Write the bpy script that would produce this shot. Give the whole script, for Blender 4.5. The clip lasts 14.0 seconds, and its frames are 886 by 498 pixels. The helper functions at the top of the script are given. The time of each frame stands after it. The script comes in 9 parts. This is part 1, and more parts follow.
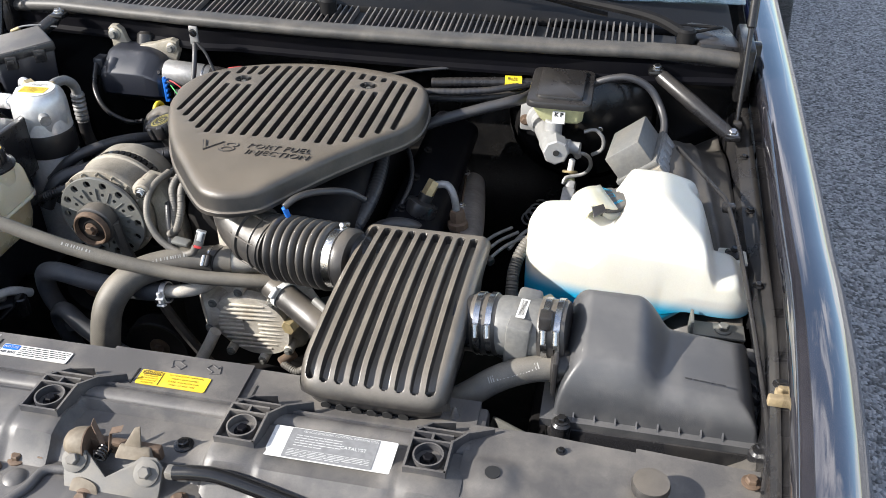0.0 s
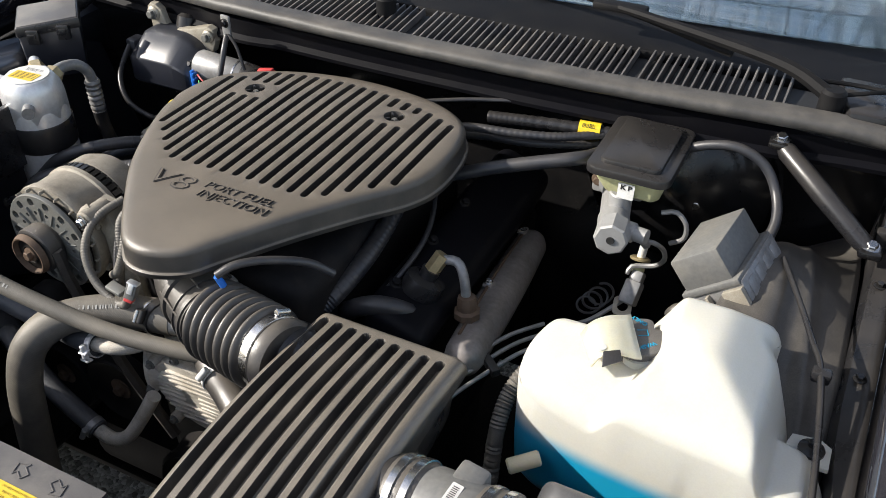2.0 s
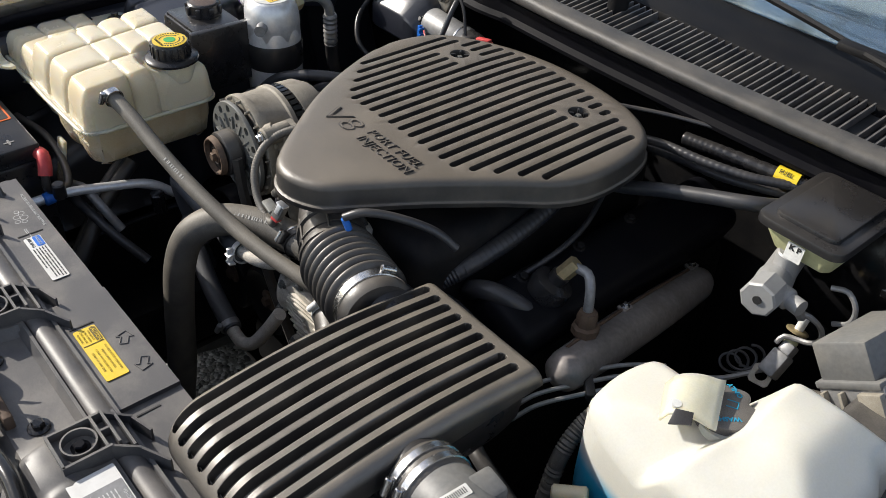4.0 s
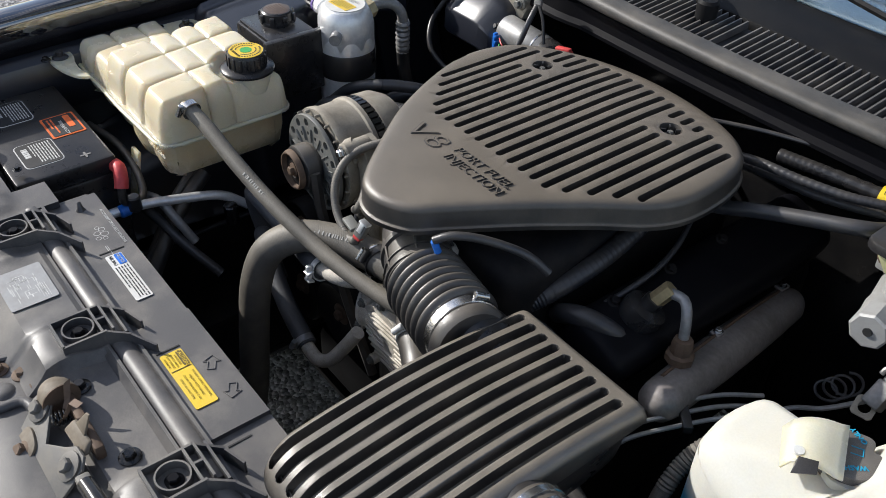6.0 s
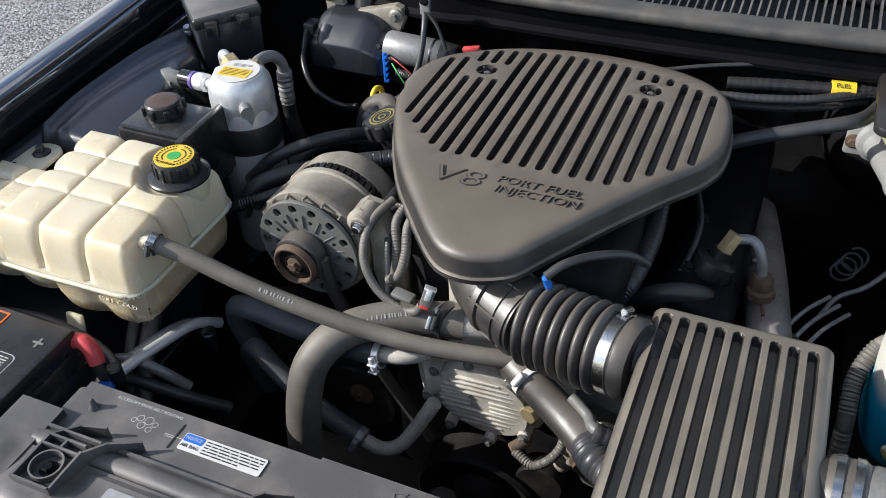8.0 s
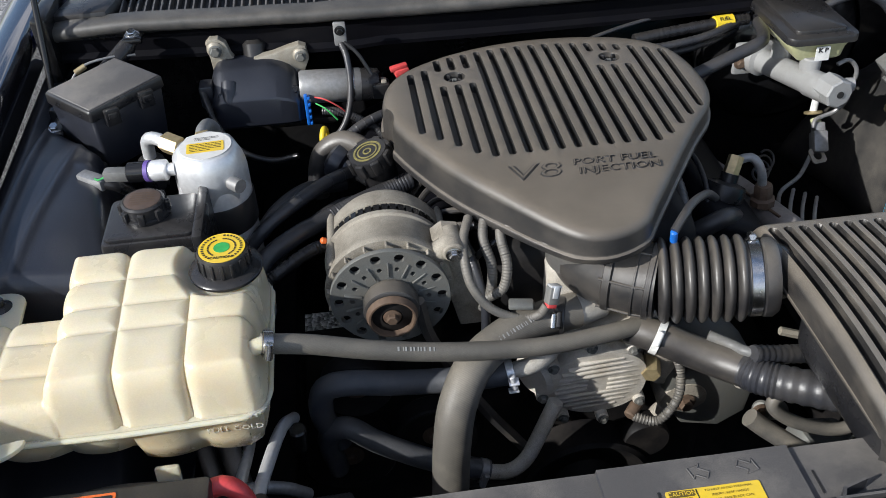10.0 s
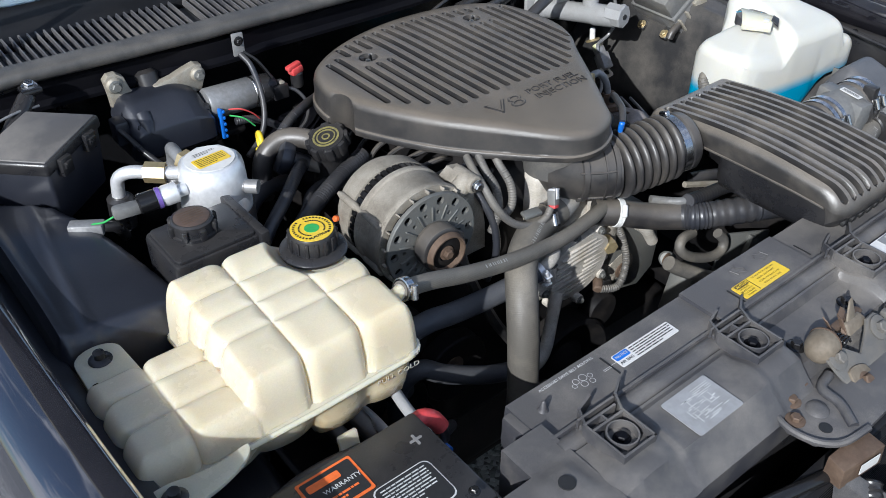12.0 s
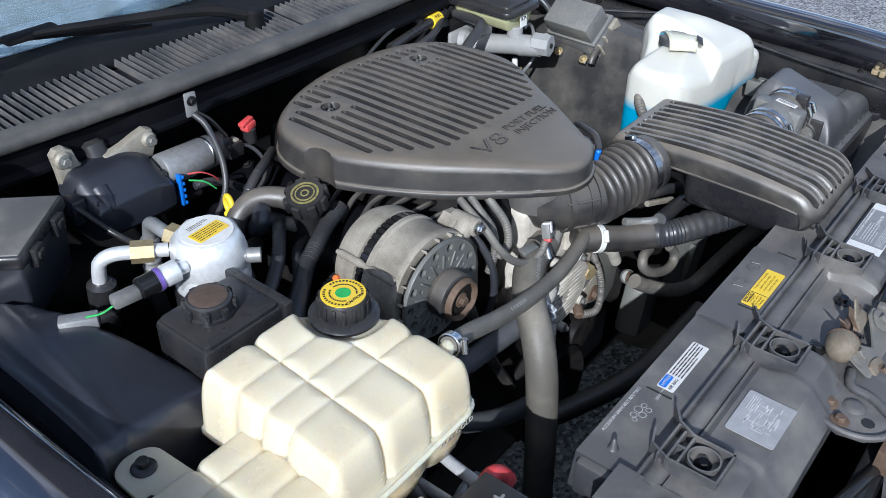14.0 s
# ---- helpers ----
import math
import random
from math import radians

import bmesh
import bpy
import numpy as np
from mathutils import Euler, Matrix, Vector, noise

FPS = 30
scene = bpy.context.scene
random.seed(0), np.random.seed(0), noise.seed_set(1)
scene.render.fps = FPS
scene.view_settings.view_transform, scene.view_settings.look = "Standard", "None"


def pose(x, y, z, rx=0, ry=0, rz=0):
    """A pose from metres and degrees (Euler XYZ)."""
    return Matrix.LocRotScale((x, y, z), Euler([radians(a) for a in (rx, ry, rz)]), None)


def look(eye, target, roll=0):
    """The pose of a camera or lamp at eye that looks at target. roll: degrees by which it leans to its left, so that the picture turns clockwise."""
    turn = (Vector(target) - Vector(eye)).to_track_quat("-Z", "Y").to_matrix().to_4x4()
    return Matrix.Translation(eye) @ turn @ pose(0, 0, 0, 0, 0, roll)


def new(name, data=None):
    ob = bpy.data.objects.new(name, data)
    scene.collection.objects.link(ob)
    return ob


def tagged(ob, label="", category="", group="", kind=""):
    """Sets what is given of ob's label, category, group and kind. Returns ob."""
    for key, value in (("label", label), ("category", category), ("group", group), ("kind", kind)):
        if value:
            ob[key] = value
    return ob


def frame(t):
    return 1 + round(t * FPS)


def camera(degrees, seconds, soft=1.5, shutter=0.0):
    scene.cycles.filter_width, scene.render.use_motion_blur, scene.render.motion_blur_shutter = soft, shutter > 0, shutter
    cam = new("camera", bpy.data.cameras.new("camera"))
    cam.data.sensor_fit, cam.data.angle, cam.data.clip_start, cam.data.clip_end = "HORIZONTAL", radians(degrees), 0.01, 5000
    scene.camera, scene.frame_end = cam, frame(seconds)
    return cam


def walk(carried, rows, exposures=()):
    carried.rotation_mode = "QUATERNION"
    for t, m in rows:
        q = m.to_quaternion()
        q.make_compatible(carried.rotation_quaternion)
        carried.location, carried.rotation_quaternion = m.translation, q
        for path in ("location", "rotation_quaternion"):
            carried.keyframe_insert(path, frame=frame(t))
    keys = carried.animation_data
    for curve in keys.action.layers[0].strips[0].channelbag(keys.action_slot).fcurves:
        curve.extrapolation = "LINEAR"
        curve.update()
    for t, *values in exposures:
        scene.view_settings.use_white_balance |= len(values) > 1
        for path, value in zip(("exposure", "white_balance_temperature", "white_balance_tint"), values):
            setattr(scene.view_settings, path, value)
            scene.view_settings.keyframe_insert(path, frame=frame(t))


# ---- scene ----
cam = camera(53.6, 14.0, 0.8)
PATH = [
    (0, (0.47, -0.628, 1.56), (0.152, 0.988, 0.426), 0.4),
    (0.5, (0.479, -0.507, 1.541), (0.13, 1.099, 0.402), 0.9),
    (1, (0.491, -0.405, 1.531), (0.09, 1.175, 0.372), 1.1),
    (1.5, (0.533, -0.329, 1.519), (0.002, 1.192, 0.334), 0.6),
    (2, (0.607, -0.211, 1.515), (-0.107, 1.217, 0.31), 0.1),
    (2.5, (0.669, -0.14, 1.505), (-0.168, 1.2, 0.278), 2.4),
    (3, (0.703, -0.113, 1.506), (-0.266, 1.114, 0.259), 2.8),
    (3.2, (0.714, -0.105, 1.499), (-0.323, 1.064, 0.25), 2.1),
    (5.3, (0.693, -0.108, 1.515), (-0.522, 0.89, 0.279), 4.5),
    (5.5, (0.678, -0.113, 1.515), (-0.538, 0.876, 0.274), 4.0),
    (6, (0.636, -0.123, 1.511), (-0.561, 0.866, 0.251), 2.4),
    (6.5, (0.534, -0.178, 1.519), (-0.58, 0.878, 0.237), -0.1),
    (7, (0.393, -0.276, 1.526), (-0.52, 0.946, 0.233), -1.8),
    (7.5, (0.316, -0.318, 1.53), (-0.405, 1.014, 0.225), -1.5),
    (8, (0.239, -0.305, 1.521), (-0.403, 1.086, 0.235), -2.9),
    (8.2, (0.187, -0.299, 1.524), (-0.414, 1.106, 0.235), -2.9),
    (10.3, (-0.348, -0.394, 1.504), (-0.023, 1.133, 0.254), -1.1),
    (10.5, (-0.397, -0.407, 1.508), (0.006, 1.107, 0.265), -0.7),
    (11, (-0.558, -0.369, 1.511), (-0.087, 1.132, 0.276), -3.6),
    (11.5, (-0.697, -0.323, 1.512), (0.154, 0.998, 0.274), 0.9),
    (12, (-0.818, -0.333, 1.509), (0.187, 0.904, 0.302), 0.1),
    (12.5, (-0.911, -0.258, 1.518), (0.187, 0.899, 0.312), -0.4),
    (13, (-0.966, -0.185, 1.502), (0.227, 0.88, 0.3), 0.5),
    (13.5, (-0.98, -0.182, 1.51), (0.294, 0.837, 0.355), 1.4),
    (14, (-0.944, -0.152, 1.511), (0.348, 0.847, 0.357), 1.3),
]
walk(cam, [(t, look(eye, target, roll)) for t, eye, target, roll in PATH],
     exposures=((0.0, 0.98, 6300, 10), (1.5, 0.70, 6450, 10), (3.0, 0.42, 6550, 10), (5.5, 0.28, 6250, 10), (6.5, 0.29, 6150, 10), (8.2, 0.38, 6050, 10), (10.3, 0.19, 5950, 9), (12.0, 0.20, 5650, 9), (14.0, 0.23, 5450, 9)))

# ---- world and light ----
SUN_AZ, SUN_EL = radians(115.0), radians(30.0)
to_sun = Vector((-math.sin(SUN_AZ) * math.cos(SUN_EL), math.cos(SUN_AZ) * math.cos(SUN_EL), math.sin(SUN_EL)))
world = bpy.data.worlds.new("sky")
scene.world = world
world.use_nodes = True
wn, wl = world.node_tree.nodes, world.node_tree.links
sky = wn.new("ShaderNodeTexSky")
sky.sky_type, sky.sun_disc = "NISHITA", False
sky.sun_elevation, sky.sun_rotation = SUN_EL, -SUN_AZ
# broken cloud, as the paint and the glass mirror it
where = wn.new("ShaderNodeTexCoord")
puff = wn.new("ShaderNodeTexNoise")
puff.inputs["Scale"].default_value, puff.inputs["Detail"].default_value, puff.inputs["Roughness"].default_value = 2.6, 9, 0.6
puff.inputs["Distortion"].default_value = 0.6
comb = wn.new("ShaderNodeMapping")
comb.inputs["Scale"].default_value, comb.inputs["Rotation"].default_value = (1.0, 3.2, 1.6), (0.2, 0.3, 0.5)
wl.new(where.outputs["Generated"], comb.inputs["Vector"])
wl.new(comb.outputs[0], puff.inputs["Vector"])
veil = wn.new("ShaderNodeMapRange")
veil.inputs[1].default_value, veil.inputs[2].default_value, veil.inputs[4].default_value = 0.51, 0.60, 0.80
wl.new(puff.outputs[0], veil.inputs[0])
heaven = wn.new("ShaderNodeMix")
heaven.data_type = "RGBA"
heaven.inputs["B"].default_value = (7.6, 7.3, 7.5, 1)
wl.new(veil.outputs[0], heaven.inputs["Factor"])
wl.new(sky.outputs[0], heaven.inputs["A"])
wl.new(heaven.outputs["Result"], wn["Background"].inputs[0])
wn["Background"].inputs[1].default_value = 0.128
sun = new("sun", bpy.data.lights.new("sun", "SUN"))
sun.data.energy, sun.data.angle, sun.data.color = 4.8, radians(0.53), (1.0, 0.94, 0.85)
sun.matrix_world = look(to_sun * 20, (0, 0, 0))


# ---- materials ----
def mat(name, color, rough=0.5, metal=0.0, dirt=None, dirt_amount=0.5, dirt_scale=14.0, grain=180.0, bump=0.15,
        coat=0.0, spec=0.5, trans=0.0, sub=0.0, rough_var=0.12, up=0.0, tone=0.25):
    """A principled material: base colour with a fine grain, stains of a second colour, relief. up: dust on faces that
    look up; on the cover and duct it also paints their lit tops.
    """
    m = bpy.data.materials.new(name)
    m.use_nodes = True
    n, l = m.node_tree.nodes, m.node_tree.links
    b = n["Principled BSDF"]
    big = n.new("ShaderNodeTexNoise")
    big.inputs["Scale"].default_value, big.inputs["Detail"].default_value, big.inputs["Roughness"].default_value = dirt_scale, 8, 0.62
    fine = n.new("ShaderNodeTexNoise")
    fine.inputs["Scale"].default_value, fine.inputs["Detail"].default_value = grain, 4
    geo = n.new("ShaderNodeNewGeometry")
    for t in (big, fine):
        l.new(geo.outputs["Position"], t.inputs["Vector"])
    ramp = n.new("ShaderNodeValToRGB")
    ramp.color_ramp.elements[0].position, ramp.color_ramp.elements[1].position = 0.42, 0.72
    l.new(big.outputs[0], ramp.inputs[0])
    amount = n.new("ShaderNodeMath")
    amount.operation = "MULTIPLY"
    amount.inputs[1].default_value = dirt_amount
    l.new(ramp.outputs[0], amount.inputs[0])
    source = amount.outputs[0]
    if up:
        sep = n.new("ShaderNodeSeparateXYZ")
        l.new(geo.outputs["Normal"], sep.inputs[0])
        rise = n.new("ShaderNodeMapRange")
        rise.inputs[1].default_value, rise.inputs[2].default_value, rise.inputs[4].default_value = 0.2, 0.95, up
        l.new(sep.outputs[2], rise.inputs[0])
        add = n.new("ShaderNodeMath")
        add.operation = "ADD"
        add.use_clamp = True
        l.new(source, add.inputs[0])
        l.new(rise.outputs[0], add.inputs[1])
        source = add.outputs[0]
    mix = n.new("ShaderNodeMix")
    mix.data_type = "RGBA"
    mix.inputs["A"].default_value = (*color, 1)
    mix.inputs["B"].default_value = (*(dirt or [c * 0.6 for c in color]), 1)
    l.new(source, mix.inputs["Factor"])
    shade = n.new("ShaderNodeMix")
    shade.data_type, shade.blend_type = "RGBA", "MULTIPLY"
    shade.inputs["Factor"].default_value = tone
    l.new(mix.outputs["Result"], shade.inputs["A"])
    bright = n.new("ShaderNodeMapRange")
    bright.inputs[1].default_value, bright.inputs[2].default_value, bright.inputs[3].default_value, bright.inputs[4].default_value = 0.3, 0.7, 0.35, 1.3
    l.new(fine.outputs[0], bright.inputs[0])
    l.new(bright.outputs[0], shade.inputs["B"])
    l.new(shade.outputs["Result"], b.inputs["Base Color"])
    rr = n.new("ShaderNodeMapRange")
    rr.inputs[3].default_value, rr.inputs[4].default_value = max(0.02, rough - rough_var), min(1, rough + rough_var)
    l.new(big.outputs[0], rr.inputs[0])
    l.new(rr.outputs[0], b.inputs["Roughness"])
    b.inputs["Metallic"].default_value = metal
    b.inputs["Coat Weight"].default_value, b.inputs["Coat Roughness"].default_value, b.inputs["Coat IOR"].default_value = coat, 0.03, 2.2
    b.inputs["Specular IOR Level"].default_value = spec
    b.inputs["Transmission Weight"].default_value = trans
    if sub:
        b.inputs["Subsurface Weight"].default_value, b.inputs["Subsurface Scale"].default_value = sub, 0.02
        b.inputs["Subsurface Radius"].default_value = (1.0, 0.8, 0.5)
    if bump:
        bp = n.new("ShaderNodeBump")
        bp.inputs["Strength"].default_value, bp.inputs["Distance"].default_value = bump, 0.0008
        l.new(fine.outputs[0], bp.inputs["Height"])
        l.new(bp.outputs[0], b.inputs["Normal"])
    return m


DUST = (0.16, 0.142, 0.118)
# base darkened for the shaded sides; up is dust plus painted top light
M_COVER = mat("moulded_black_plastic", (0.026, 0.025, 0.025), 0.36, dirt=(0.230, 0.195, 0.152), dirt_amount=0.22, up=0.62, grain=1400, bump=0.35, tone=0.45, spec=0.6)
M_BLACK = mat("black_plastic", (0.016, 0.016, 0.018), 0.29, dirt=DUST, dirt_amount=0.16, up=0.09, grain=900, bump=0.15, tone=0.35)
M_SHROUD = mat("dusty_black_plastic", (0.046, 0.046, 0.052), 0.48, dirt=(0.205, 0.188, 0.165), dirt_amount=0.65, up=0.34, dirt_scale=15, grain=1200, tone=0.45, spec=0.6)
M_LID = mat("dusty_filter_plastic", (0.046, 0.048, 0.053), 0.42, dirt=(0.185, 0.178, 0.170), dirt_amount=0.35, up=0.40, dirt_scale=16, grain=1400, bump=0.35, tone=0.4, spec=0.7)
# up and the pale tan are dust and also the sun's sheen on ridges
M_DUCT = mat("dust_and_sheen_plastic", (0.028, 0.026, 0.025), 0.34, dirt=(0.28, 0.242, 0.190), dirt_amount=0.24, up=0.64, dirt_scale=20, grain=1400, bump=0.35, tone=0.5, spec=0.95)
M_LINER = mat("smooth_black_liner", (0.016, 0.018, 0.026), 0.34, dirt=(0.045, 0.046, 0.052), dirt_amount=0.3, up=0.03, dirt_scale=9, grain=500, tone=0.3, spec=0.8)
M_RUBBER = mat("black_rubber", (0.024, 0.023, 0.024), 0.38, dirt=(0.23, 0.20, 0.16), dirt_amount=0.24, up=0.42, dirt_scale=18, grain=1300, bump=0.25, spec=0.7)
# black plastic lifted towards blue to paint the sky's reflection on conduits
M_LOOM = mat("black_loom_plastic", (0.030, 0.032, 0.039), 0.36, dirt=(0.10, 0.088, 0.072), dirt_amount=0.4, up=0.22, dirt_scale=22, grain=1300, bump=0.2, tone=0.35, spec=0.6)
M_HOSE = mat("grey_rubber_hose", (0.098, 0.094, 0.088), 0.5, dirt=(0.29, 0.258, 0.205), dirt_amount=0.48, up=0.36, dirt_scale=20, grain=1300, bump=0.4, tone=0.4)
# shaded copy of the grey hose: darker, with the sky's blue fill painted in
M_SHADEHOSE = mat("sky_shade_rubber_hose", (0.048, 0.053, 0.064), 0.5, dirt=(0.15, 0.145, 0.14), dirt_amount=0.45, up=0.22, dirt_scale=20, grain=1300, bump=0.3, tone=0.4)
M_STEELBLACK = mat("black_painted_steel", (0.009, 0.009, 0.010), 0.2, dirt=(0.09, 0.08, 0.065), dirt_amount=0.12, up=0.04, dirt_scale=10)
# grimy metal, its colour lowered further for the shade deep in the bay
M_GRIMESHADE = mat("grimy_shade_metal", (0.009, 0.0085, 0.009), 0.6, dirt=(0.032, 0.027, 0.023), dirt_amount=0.6, dirt_scale=25, spec=0.18)
M_PAINT = mat("black_car_paint", (0.010, 0.010, 0.014), 0.10, coat=1.0, spec=0.7, grain=2500, bump=0.0, dirt=(0.105, 0.098, 0.112), dirt_amount=0.18, up=0.06, dirt_scale=6, rough_var=0.05, tone=0.1)
M_ALU = mat("cast_aluminium", (0.60, 0.56, 0.49), 0.62, metal=0.15, dirt=(0.34, 0.29, 0.21), dirt_amount=0.75, dirt_scale=34, grain=1100, bump=0.6, tone=0.5)
M_SMOOTHALU = mat("smooth_cast_aluminium", (0.36, 0.36, 0.355), 0.5, metal=0.2, dirt=(0.26, 0.25, 0.23), dirt_amount=0.5, dirt_scale=40, grain=900, bump=0.15, tone=0.12)
M_TANCAST = mat("tan_dusty_cast", (0.36, 0.325, 0.265), 0.72, metal=0.1, dirt=(0.17, 0.145, 0.11), dirt_amount=0.85, dirt_scale=30, grain=1100, bump=0.6, tone=0.6)
M_TANSTEEL = mat("dusty_fan_steel", (0.165, 0.168, 0.158), 0.55, metal=0.3, dirt=(0.20, 0.175, 0.135), dirt_amount=0.45, dirt_scale=40, grain=1100, bump=0.3, tone=0.4)
M_PALECAST = mat("pale_bare_aluminium", (0.37, 0.34, 0.28), 0.5, metal=0.25, dirt=(0.25, 0.21, 0.15), dirt_amount=0.7, dirt_scale=60, grain=1100, bump=0.4)
M_LIP = mat("dust_grey_seal", (0.052, 0.051, 0.050), 0.5, dirt=(0.17, 0.155, 0.135), dirt_amount=0.5, up=0.20, dirt_scale=22, grain=1300, bump=0.3)
M_BRIGHT = mat("bright_aluminium", (0.82, 0.82, 0.82), 0.34, metal=0.5, dirt=(0.62, 0.62, 0.60), dirt_amount=0.3, dirt_scale=18, bump=0.1, tone=0.15)
M_ZINC = mat("zinc_steel", (0.6, 0.6, 0.6), 0.25, metal=1.0, dirt=(0.3, 0.27, 0.22), dirt_amount=0.4, dirt_scale=60)
M_BRASS = mat("tarnished_brass", (0.56, 0.45, 0.25), 0.4, metal=0.65, dirt=(0.38, 0.30, 0.17), dirt_amount=0.5, dirt_scale=60)
M_RUST = mat("rusty_steel", (0.115, 0.075, 0.050), 0.7, metal=0.2, dirt=(0.165, 0.118, 0.082), dirt_amount=0.6, dirt_scale=50, bump=0.5)
M_SHIELD = mat("heat_shield_steel", (0.30, 0.272, 0.255), 0.45, metal=0.3, dirt=(0.07, 0.058, 0.052), dirt_amount=0.6, dirt_scale=14)
M_TANK = mat("aged_cream_plastic", (0.69, 0.62, 0.46), 0.26, dirt=(0.62, 0.49, 0.28), dirt_amount=0.40, dirt_scale=11, grain=600, bump=0.05, sub=0.8, tone=0.08)
M_AMBER = mat("amber_stained_plastic", (0.68, 0.58, 0.39), 0.28, dirt=(0.56, 0.38, 0.18), dirt_amount=0.65, dirt_scale=16, grain=600, bump=0.05, sub=0.8, tone=0.08)
M_MATTE = mat("matte_black_metal", (0.007, 0.007, 0.008), 0.6, dirt=(0.045, 0.042, 0.038), dirt_amount=0.2, grain=900, spec=0.18)
M_WELL = mat("dusty_wheelhouse_plastic", (0.030, 0.030, 0.031), 0.42, dirt=(0.18, 0.162, 0.138), dirt_amount=0.6, up=0.24, dirt_scale=10, grain=700, bump=0.2, tone=0.4, spec=0.5)
M_GREENTANK = mat("yellowed_reservoir_plastic", (0.50, 0.50, 0.28), 0.4, dirt=(0.4, 0.36, 0.2), dirt_amount=0.4, dirt_scale=30, tone=0.15)
M_GREYBOX = mat("grey_module_plastic", (0.15, 0.15, 0.145), 0.5, dirt=(0.24, 0.22, 0.18), dirt_amount=0.5, dirt_scale=20)
M_GREYALU = mat("finned_grey_aluminium", (0.30, 0.30, 0.30), 0.45, metal=0.4, dirt=(0.2, 0.18, 0.15), dirt_amount=0.5, dirt_scale=30)
M_YELLOW = mat("yellow_plastic", (0.85, 0.62, 0.03), 0.45, dirt_amount=0.2, tone=0.1)
M_LABELY = mat("yellow_label", (0.80, 0.55, 0.03), 0.5, dirt=(0.6, 0.45, 0.15), dirt_amount=0.35, dirt_scale=40, tone=0.08, bump=0.0)
M_LABELW = mat("white_label", (0.68, 0.67, 0.64), 0.5, dirt=(0.45, 0.42, 0.37), dirt_amount=0.35, dirt_scale=40, tone=0.08, bump=0.0)
M_LABELG = mat("worn_grey_label", (0.33, 0.33, 0.33), 0.5, dirt=(0.2, 0.19, 0.17), dirt_amount=0.5, dirt_scale=50, tone=0.1, bump=0.0)
M_OLIVE = mat("dark_olive_ink", (0.14, 0.10, 0.02), 0.6, bump=0.0)
M_LABELMID = mat("grey_label_field", (0.24, 0.24, 0.24), 0.5, bump=0.0)
# black of the print, and of the painted shade in slots and holes
M_INKSHADE = mat("ink_and_shade_black", (0.02, 0.02, 0.02), 0.6, bump=0.0)
M_WHITEINK = mat("white_ink", (0.6, 0.6, 0.58), 0.6, bump=0.0)
M_GREYINK = mat("faded_grey_ink", (0.22, 0.21, 0.2), 0.6, bump=0.0)
M_PRINT = mat("worn_hose_print", (0.40, 0.39, 0.36), 0.6, bump=0.0)
M_BLUE = mat("blue_plastic", (0.02, 0.16, 0.62), 0.4, dirt_amount=0.2)
M_CYAN = mat("cyan_plastic", (0.03, 0.35, 0.55), 0.4, dirt_amount=0.2)
M_RED = mat("red_plastic", (0.60, 0.06, 0.06), 0.45, dirt=(0.55, 0.20, 0.17), dirt_amount=0.3, dirt_scale=50)
M_ORANGE = mat("orange_label", (0.80, 0.16, 0.03), 0.5, bump=0.0, dirt_amount=0.2)
M_GREEN = mat("green_ink", (0.06, 0.42, 0.10), 0.5, bump=0.0)
M_WHITEPL = mat("white_plastic", (0.75, 0.75, 0.72), 0.4, dirt=(0.5, 0.48, 0.42), dirt_amount=0.4, dirt_scale=40)
# black enamel made near-black to carry the shadow beside the engine cover
M_VALVE = mat("shade_black_enamel", (0.005, 0.005, 0.007), 0.45, dirt=(0.009, 0.0085, 0.0085), dirt_amount=0.4, dirt_scale=20, grain=500, spec=0.12)
M_SCREEN = mat("condenser_fins", (0.02, 0.02, 0.022), 0.5, metal=0.3, dirt=(0.07, 0.06, 0.05), dirt_amount=0.5)


def asphalt():
    m = mat("asphalt", (0.162, 0.160, 0.163), 0.85, dirt=(0.265, 0.257, 0.246), dirt_amount=0.6, dirt_scale=1.2, grain=60, bump=0.0, tone=0.0)
    n, l = m.node_tree.nodes, m.node_tree.links
    b = n["Principled BSDF"]
    old = b.inputs["Base Color"].links[0].from_socket
    geo = n.new("ShaderNodeNewGeometry")
    cell = n.new("ShaderNodeTexVoronoi")
    cell.inputs["Scale"].default_value = 105
    l.new(geo.outputs["Position"], cell.inputs["Vector"])
    tint = n.new("ShaderNodeMix")
    tint.data_type, tint.blend_type = "RGBA", "MULTIPLY"
    tint.inputs["Factor"].default_value = 0.85
    bw = n.new("ShaderNodeSeparateColor")
    l.new(cell.outputs["Color"], bw.inputs[0])
    mr = n.new("ShaderNodeMapRange")
    mr.inputs[3].default_value, mr.inputs[4].default_value = 0.25, 2.6
    l.new(bw.outputs[0], mr.inputs[0])
    l.new(old, tint.inputs["A"])
    l.new(mr.outputs[0], tint.inputs["B"])
    l.new(tint.outputs["Result"], b.inputs["Base Color"])
    bp = n.new("ShaderNodeBump")
    bp.inputs["Strength"].default_value, bp.inputs["Distance"].default_value = 1.0, 0.006
    bp.invert = True
    l.new(cell.outputs["Distance"], bp.inputs["Height"])
    l.new(bp.outputs[0], b.inputs["Normal"])
    return m


M_ASPHALT = asphalt()


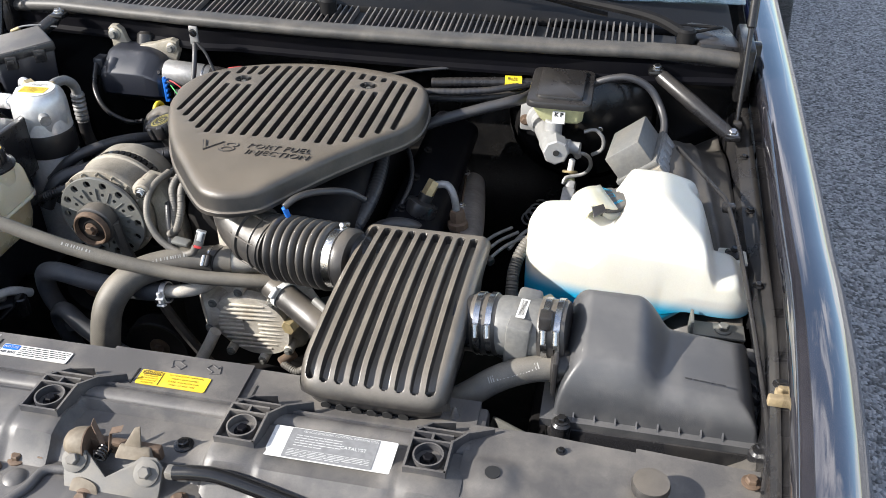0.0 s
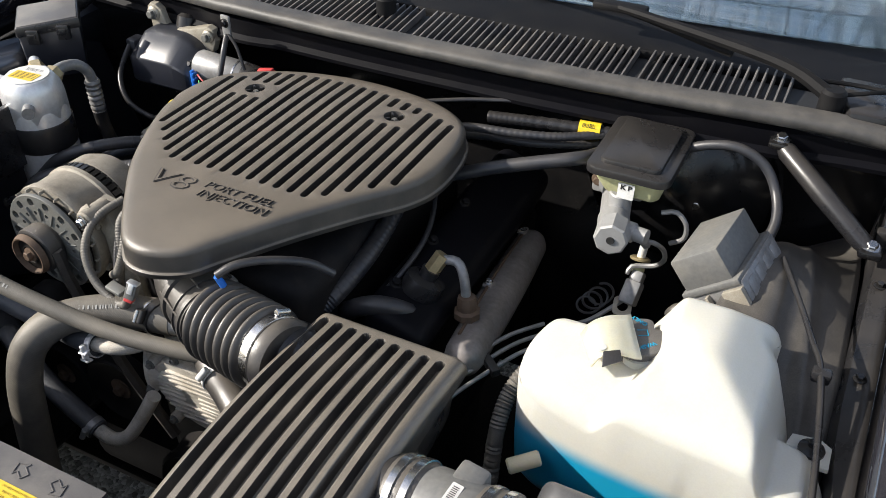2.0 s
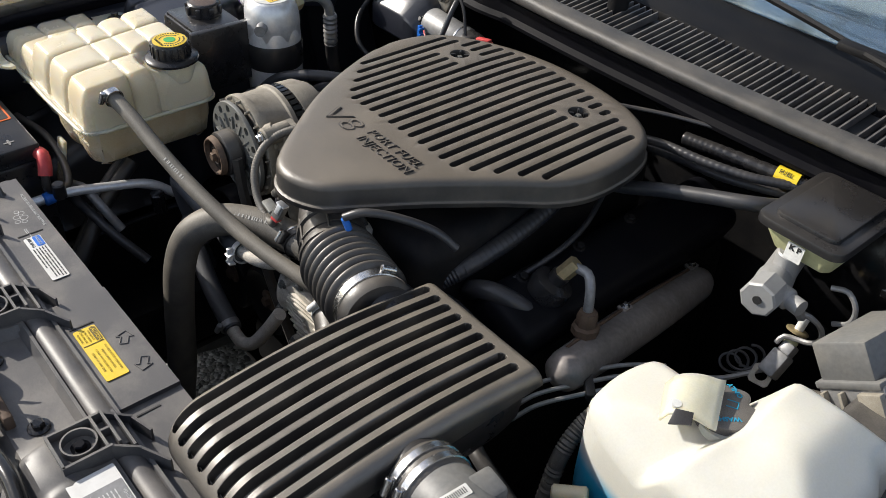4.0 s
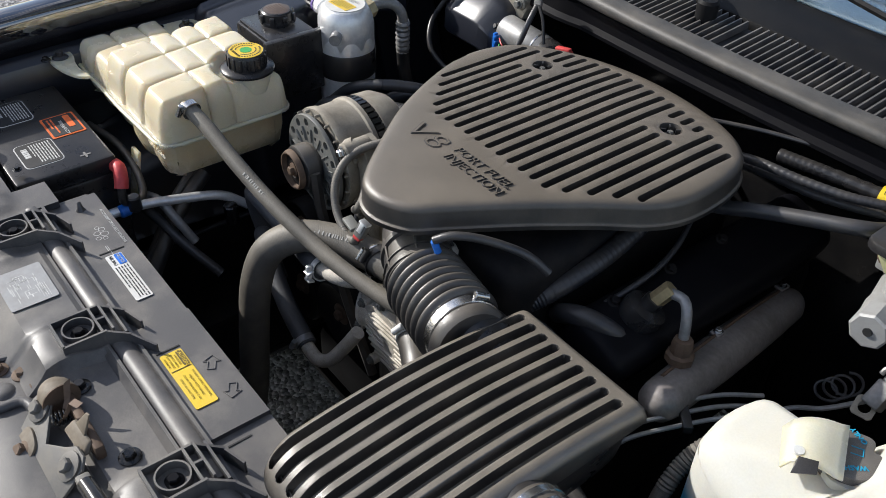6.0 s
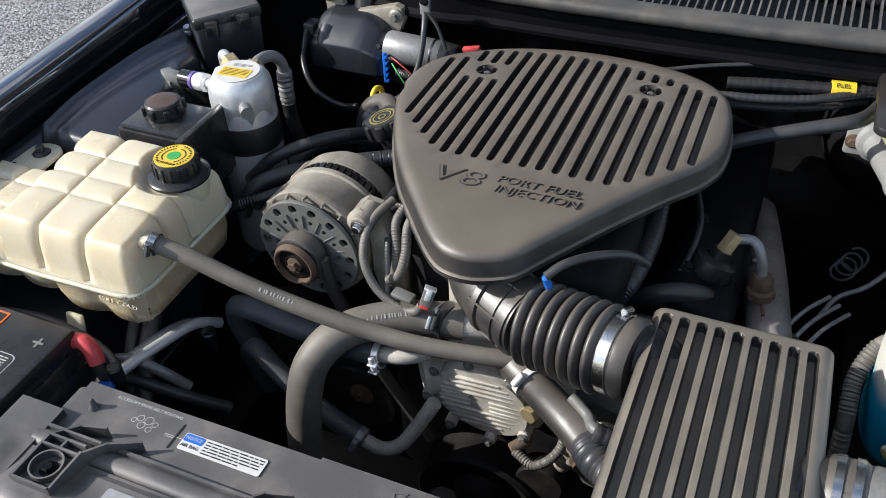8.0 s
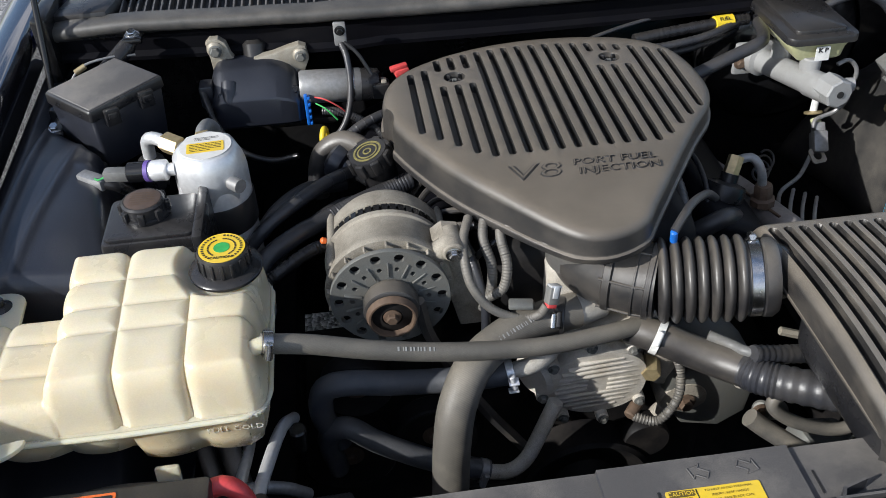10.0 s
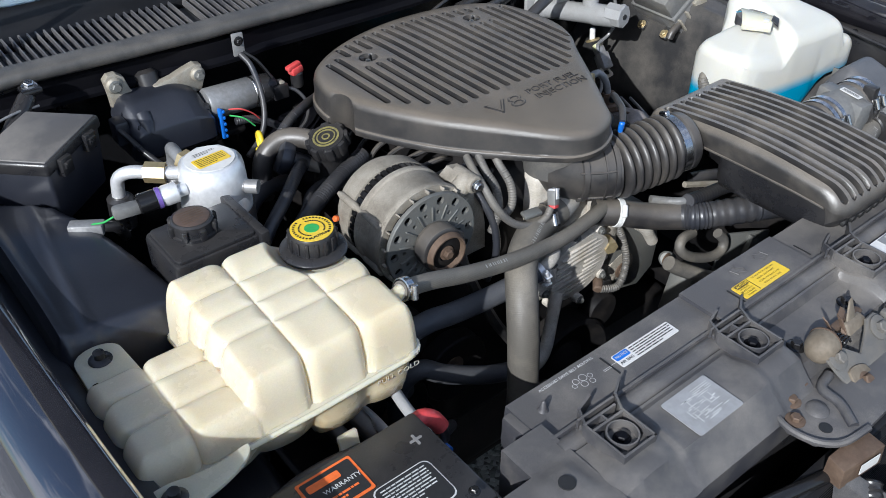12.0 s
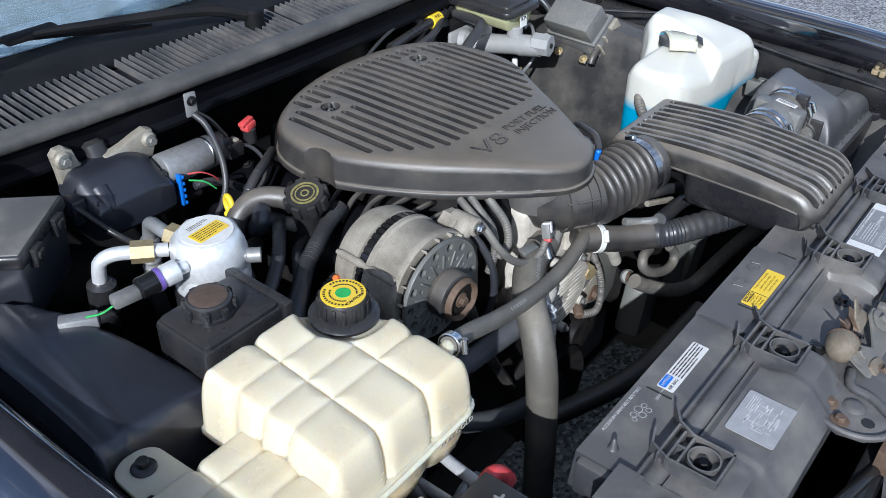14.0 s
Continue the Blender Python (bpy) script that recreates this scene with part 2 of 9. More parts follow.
def washer_plastic():
    """White translucent tank plastic; the blue fluid shows through it below its level."""
    m = mat("translucent_white_plastic", (0.60, 0.59, 0.53), 0.33, dirt=(0.53, 0.505, 0.43), dirt_amount=0.4, dirt_scale=9, grain=500, bump=0.05, sub=0.3, tone=0.06)
    n, l = m.node_tree.nodes, m.node_tree.links
    b = n["Principled BSDF"]
    old = b.inputs["Base Color"].links[0].from_socket
    geo = n.new("ShaderNodeNewGeometry")
    sep = n.new("ShaderNodeSeparateXYZ")
    l.new(geo.outputs["Position"], sep.inputs[0])
    level = n.new("ShaderNodeMapRange")
    level.interpolation_type = "SMOOTHSTEP"
    level.inputs[1].default_value, level.inputs[2].default_value = 0.838, 0.812
    l.new(sep.outputs[2], level.inputs[0])
    mix = n.new("ShaderNodeMix")
    mix.data_type = "RGBA"
    mix.inputs["B"].default_value = (0.01, 0.30, 0.50, 1)
    l.new(old, mix.inputs["A"])
    l.new(level.outputs[0], mix.inputs["Factor"])
    l.new(mix.outputs["Result"], b.inputs["Base Color"])
    return m


M_WASHER = washer_plastic()


def braided_rubber():
    """Grey hose rubber with the diagonal weave of its cover pressed in."""
    m = mat("braided_hose_rubber", (0.11, 0.102, 0.088), 0.55, dirt=(0.27, 0.24, 0.19), dirt_amount=0.5, up=0.3, dirt_scale=20, grain=1300, bump=0.0, tone=0.4)
    n, l = m.node_tree.nodes, m.node_tree.links
    geo = n.new("ShaderNodeNewGeometry")
    weave = n.new("ShaderNodeTexWave")
    weave.bands_direction = "DIAGONAL"
    weave.inputs["Scale"].default_value, weave.inputs["Distortion"].default_value = 170.0, 0.8
    l.new(geo.outputs["Position"], weave.inputs["Vector"])
    bp = n.new("ShaderNodeBump")
    bp.inputs["Strength"].default_value, bp.inputs["Distance"].default_value = 0.12, 0.0008
    l.new(weave.outputs[1], bp.inputs["Height"])
    l.new(bp.outputs[0], n["Principled BSDF"].inputs["Normal"])
    return m


M_BRAID = braided_rubber()


def glass():
    m = bpy.data.materials.new("tinted_glass")
    m.use_nodes = True
    b = m.node_tree.nodes["Principled BSDF"]
    b.inputs["Base Color"].default_value = (0.50, 0.62, 0.68, 1)
    b.inputs["Roughness"].default_value, b.inputs["Transmission Weight"].default_value, b.inputs["IOR"].default_value = 0.02, 0.72, 1.6
    return m


M_GLASS = glass()


# ---- building helpers ----
def thing(name, loc, label, category, group="", kind=""):
    ob = new(name)
    ob.location = loc
    ob["base"] = tuple(loc)
    ob.empty_display_size = 0.05
    return tagged(ob, label, category, group, kind)


def part(name, bm, material, parent, label="", smooth=40, kind=""):
    """Links a bmesh, built in world metres, as one mesh under a thing or a part."""
    me = bpy.data.meshes.new(name)
    bmesh.ops.recalc_face_normals(bm, faces=bm.faces)
    bm.to_mesh(me)
    bm.free()
    return link(name, me, material, parent, label, smooth, kind)


def link(name, me, material, parent, label="", smooth=40, kind=""):
    if material:
        me.materials.append(material)
    ob = new(name, me)
    if parent:
        me.transform(Matrix.Translation(-Vector(parent["base"])))
        ob.parent = parent
        ob["base"] = tuple(parent["base"])
    if smooth:
        for p in me.polygons:
            p.use_smooth = True
        me.set_sharp_from_angle(angle=radians(smooth))
    return tagged(ob, label, "", "", kind)


def alone(name, bm, material, label, category, group="", kind="", smooth=40):
    """A thing of one mesh; its origin goes to the middle of its base."""
    lo = [min(v.co[i] for v in bm.verts) for i in range(3)]
    hi = [max(v.co[i] for v in bm.verts) for i in range(3)]
    base = Vector(((lo[0] + hi[0]) / 2, (lo[1] + hi[1]) / 2, lo[2]))
    ob = part(name, bm, material, None, "", smooth)
    ob.data.transform(Matrix.Translation(-base))
    ob.location = base
    ob["base"] = tuple(base)
    return tagged(ob, label, category, group, kind)


def box(lo, hi, bevel=0.003, turn=None, bm=None, segments=2):
    """A box with rounded edges. turn: a pose applied about the box's middle."""
    bm = bm or bmesh.new()
    c = [(a + b) / 2 for a, b in zip(lo, hi)]
    s = [b - a for a, b in zip(lo, hi)]
    made = bmesh.ops.create_cube(bm, size=1)["verts"]
    bmesh.ops.scale(bm, vec=s, verts=made)
    if bevel:
        edges = list({e for v in made for e in v.link_edges})
        out = bmesh.ops.bevel(bm, geom=edges, offset=min(bevel, min(s) * 0.45), segments=segments, affect="EDGES", profile=0.5)
        made = list({v for f in out["faces"] for v in f.verts} | {v for v in made if v.is_valid})
    bmesh.ops.transform(bm, matrix=Matrix.Translation(c) @ (turn or Matrix()), verts=made)
    return bm


def axis_frame(a, b):
    a, b = Vector(a), Vector(b)
    q = (b - a).to_track_quat("Z", "Y")
    return Matrix.Translation(a) @ q.to_matrix().to_4x4(), (b - a).length


def lathe(a, b, profile, sides=28, bm=None, closed=True):
    """Turns a profile of (radius, share of the way from a to b) about the line from a to b."""
    bm = bm or bmesh.new()
    m, length = axis_frame(a, b)
    rings = []
    for r, h in profile:
        rings.append([bm.verts.new(m @ Vector((r * math.cos(2 * math.pi * i / sides), r * math.sin(2 * math.pi * i / sides), h * length))) for i in range(sides)])
    for r0, r1 in zip(rings, rings[1:]):
        for i in range(sides):
            bm.faces.new((r0[i], r0[(i + 1) % sides], r1[(i + 1) % sides], r1[i]))
    if closed:
        bm.faces.new(rings[0][::-1])
        bm.faces.new(rings[-1])
    return bm


def cyl(a, b, r, bevel=0.0015, sides=24, bm=None):
    length = (Vector(b) - Vector(a)).length
    e = min(bevel, r * 0.4, length * 0.4)
    return lathe(a, b, [(r - e, 0), (r, e / length), (r, 1 - e / length), (r - e, 1)], sides, bm)


def spline(points, step=0.006):
    """Points of a smooth curve through the given ones, evenly spaced."""
    p = [Vector(q) for q in points]
    p = [p[0] * 2 - p[1]] + p + [p[-1] * 2 - p[-2]]
    fine = []
    for i in range(1, len(p) - 2):
        a, b, c, d = p[i - 1:i + 3]
        n = 24
        for k in range(n):
            t = k / n
            fine.append(0.5 * ((2 * b) + (c - a) * t + (2 * a - 5 * b + 4 * c - d) * t * t + (3 * b - a - 3 * c + d) * t ** 3))
    fine.append(p[-2])
    out, gone = [fine[0]], 0.0
    for u, v in zip(fine, fine[1:]):
        gone += (v - u).length
        if gone >= step:
            out.append(v)
            gone = 0.0
    if (out[-1] - fine[-1]).length > step * 0.3:
        out.append(fine[-1])
    return out


def tube(points, r, sides=12, step=0.006, wave=0.0, pitch=0.006, bm=None, radius=None):
    """A hose or wire along a smooth curve. wave: depth of corrugation, pitch its length; radius(share) may vary it."""
    bm = bm or bmesh.new()
    if wave:
        step = pitch / 4
    path = spline(points, step)
    rings, normal, gone = [], None, 0.0
    for i, q in enumerate(path):
        d = (path[min(i + 1, len(path) - 1)] - path[max(i - 1, 0)]).normalized()
        if normal is None:
            normal = d.orthogonal().normalized()
        normal = (normal - d * normal.dot(d)).normalized()
        side = d.cross(normal)
        if i:
            gone += (q - path[i - 1]).length
        k = r * (radius(i / (len(path) - 1)) if radius else 1.0)
        if wave:
            k -= wave * (0.5 + 0.5 * math.cos(2 * math.pi * gone / pitch))
        rings.append([bm.verts.new(q + k * (math.cos(2 * math.pi * j / sides) * normal + math.sin(2 * math.pi * j / sides) * side)) for j in range(sides)])
    for r0, r1 in zip(rings, rings[1:]):
        for j in range(sides):
            bm.faces.new((r0[j], r0[(j + 1) % sides], r1[(j + 1) % sides], r1[j]))
    bm.faces.new(rings[0][::-1])
    bm.faces.new(rings[-1])
    return bm


def prism(outline, z0, z1, bevel=0.003, bm=None, turn=None):
    """A plate of the given plan between two heights, with rounded rims."""
    bm = bm or bmesh.new()
    low = [bm.verts.new((x, y, z0)) for x, y in outline]
    face = bm.faces.new(low)
    up = bmesh.ops.extrude_face_region(bm, geom=[face])["geom"]
    top = [g for g in up if isinstance(g, bmesh.types.BMVert)]
    bmesh.ops.translate(bm, vec=(0, 0, z1 - z0), verts=top)
    verts = low + top
    if bevel:
        rim = [e for e in bm.edges if e.verts[0] in top and e.verts[1] in top]
        out = bmesh.ops.bevel(bm, geom=rim, offset=bevel, segments=2, affect="EDGES", profile=0.5)
        verts = list({v for v in verts if v.is_valid} | {v for f in out["faces"] for v in f.verts})
    if turn:
        bmesh.ops.transform(bm, matrix=turn, verts=verts)
    return bm


def smooth_outline(points, count):
    """A closed smooth curve through points of the plan, evenly sampled."""
    p = [Vector((x, y, 0)) for x, y in points]
    fine = []
    for i in range(len(p)):
        a, b, c, d = (p[(i + k) % len(p)] for k in (-1, 0, 1, 2))
        for k in range(16):
            t = k / 16
            fine.append(0.5 * ((2 * b) + (c - a) * t + (2 * a - 5 * b + 4 * c - d) * t * t + (3 * b - a - 3 * c + d) * t ** 3))
    fine.append(fine[0])
    total = sum((v - u).length for u, v in zip(fine, fine[1:]))
    out, gone, want = [], 0.0, 0.0
    for u, v in zip(fine, fine[1:]):
        leg = (v - u).length
        while want <= gone + leg and len(out) < count:
            q = u.lerp(v, (want - gone) / leg if leg else 0)
            out.append((q.x, q.y))
            want += total / count
        gone += leg
    return out


def inset(outline, d):
    """The outline moved inwards by d; it runs counter-clockwise."""
    out, n = [], len(outline)
    for i in range(n):
        a, b, c = Vector(outline[i - 1]), Vector(outline[i]), Vector(outline[(i + 1) % n])
        t = (c - a).normalized()
        out.append((b.x - t.y * d, b.y + t.x * d))
    return out


def field(x0, x1, y0, y1, step, height, bm=None, skirt=None):
    """A sheet over a stretch of the plan, with z = height(x, y); None leaves a gap. skirt: height to which its rim drops."""
    bm = bm or bmesh.new()
    nx, ny = max(2, round((x1 - x0) / step)), max(2, round((y1 - y0) / step))
    grid = {}
    for i in range(nx + 1):
        for j in range(ny + 1):
            x, y = x0 + (x1 - x0) * i / nx, y0 + (y1 - y0) * j / ny
            z = height(x, y)
            if z is not None:
                grid[i, j] = bm.verts.new((x, y, z))
    for i in range(nx):
        for j in range(ny):
            q = [grid.get(k) for k in ((i, j), (i + 1, j), (i + 1, j + 1), (i, j + 1))]
            if all(q):
                bm.faces.new(q)
    if skirt is not None:
        rim = [e for e in bm.edges if e.is_boundary]
        out = bmesh.ops.extrude_edge_only(bm, edges=rim)["geom"]
        for v in out:
            if isinstance(v, bmesh.types.BMVert):
                v.co.z = skirt
    return bm


def cut(ob, cutter_bm, bevel=0.0):
    """Cuts the shape of one bmesh out of a part, and rounds the new rims."""
    me = bpy.data.meshes.new("cutter")
    bmesh.ops.recalc_face_normals(cutter_bm, faces=cutter_bm.faces)
    cutter_bm.to_mesh(me)
    cutter_bm.free()
    me.transform(Matrix.Translation(-Vector(ob["base"])))
    tool = new("cutter", me)
    tool.matrix_world = ob.matrix_world.copy() if not ob.parent else Matrix.Translation(ob["base"])
    bpy.context.view_layer.update()
    tool.matrix_world = ob.matrix_world.copy()
    bpy.context.view_layer.update()
    mod = ob.modifiers.new("cut", "BOOLEAN")
    mod.operation, mod.solver, mod.object = "DIFFERENCE", "EXACT", tool
    if bevel:
        bv = ob.modifiers.new("bevel", "BEVEL")
        bv.width, bv.segments, bv.limit_method, bv.angle_limit = bevel, 2, "ANGLE", radians(50)
    done = bpy.data.meshes.new_from_object(ob.evaluated_get(bpy.context.evaluated_depsgraph_get()))
    ob.modifiers.clear()
    old = ob.data
    ob.data = done
    bpy.data.objects.remove(tool)
    bpy.data.meshes.remove(old)
    for p in done.polygons:
        p.use_smooth = True
    done.set_sharp_from_angle(angle=radians(40))
    return ob


def words(name, text, at, size, material, parent, turn=0.0, tilt=0.0, depth=0.0006, stretch=1.0, shear=0.0, label="", swell=0.0):
    """Raised or printed lettering in the built-in font, middle at a place. turn: degrees about z; tilt: degrees about its own line."""
    cu = bpy.data.curves.new(name, "FONT")
    cu.body, cu.size, cu.extrude, cu.align_x, cu.align_y, cu.shear = text, size, depth, "CENTER", "CENTER", shear
    cu.resolution_u, cu.offset = 2, swell
    tmp = new("lettering", cu)
    bpy.context.view_layer.update()
    me = bpy.data.meshes.new_from_object(tmp.evaluated_get(bpy.context.evaluated_depsgraph_get()))
    bpy.data.objects.remove(tmp)
    m = Matrix.Translation(at) @ pose(0, 0, 0, 0, 0, turn) @ pose(0, 0, 0, tilt) @ Matrix.Diagonal((stretch, 1, 1, 1))
    me.transform(m)
    me.materials.clear()
    return link(name, me, material, parent, label, 0)


def panel(name, at, size, material, parent, turn=0.0, tilt=0.0, thick=0.0008, radius=0.002, label=""):
    """A flat label with rounded corners."""
    w, h = size[0] / 2, size[1] / 2
    r = min(radius, w, h)
    pts = []
    for cx, cy, a0 in ((w - r, h - r, 0), (-w + r, h - r, 90), (-w + r, -h + r, 180), (w - r, -h + r, 270)):
        for k in range(4):
            a = radians(a0 + 30 * k)
            pts.append((cx + r * math.cos(a), cy + r * math.sin(a)))
    m = Matrix.Translation(at) @ pose(0, 0, 0, 0, 0, turn) @ pose(0, 0, 0, tilt)
    return part(name, prism(pts, 0, thick, 0, turn=m), material, parent, label, 0)


def bars(name, at, size, rows, material, parent, turn=0.0, tilt=0.0, seed=1, fill=0.5, label=""):
    """Lines of print too small to read: bars of uneven length in one mesh."""
    rnd = random.Random(seed)
    bm = bmesh.new()
    w, h = size
    m = Matrix.Translation(at) @ pose(0, 0, 0, 0, 0, turn) @ pose(0, 0, 0, tilt)
    for k in range(rows):
        y = h / 2 - (k + 0.5) * h / rows
        x, end = -w / 2, w / 2 * (1 if k < rows - 1 else 0.3)
        while x < end - w * 0.03:
            ln = min(end - x, w * rnd.uniform(0.06, 0.2))
            t = h / rows * fill / 2
            vs = [bm.verts.new(m @ Vector(q)) for q in ((x, y - t, 0), (x + ln, y - t, 0), (x + ln, y + t, 0), (x, y + t, 0))]
            bm.faces.new(vs)
            x += ln + w * 0.02
    return part(name, bm, material, parent, label, 0)


def hexa(low, high, bevel=0.0015, bm=None):
    """A block from its four lower and four upper corners, in the same order."""
    bm = bm or bmesh.new()
    a, b = [bm.verts.new(q) for q in low], [bm.verts.new(q) for q in high]
    bm.faces.new(a[::-1])
    bm.faces.new(b)
    for i in range(4):
        j = (i + 1) % 4
        bm.faces.new((a[i], a[j], b[j], b[i]))
    if bevel:
        edges = list({e for v in a + b for e in v.link_edges})
        bmesh.ops.bevel(bm, geom=edges, offset=bevel, segments=2, affect="EDGES", profile=0.5)
    return bm


def ring_clamp(at, direction, r, parent, width=0.010, name="hose_clamp", screw=(0, 0, 1), material=None):
    """A worm-drive clamp round a hose: band and screw housing."""
    d = Vector(direction).normalized()
    a = Vector(at)
    bm = lathe(a - d * width / 2, a + d * width / 2, [(r - 0.0004, 0), (r + 0.0012, 0.05), (r + 0.0012, 0.95), (r - 0.0004, 1)], 28, closed=False)
    s = Vector(screw)
    s = (s - d * s.dot(d)).normalized()
    t = d.cross(s)
    c = a + s * (r + 0.004)
    cyl(c - t * 0.009, c + t * 0.009, 0.0042, 0.001, 10, bm)
    return part(name, bm, material or M_ZINC, parent, "", 40)


def bolt(at, direction, r, parent, name="bolt", material=None, washer=1.5):
    """A flanged hexagon bolt head."""
    a, d = Vector(at), Vector(direction).normalized()
    bm = lathe(a, a + d * r * 0.35, [(r * washer, 0), (r * washer, 0.6), (r * washer * 0.8, 1)], 18)
    lathe(a + d * r * 0.3, a + d * r * 1.2, [(r, 0), (r, 0.8), (r * 0.8, 1)], 6, bm)
    return part(name, bm, material or M_ZINC, parent, "", 30)


# ---- the ground ----
def ground():
    bm = bmesh.new()
    ring = [0.0, 3.0, 8.0, 30.0, 150.0, 1500.0]
    rows = []
    for r in ring[1:]:
        rows.append([bm.verts.new((r * math.cos(2 * math.pi * i / 48), 1.5 + r * math.sin(2 * math.pi * i / 48), 0)) for i in range(48)])
    bm.faces.new(rows[0])
    for a, b in zip(rows, rows[1:]):
        for i in range(48):
            bm.faces.new((a[i], b[i], b[(i + 1) % 48], a[(i + 1) % 48]))
    ob = part("ground", bm, M_ASPHALT, None, smooth=0)
    tagged(ob, "worn grey asphalt with coarse pale aggregate, strewn with grit", "ground", kind="structure")


ground()

# ---- the car's body ----
car = thing("car", (0, 1.6, 0), "black saloon car with its bonnet open, parked on asphalt", "car")


def sweep(sections, caps=True):
    """A skin through sections of equal length, each a list of points."""
    bm = bmesh.new()
    rings = [[bm.verts.new(q) for q in s] for s in sections]
    for a, b in zip(rings, rings[1:]):
        for i in range(len(a) - 1):
            bm.faces.new((a[i], a[i + 1], b[i + 1], b[i]))
    return bm


def fender(side):
    profile = [(0.716, 0.872), (0.7165, 0.920), (0.719, 0.931), (0.726, 0.935), (0.744, 0.937), (0.760, 0.935), (0.775, 0.928), (0.787, 0.916), (0.796, 0.898),
               (0.802, 0.874), (0.805, 0.847), (0.806, 0.830), (0.812, 0.826), (0.813, 0.802), (0.810, 0.798), (0.828, 0.765), (0.850, 0.71), (0.872, 0.63), (0.886, 0.52), (0.890, 0.36), (0.87, 0.24), (0.82, 0.22)]
    sections = []
    for k in range(29):
        y = -0.45 + 2.30 * k / 28
        grow = 0.028 * (y - 0.4) if y < 0.9 else 0.014 + 0.02 * (y - 0.9)
        grow -= 0.10 * max(0, 0.3 - y) ** 1.5 if side > 0 else 0.05 * max(0, 0.3 - y) ** 1.5 - 0.018
        drop = 0.045 * max(0, 0.25 - y) ** 1.3 - 0.03 * max(0, y - 0.4)
        sections.append([(side * (x + grow), y, z - drop * (0.3 + 0.7 * min(1, z))) for x, z in profile])
    ob = part("fender", sweep(sections), M_PAINT, car, "glossy black painted fender", 60)
    mod = ob.modifiers.new("thickness", "SOLIDIFY")
    mod.thickness = 0.002
    flange = []
    for k in range(29):
        y = -0.25 + 1.25 * k / 28
        g = 0.028 * (y - 0.4) - (0.10 * max(0, 0.3 - y) ** 1.5 if side > 0 else 0.05 * max(0, 0.3 - y) ** 1.5 - 0.018)
        w = 0.0015 * noise.noise((y * 14, side, 1))
        k = 1.0 if side < 0 else 0.35 + 0.65 * min(1.0, max(0.0, (y - 0.30) / 0.18))
        flange.append([(side * (0.7155 - k * u + g), y, z) for u, z in ((0.0, 0.872), (0.0125, 0.867 + w), (0.0255, 0.862 - w), (0.0305, 0.848), (0.0335, 0.78))])
    ob = part("fender_flange", sweep(flange), M_BLACK if side > 0 else M_LINER, car, "dusty black steel flange along the fender's inner edge", 20)
    mod = ob.modifiers.new("thickness", "SOLIDIFY")
    mod.thickness = 0.002
    for y in (-0.02, 0.17, 0.36, 0.55, 0.72):
        bolt((side * ((0.711 if side > 0 and y < 0.3 else 0.700) + 0.028 * (y - 0.4)), y, 0.8675), (0, 0, 1), 0.0048, car, "fender_bolt", M_STEELBLACK)


fender(1)
fender(-1)


def inner_fender(side):
    def hump(x, y):
        a = abs(x)
        s = min(1.0, max(0.0, (a - 0.50) / 0.19))
        wheel = math.exp(-((y - 0.62) / 0.23) ** 4)
        z = 0.60 + 0.20 * s ** 0.7 + wheel * (0.045 + 0.21 * (1 - s) * min(1, max(0, (a - 0.50) / 0.05)))
        z += 0.012 * wheel * math.exp(-((a - 0.60) / 0.025) ** 2)
        # pressed ridge running along the liner
        z += 0.007 * math.exp(-((a - 0.655 + 0.10 * (y - 0.5)) / 0.008) ** 2) * min(1.0, max(0.0, (y - 0.25) / 0.1))
        z += 0.006 * noise.noise((x * 9, y * 9, side))
        return z

    def smooth_side(x, y):
        """The smooth liner: a level top with two pressed lines that rolls off along a curved inner edge."""
        a = abs(x)
        stops = ((-0.1, 0.572), (0.46, 0.572), (0.57, 0.595), (0.68, 0.623), (0.73, 0.669), (0.77, 0.705), (1.0, 0.72))
        edge = 0.56
        for (y0, e0), (y1, e1) in zip(stops, stops[1:]):
            if y0 <= y <= y1:
                edge = e0 + (e1 - e0) * (y - y0) / (y1 - y0)
        z = 0.897 - 0.012 * ((0.70 - a) / 0.13) ** 2 - 0.009 * ((y - 0.58) / 0.13) ** 2
        z += 0.0055 * math.exp(-((a - 0.702) / 0.006) ** 2) - 0.03 * max(0.0, (a - 0.706) / 0.010)
        z += 0.0035 * math.exp(-((a - 0.662 + 0.11 * (y - 0.55)) / 0.006) ** 2)
        z += 0.0030 * math.exp(-((y - 0.625 - 0.5 * (a - 0.60)) / 0.010) ** 2) * min(1.0, max(0.0, (0.65 - a) / 0.02))
        z += 0.003 * noise.noise((x * 9, y * 9, side))
        d = edge + 0.012 - a
        if d > 0:
            z -= 0.03 * (1 - math.sqrt(max(0.0, 1 - min(1.0, d / 0.02) ** 2))) + 3.0 * max(0.0, d - 0.018)
        k = min(1.0, max(0.0, (0.435 - y) / 0.05))
        z -= 0.105 * k * k * (3 - 2 * k)
        return max(0.60, z)
    x0, x1 = (0.50, 0.69) if side > 0 else (-0.715, -0.50)
    bm = field(x0, x1, -0.05, 0.93, 0.007 if side > 0 else 0.005, hump if side > 0 else smooth_side)
    ob = part("inner_fender", bm, M_WELL if side > 0 else M_LINER, car, "dusty black moulded wheelhouse liner" if side > 0 else "smooth black wheelhouse liner with dried splashes", 60)
    mod = ob.modifiers.new("thickness", "SOLIDIFY")
    mod.thickness = 0.003


inner_fender(1)
inner_fender(-1)


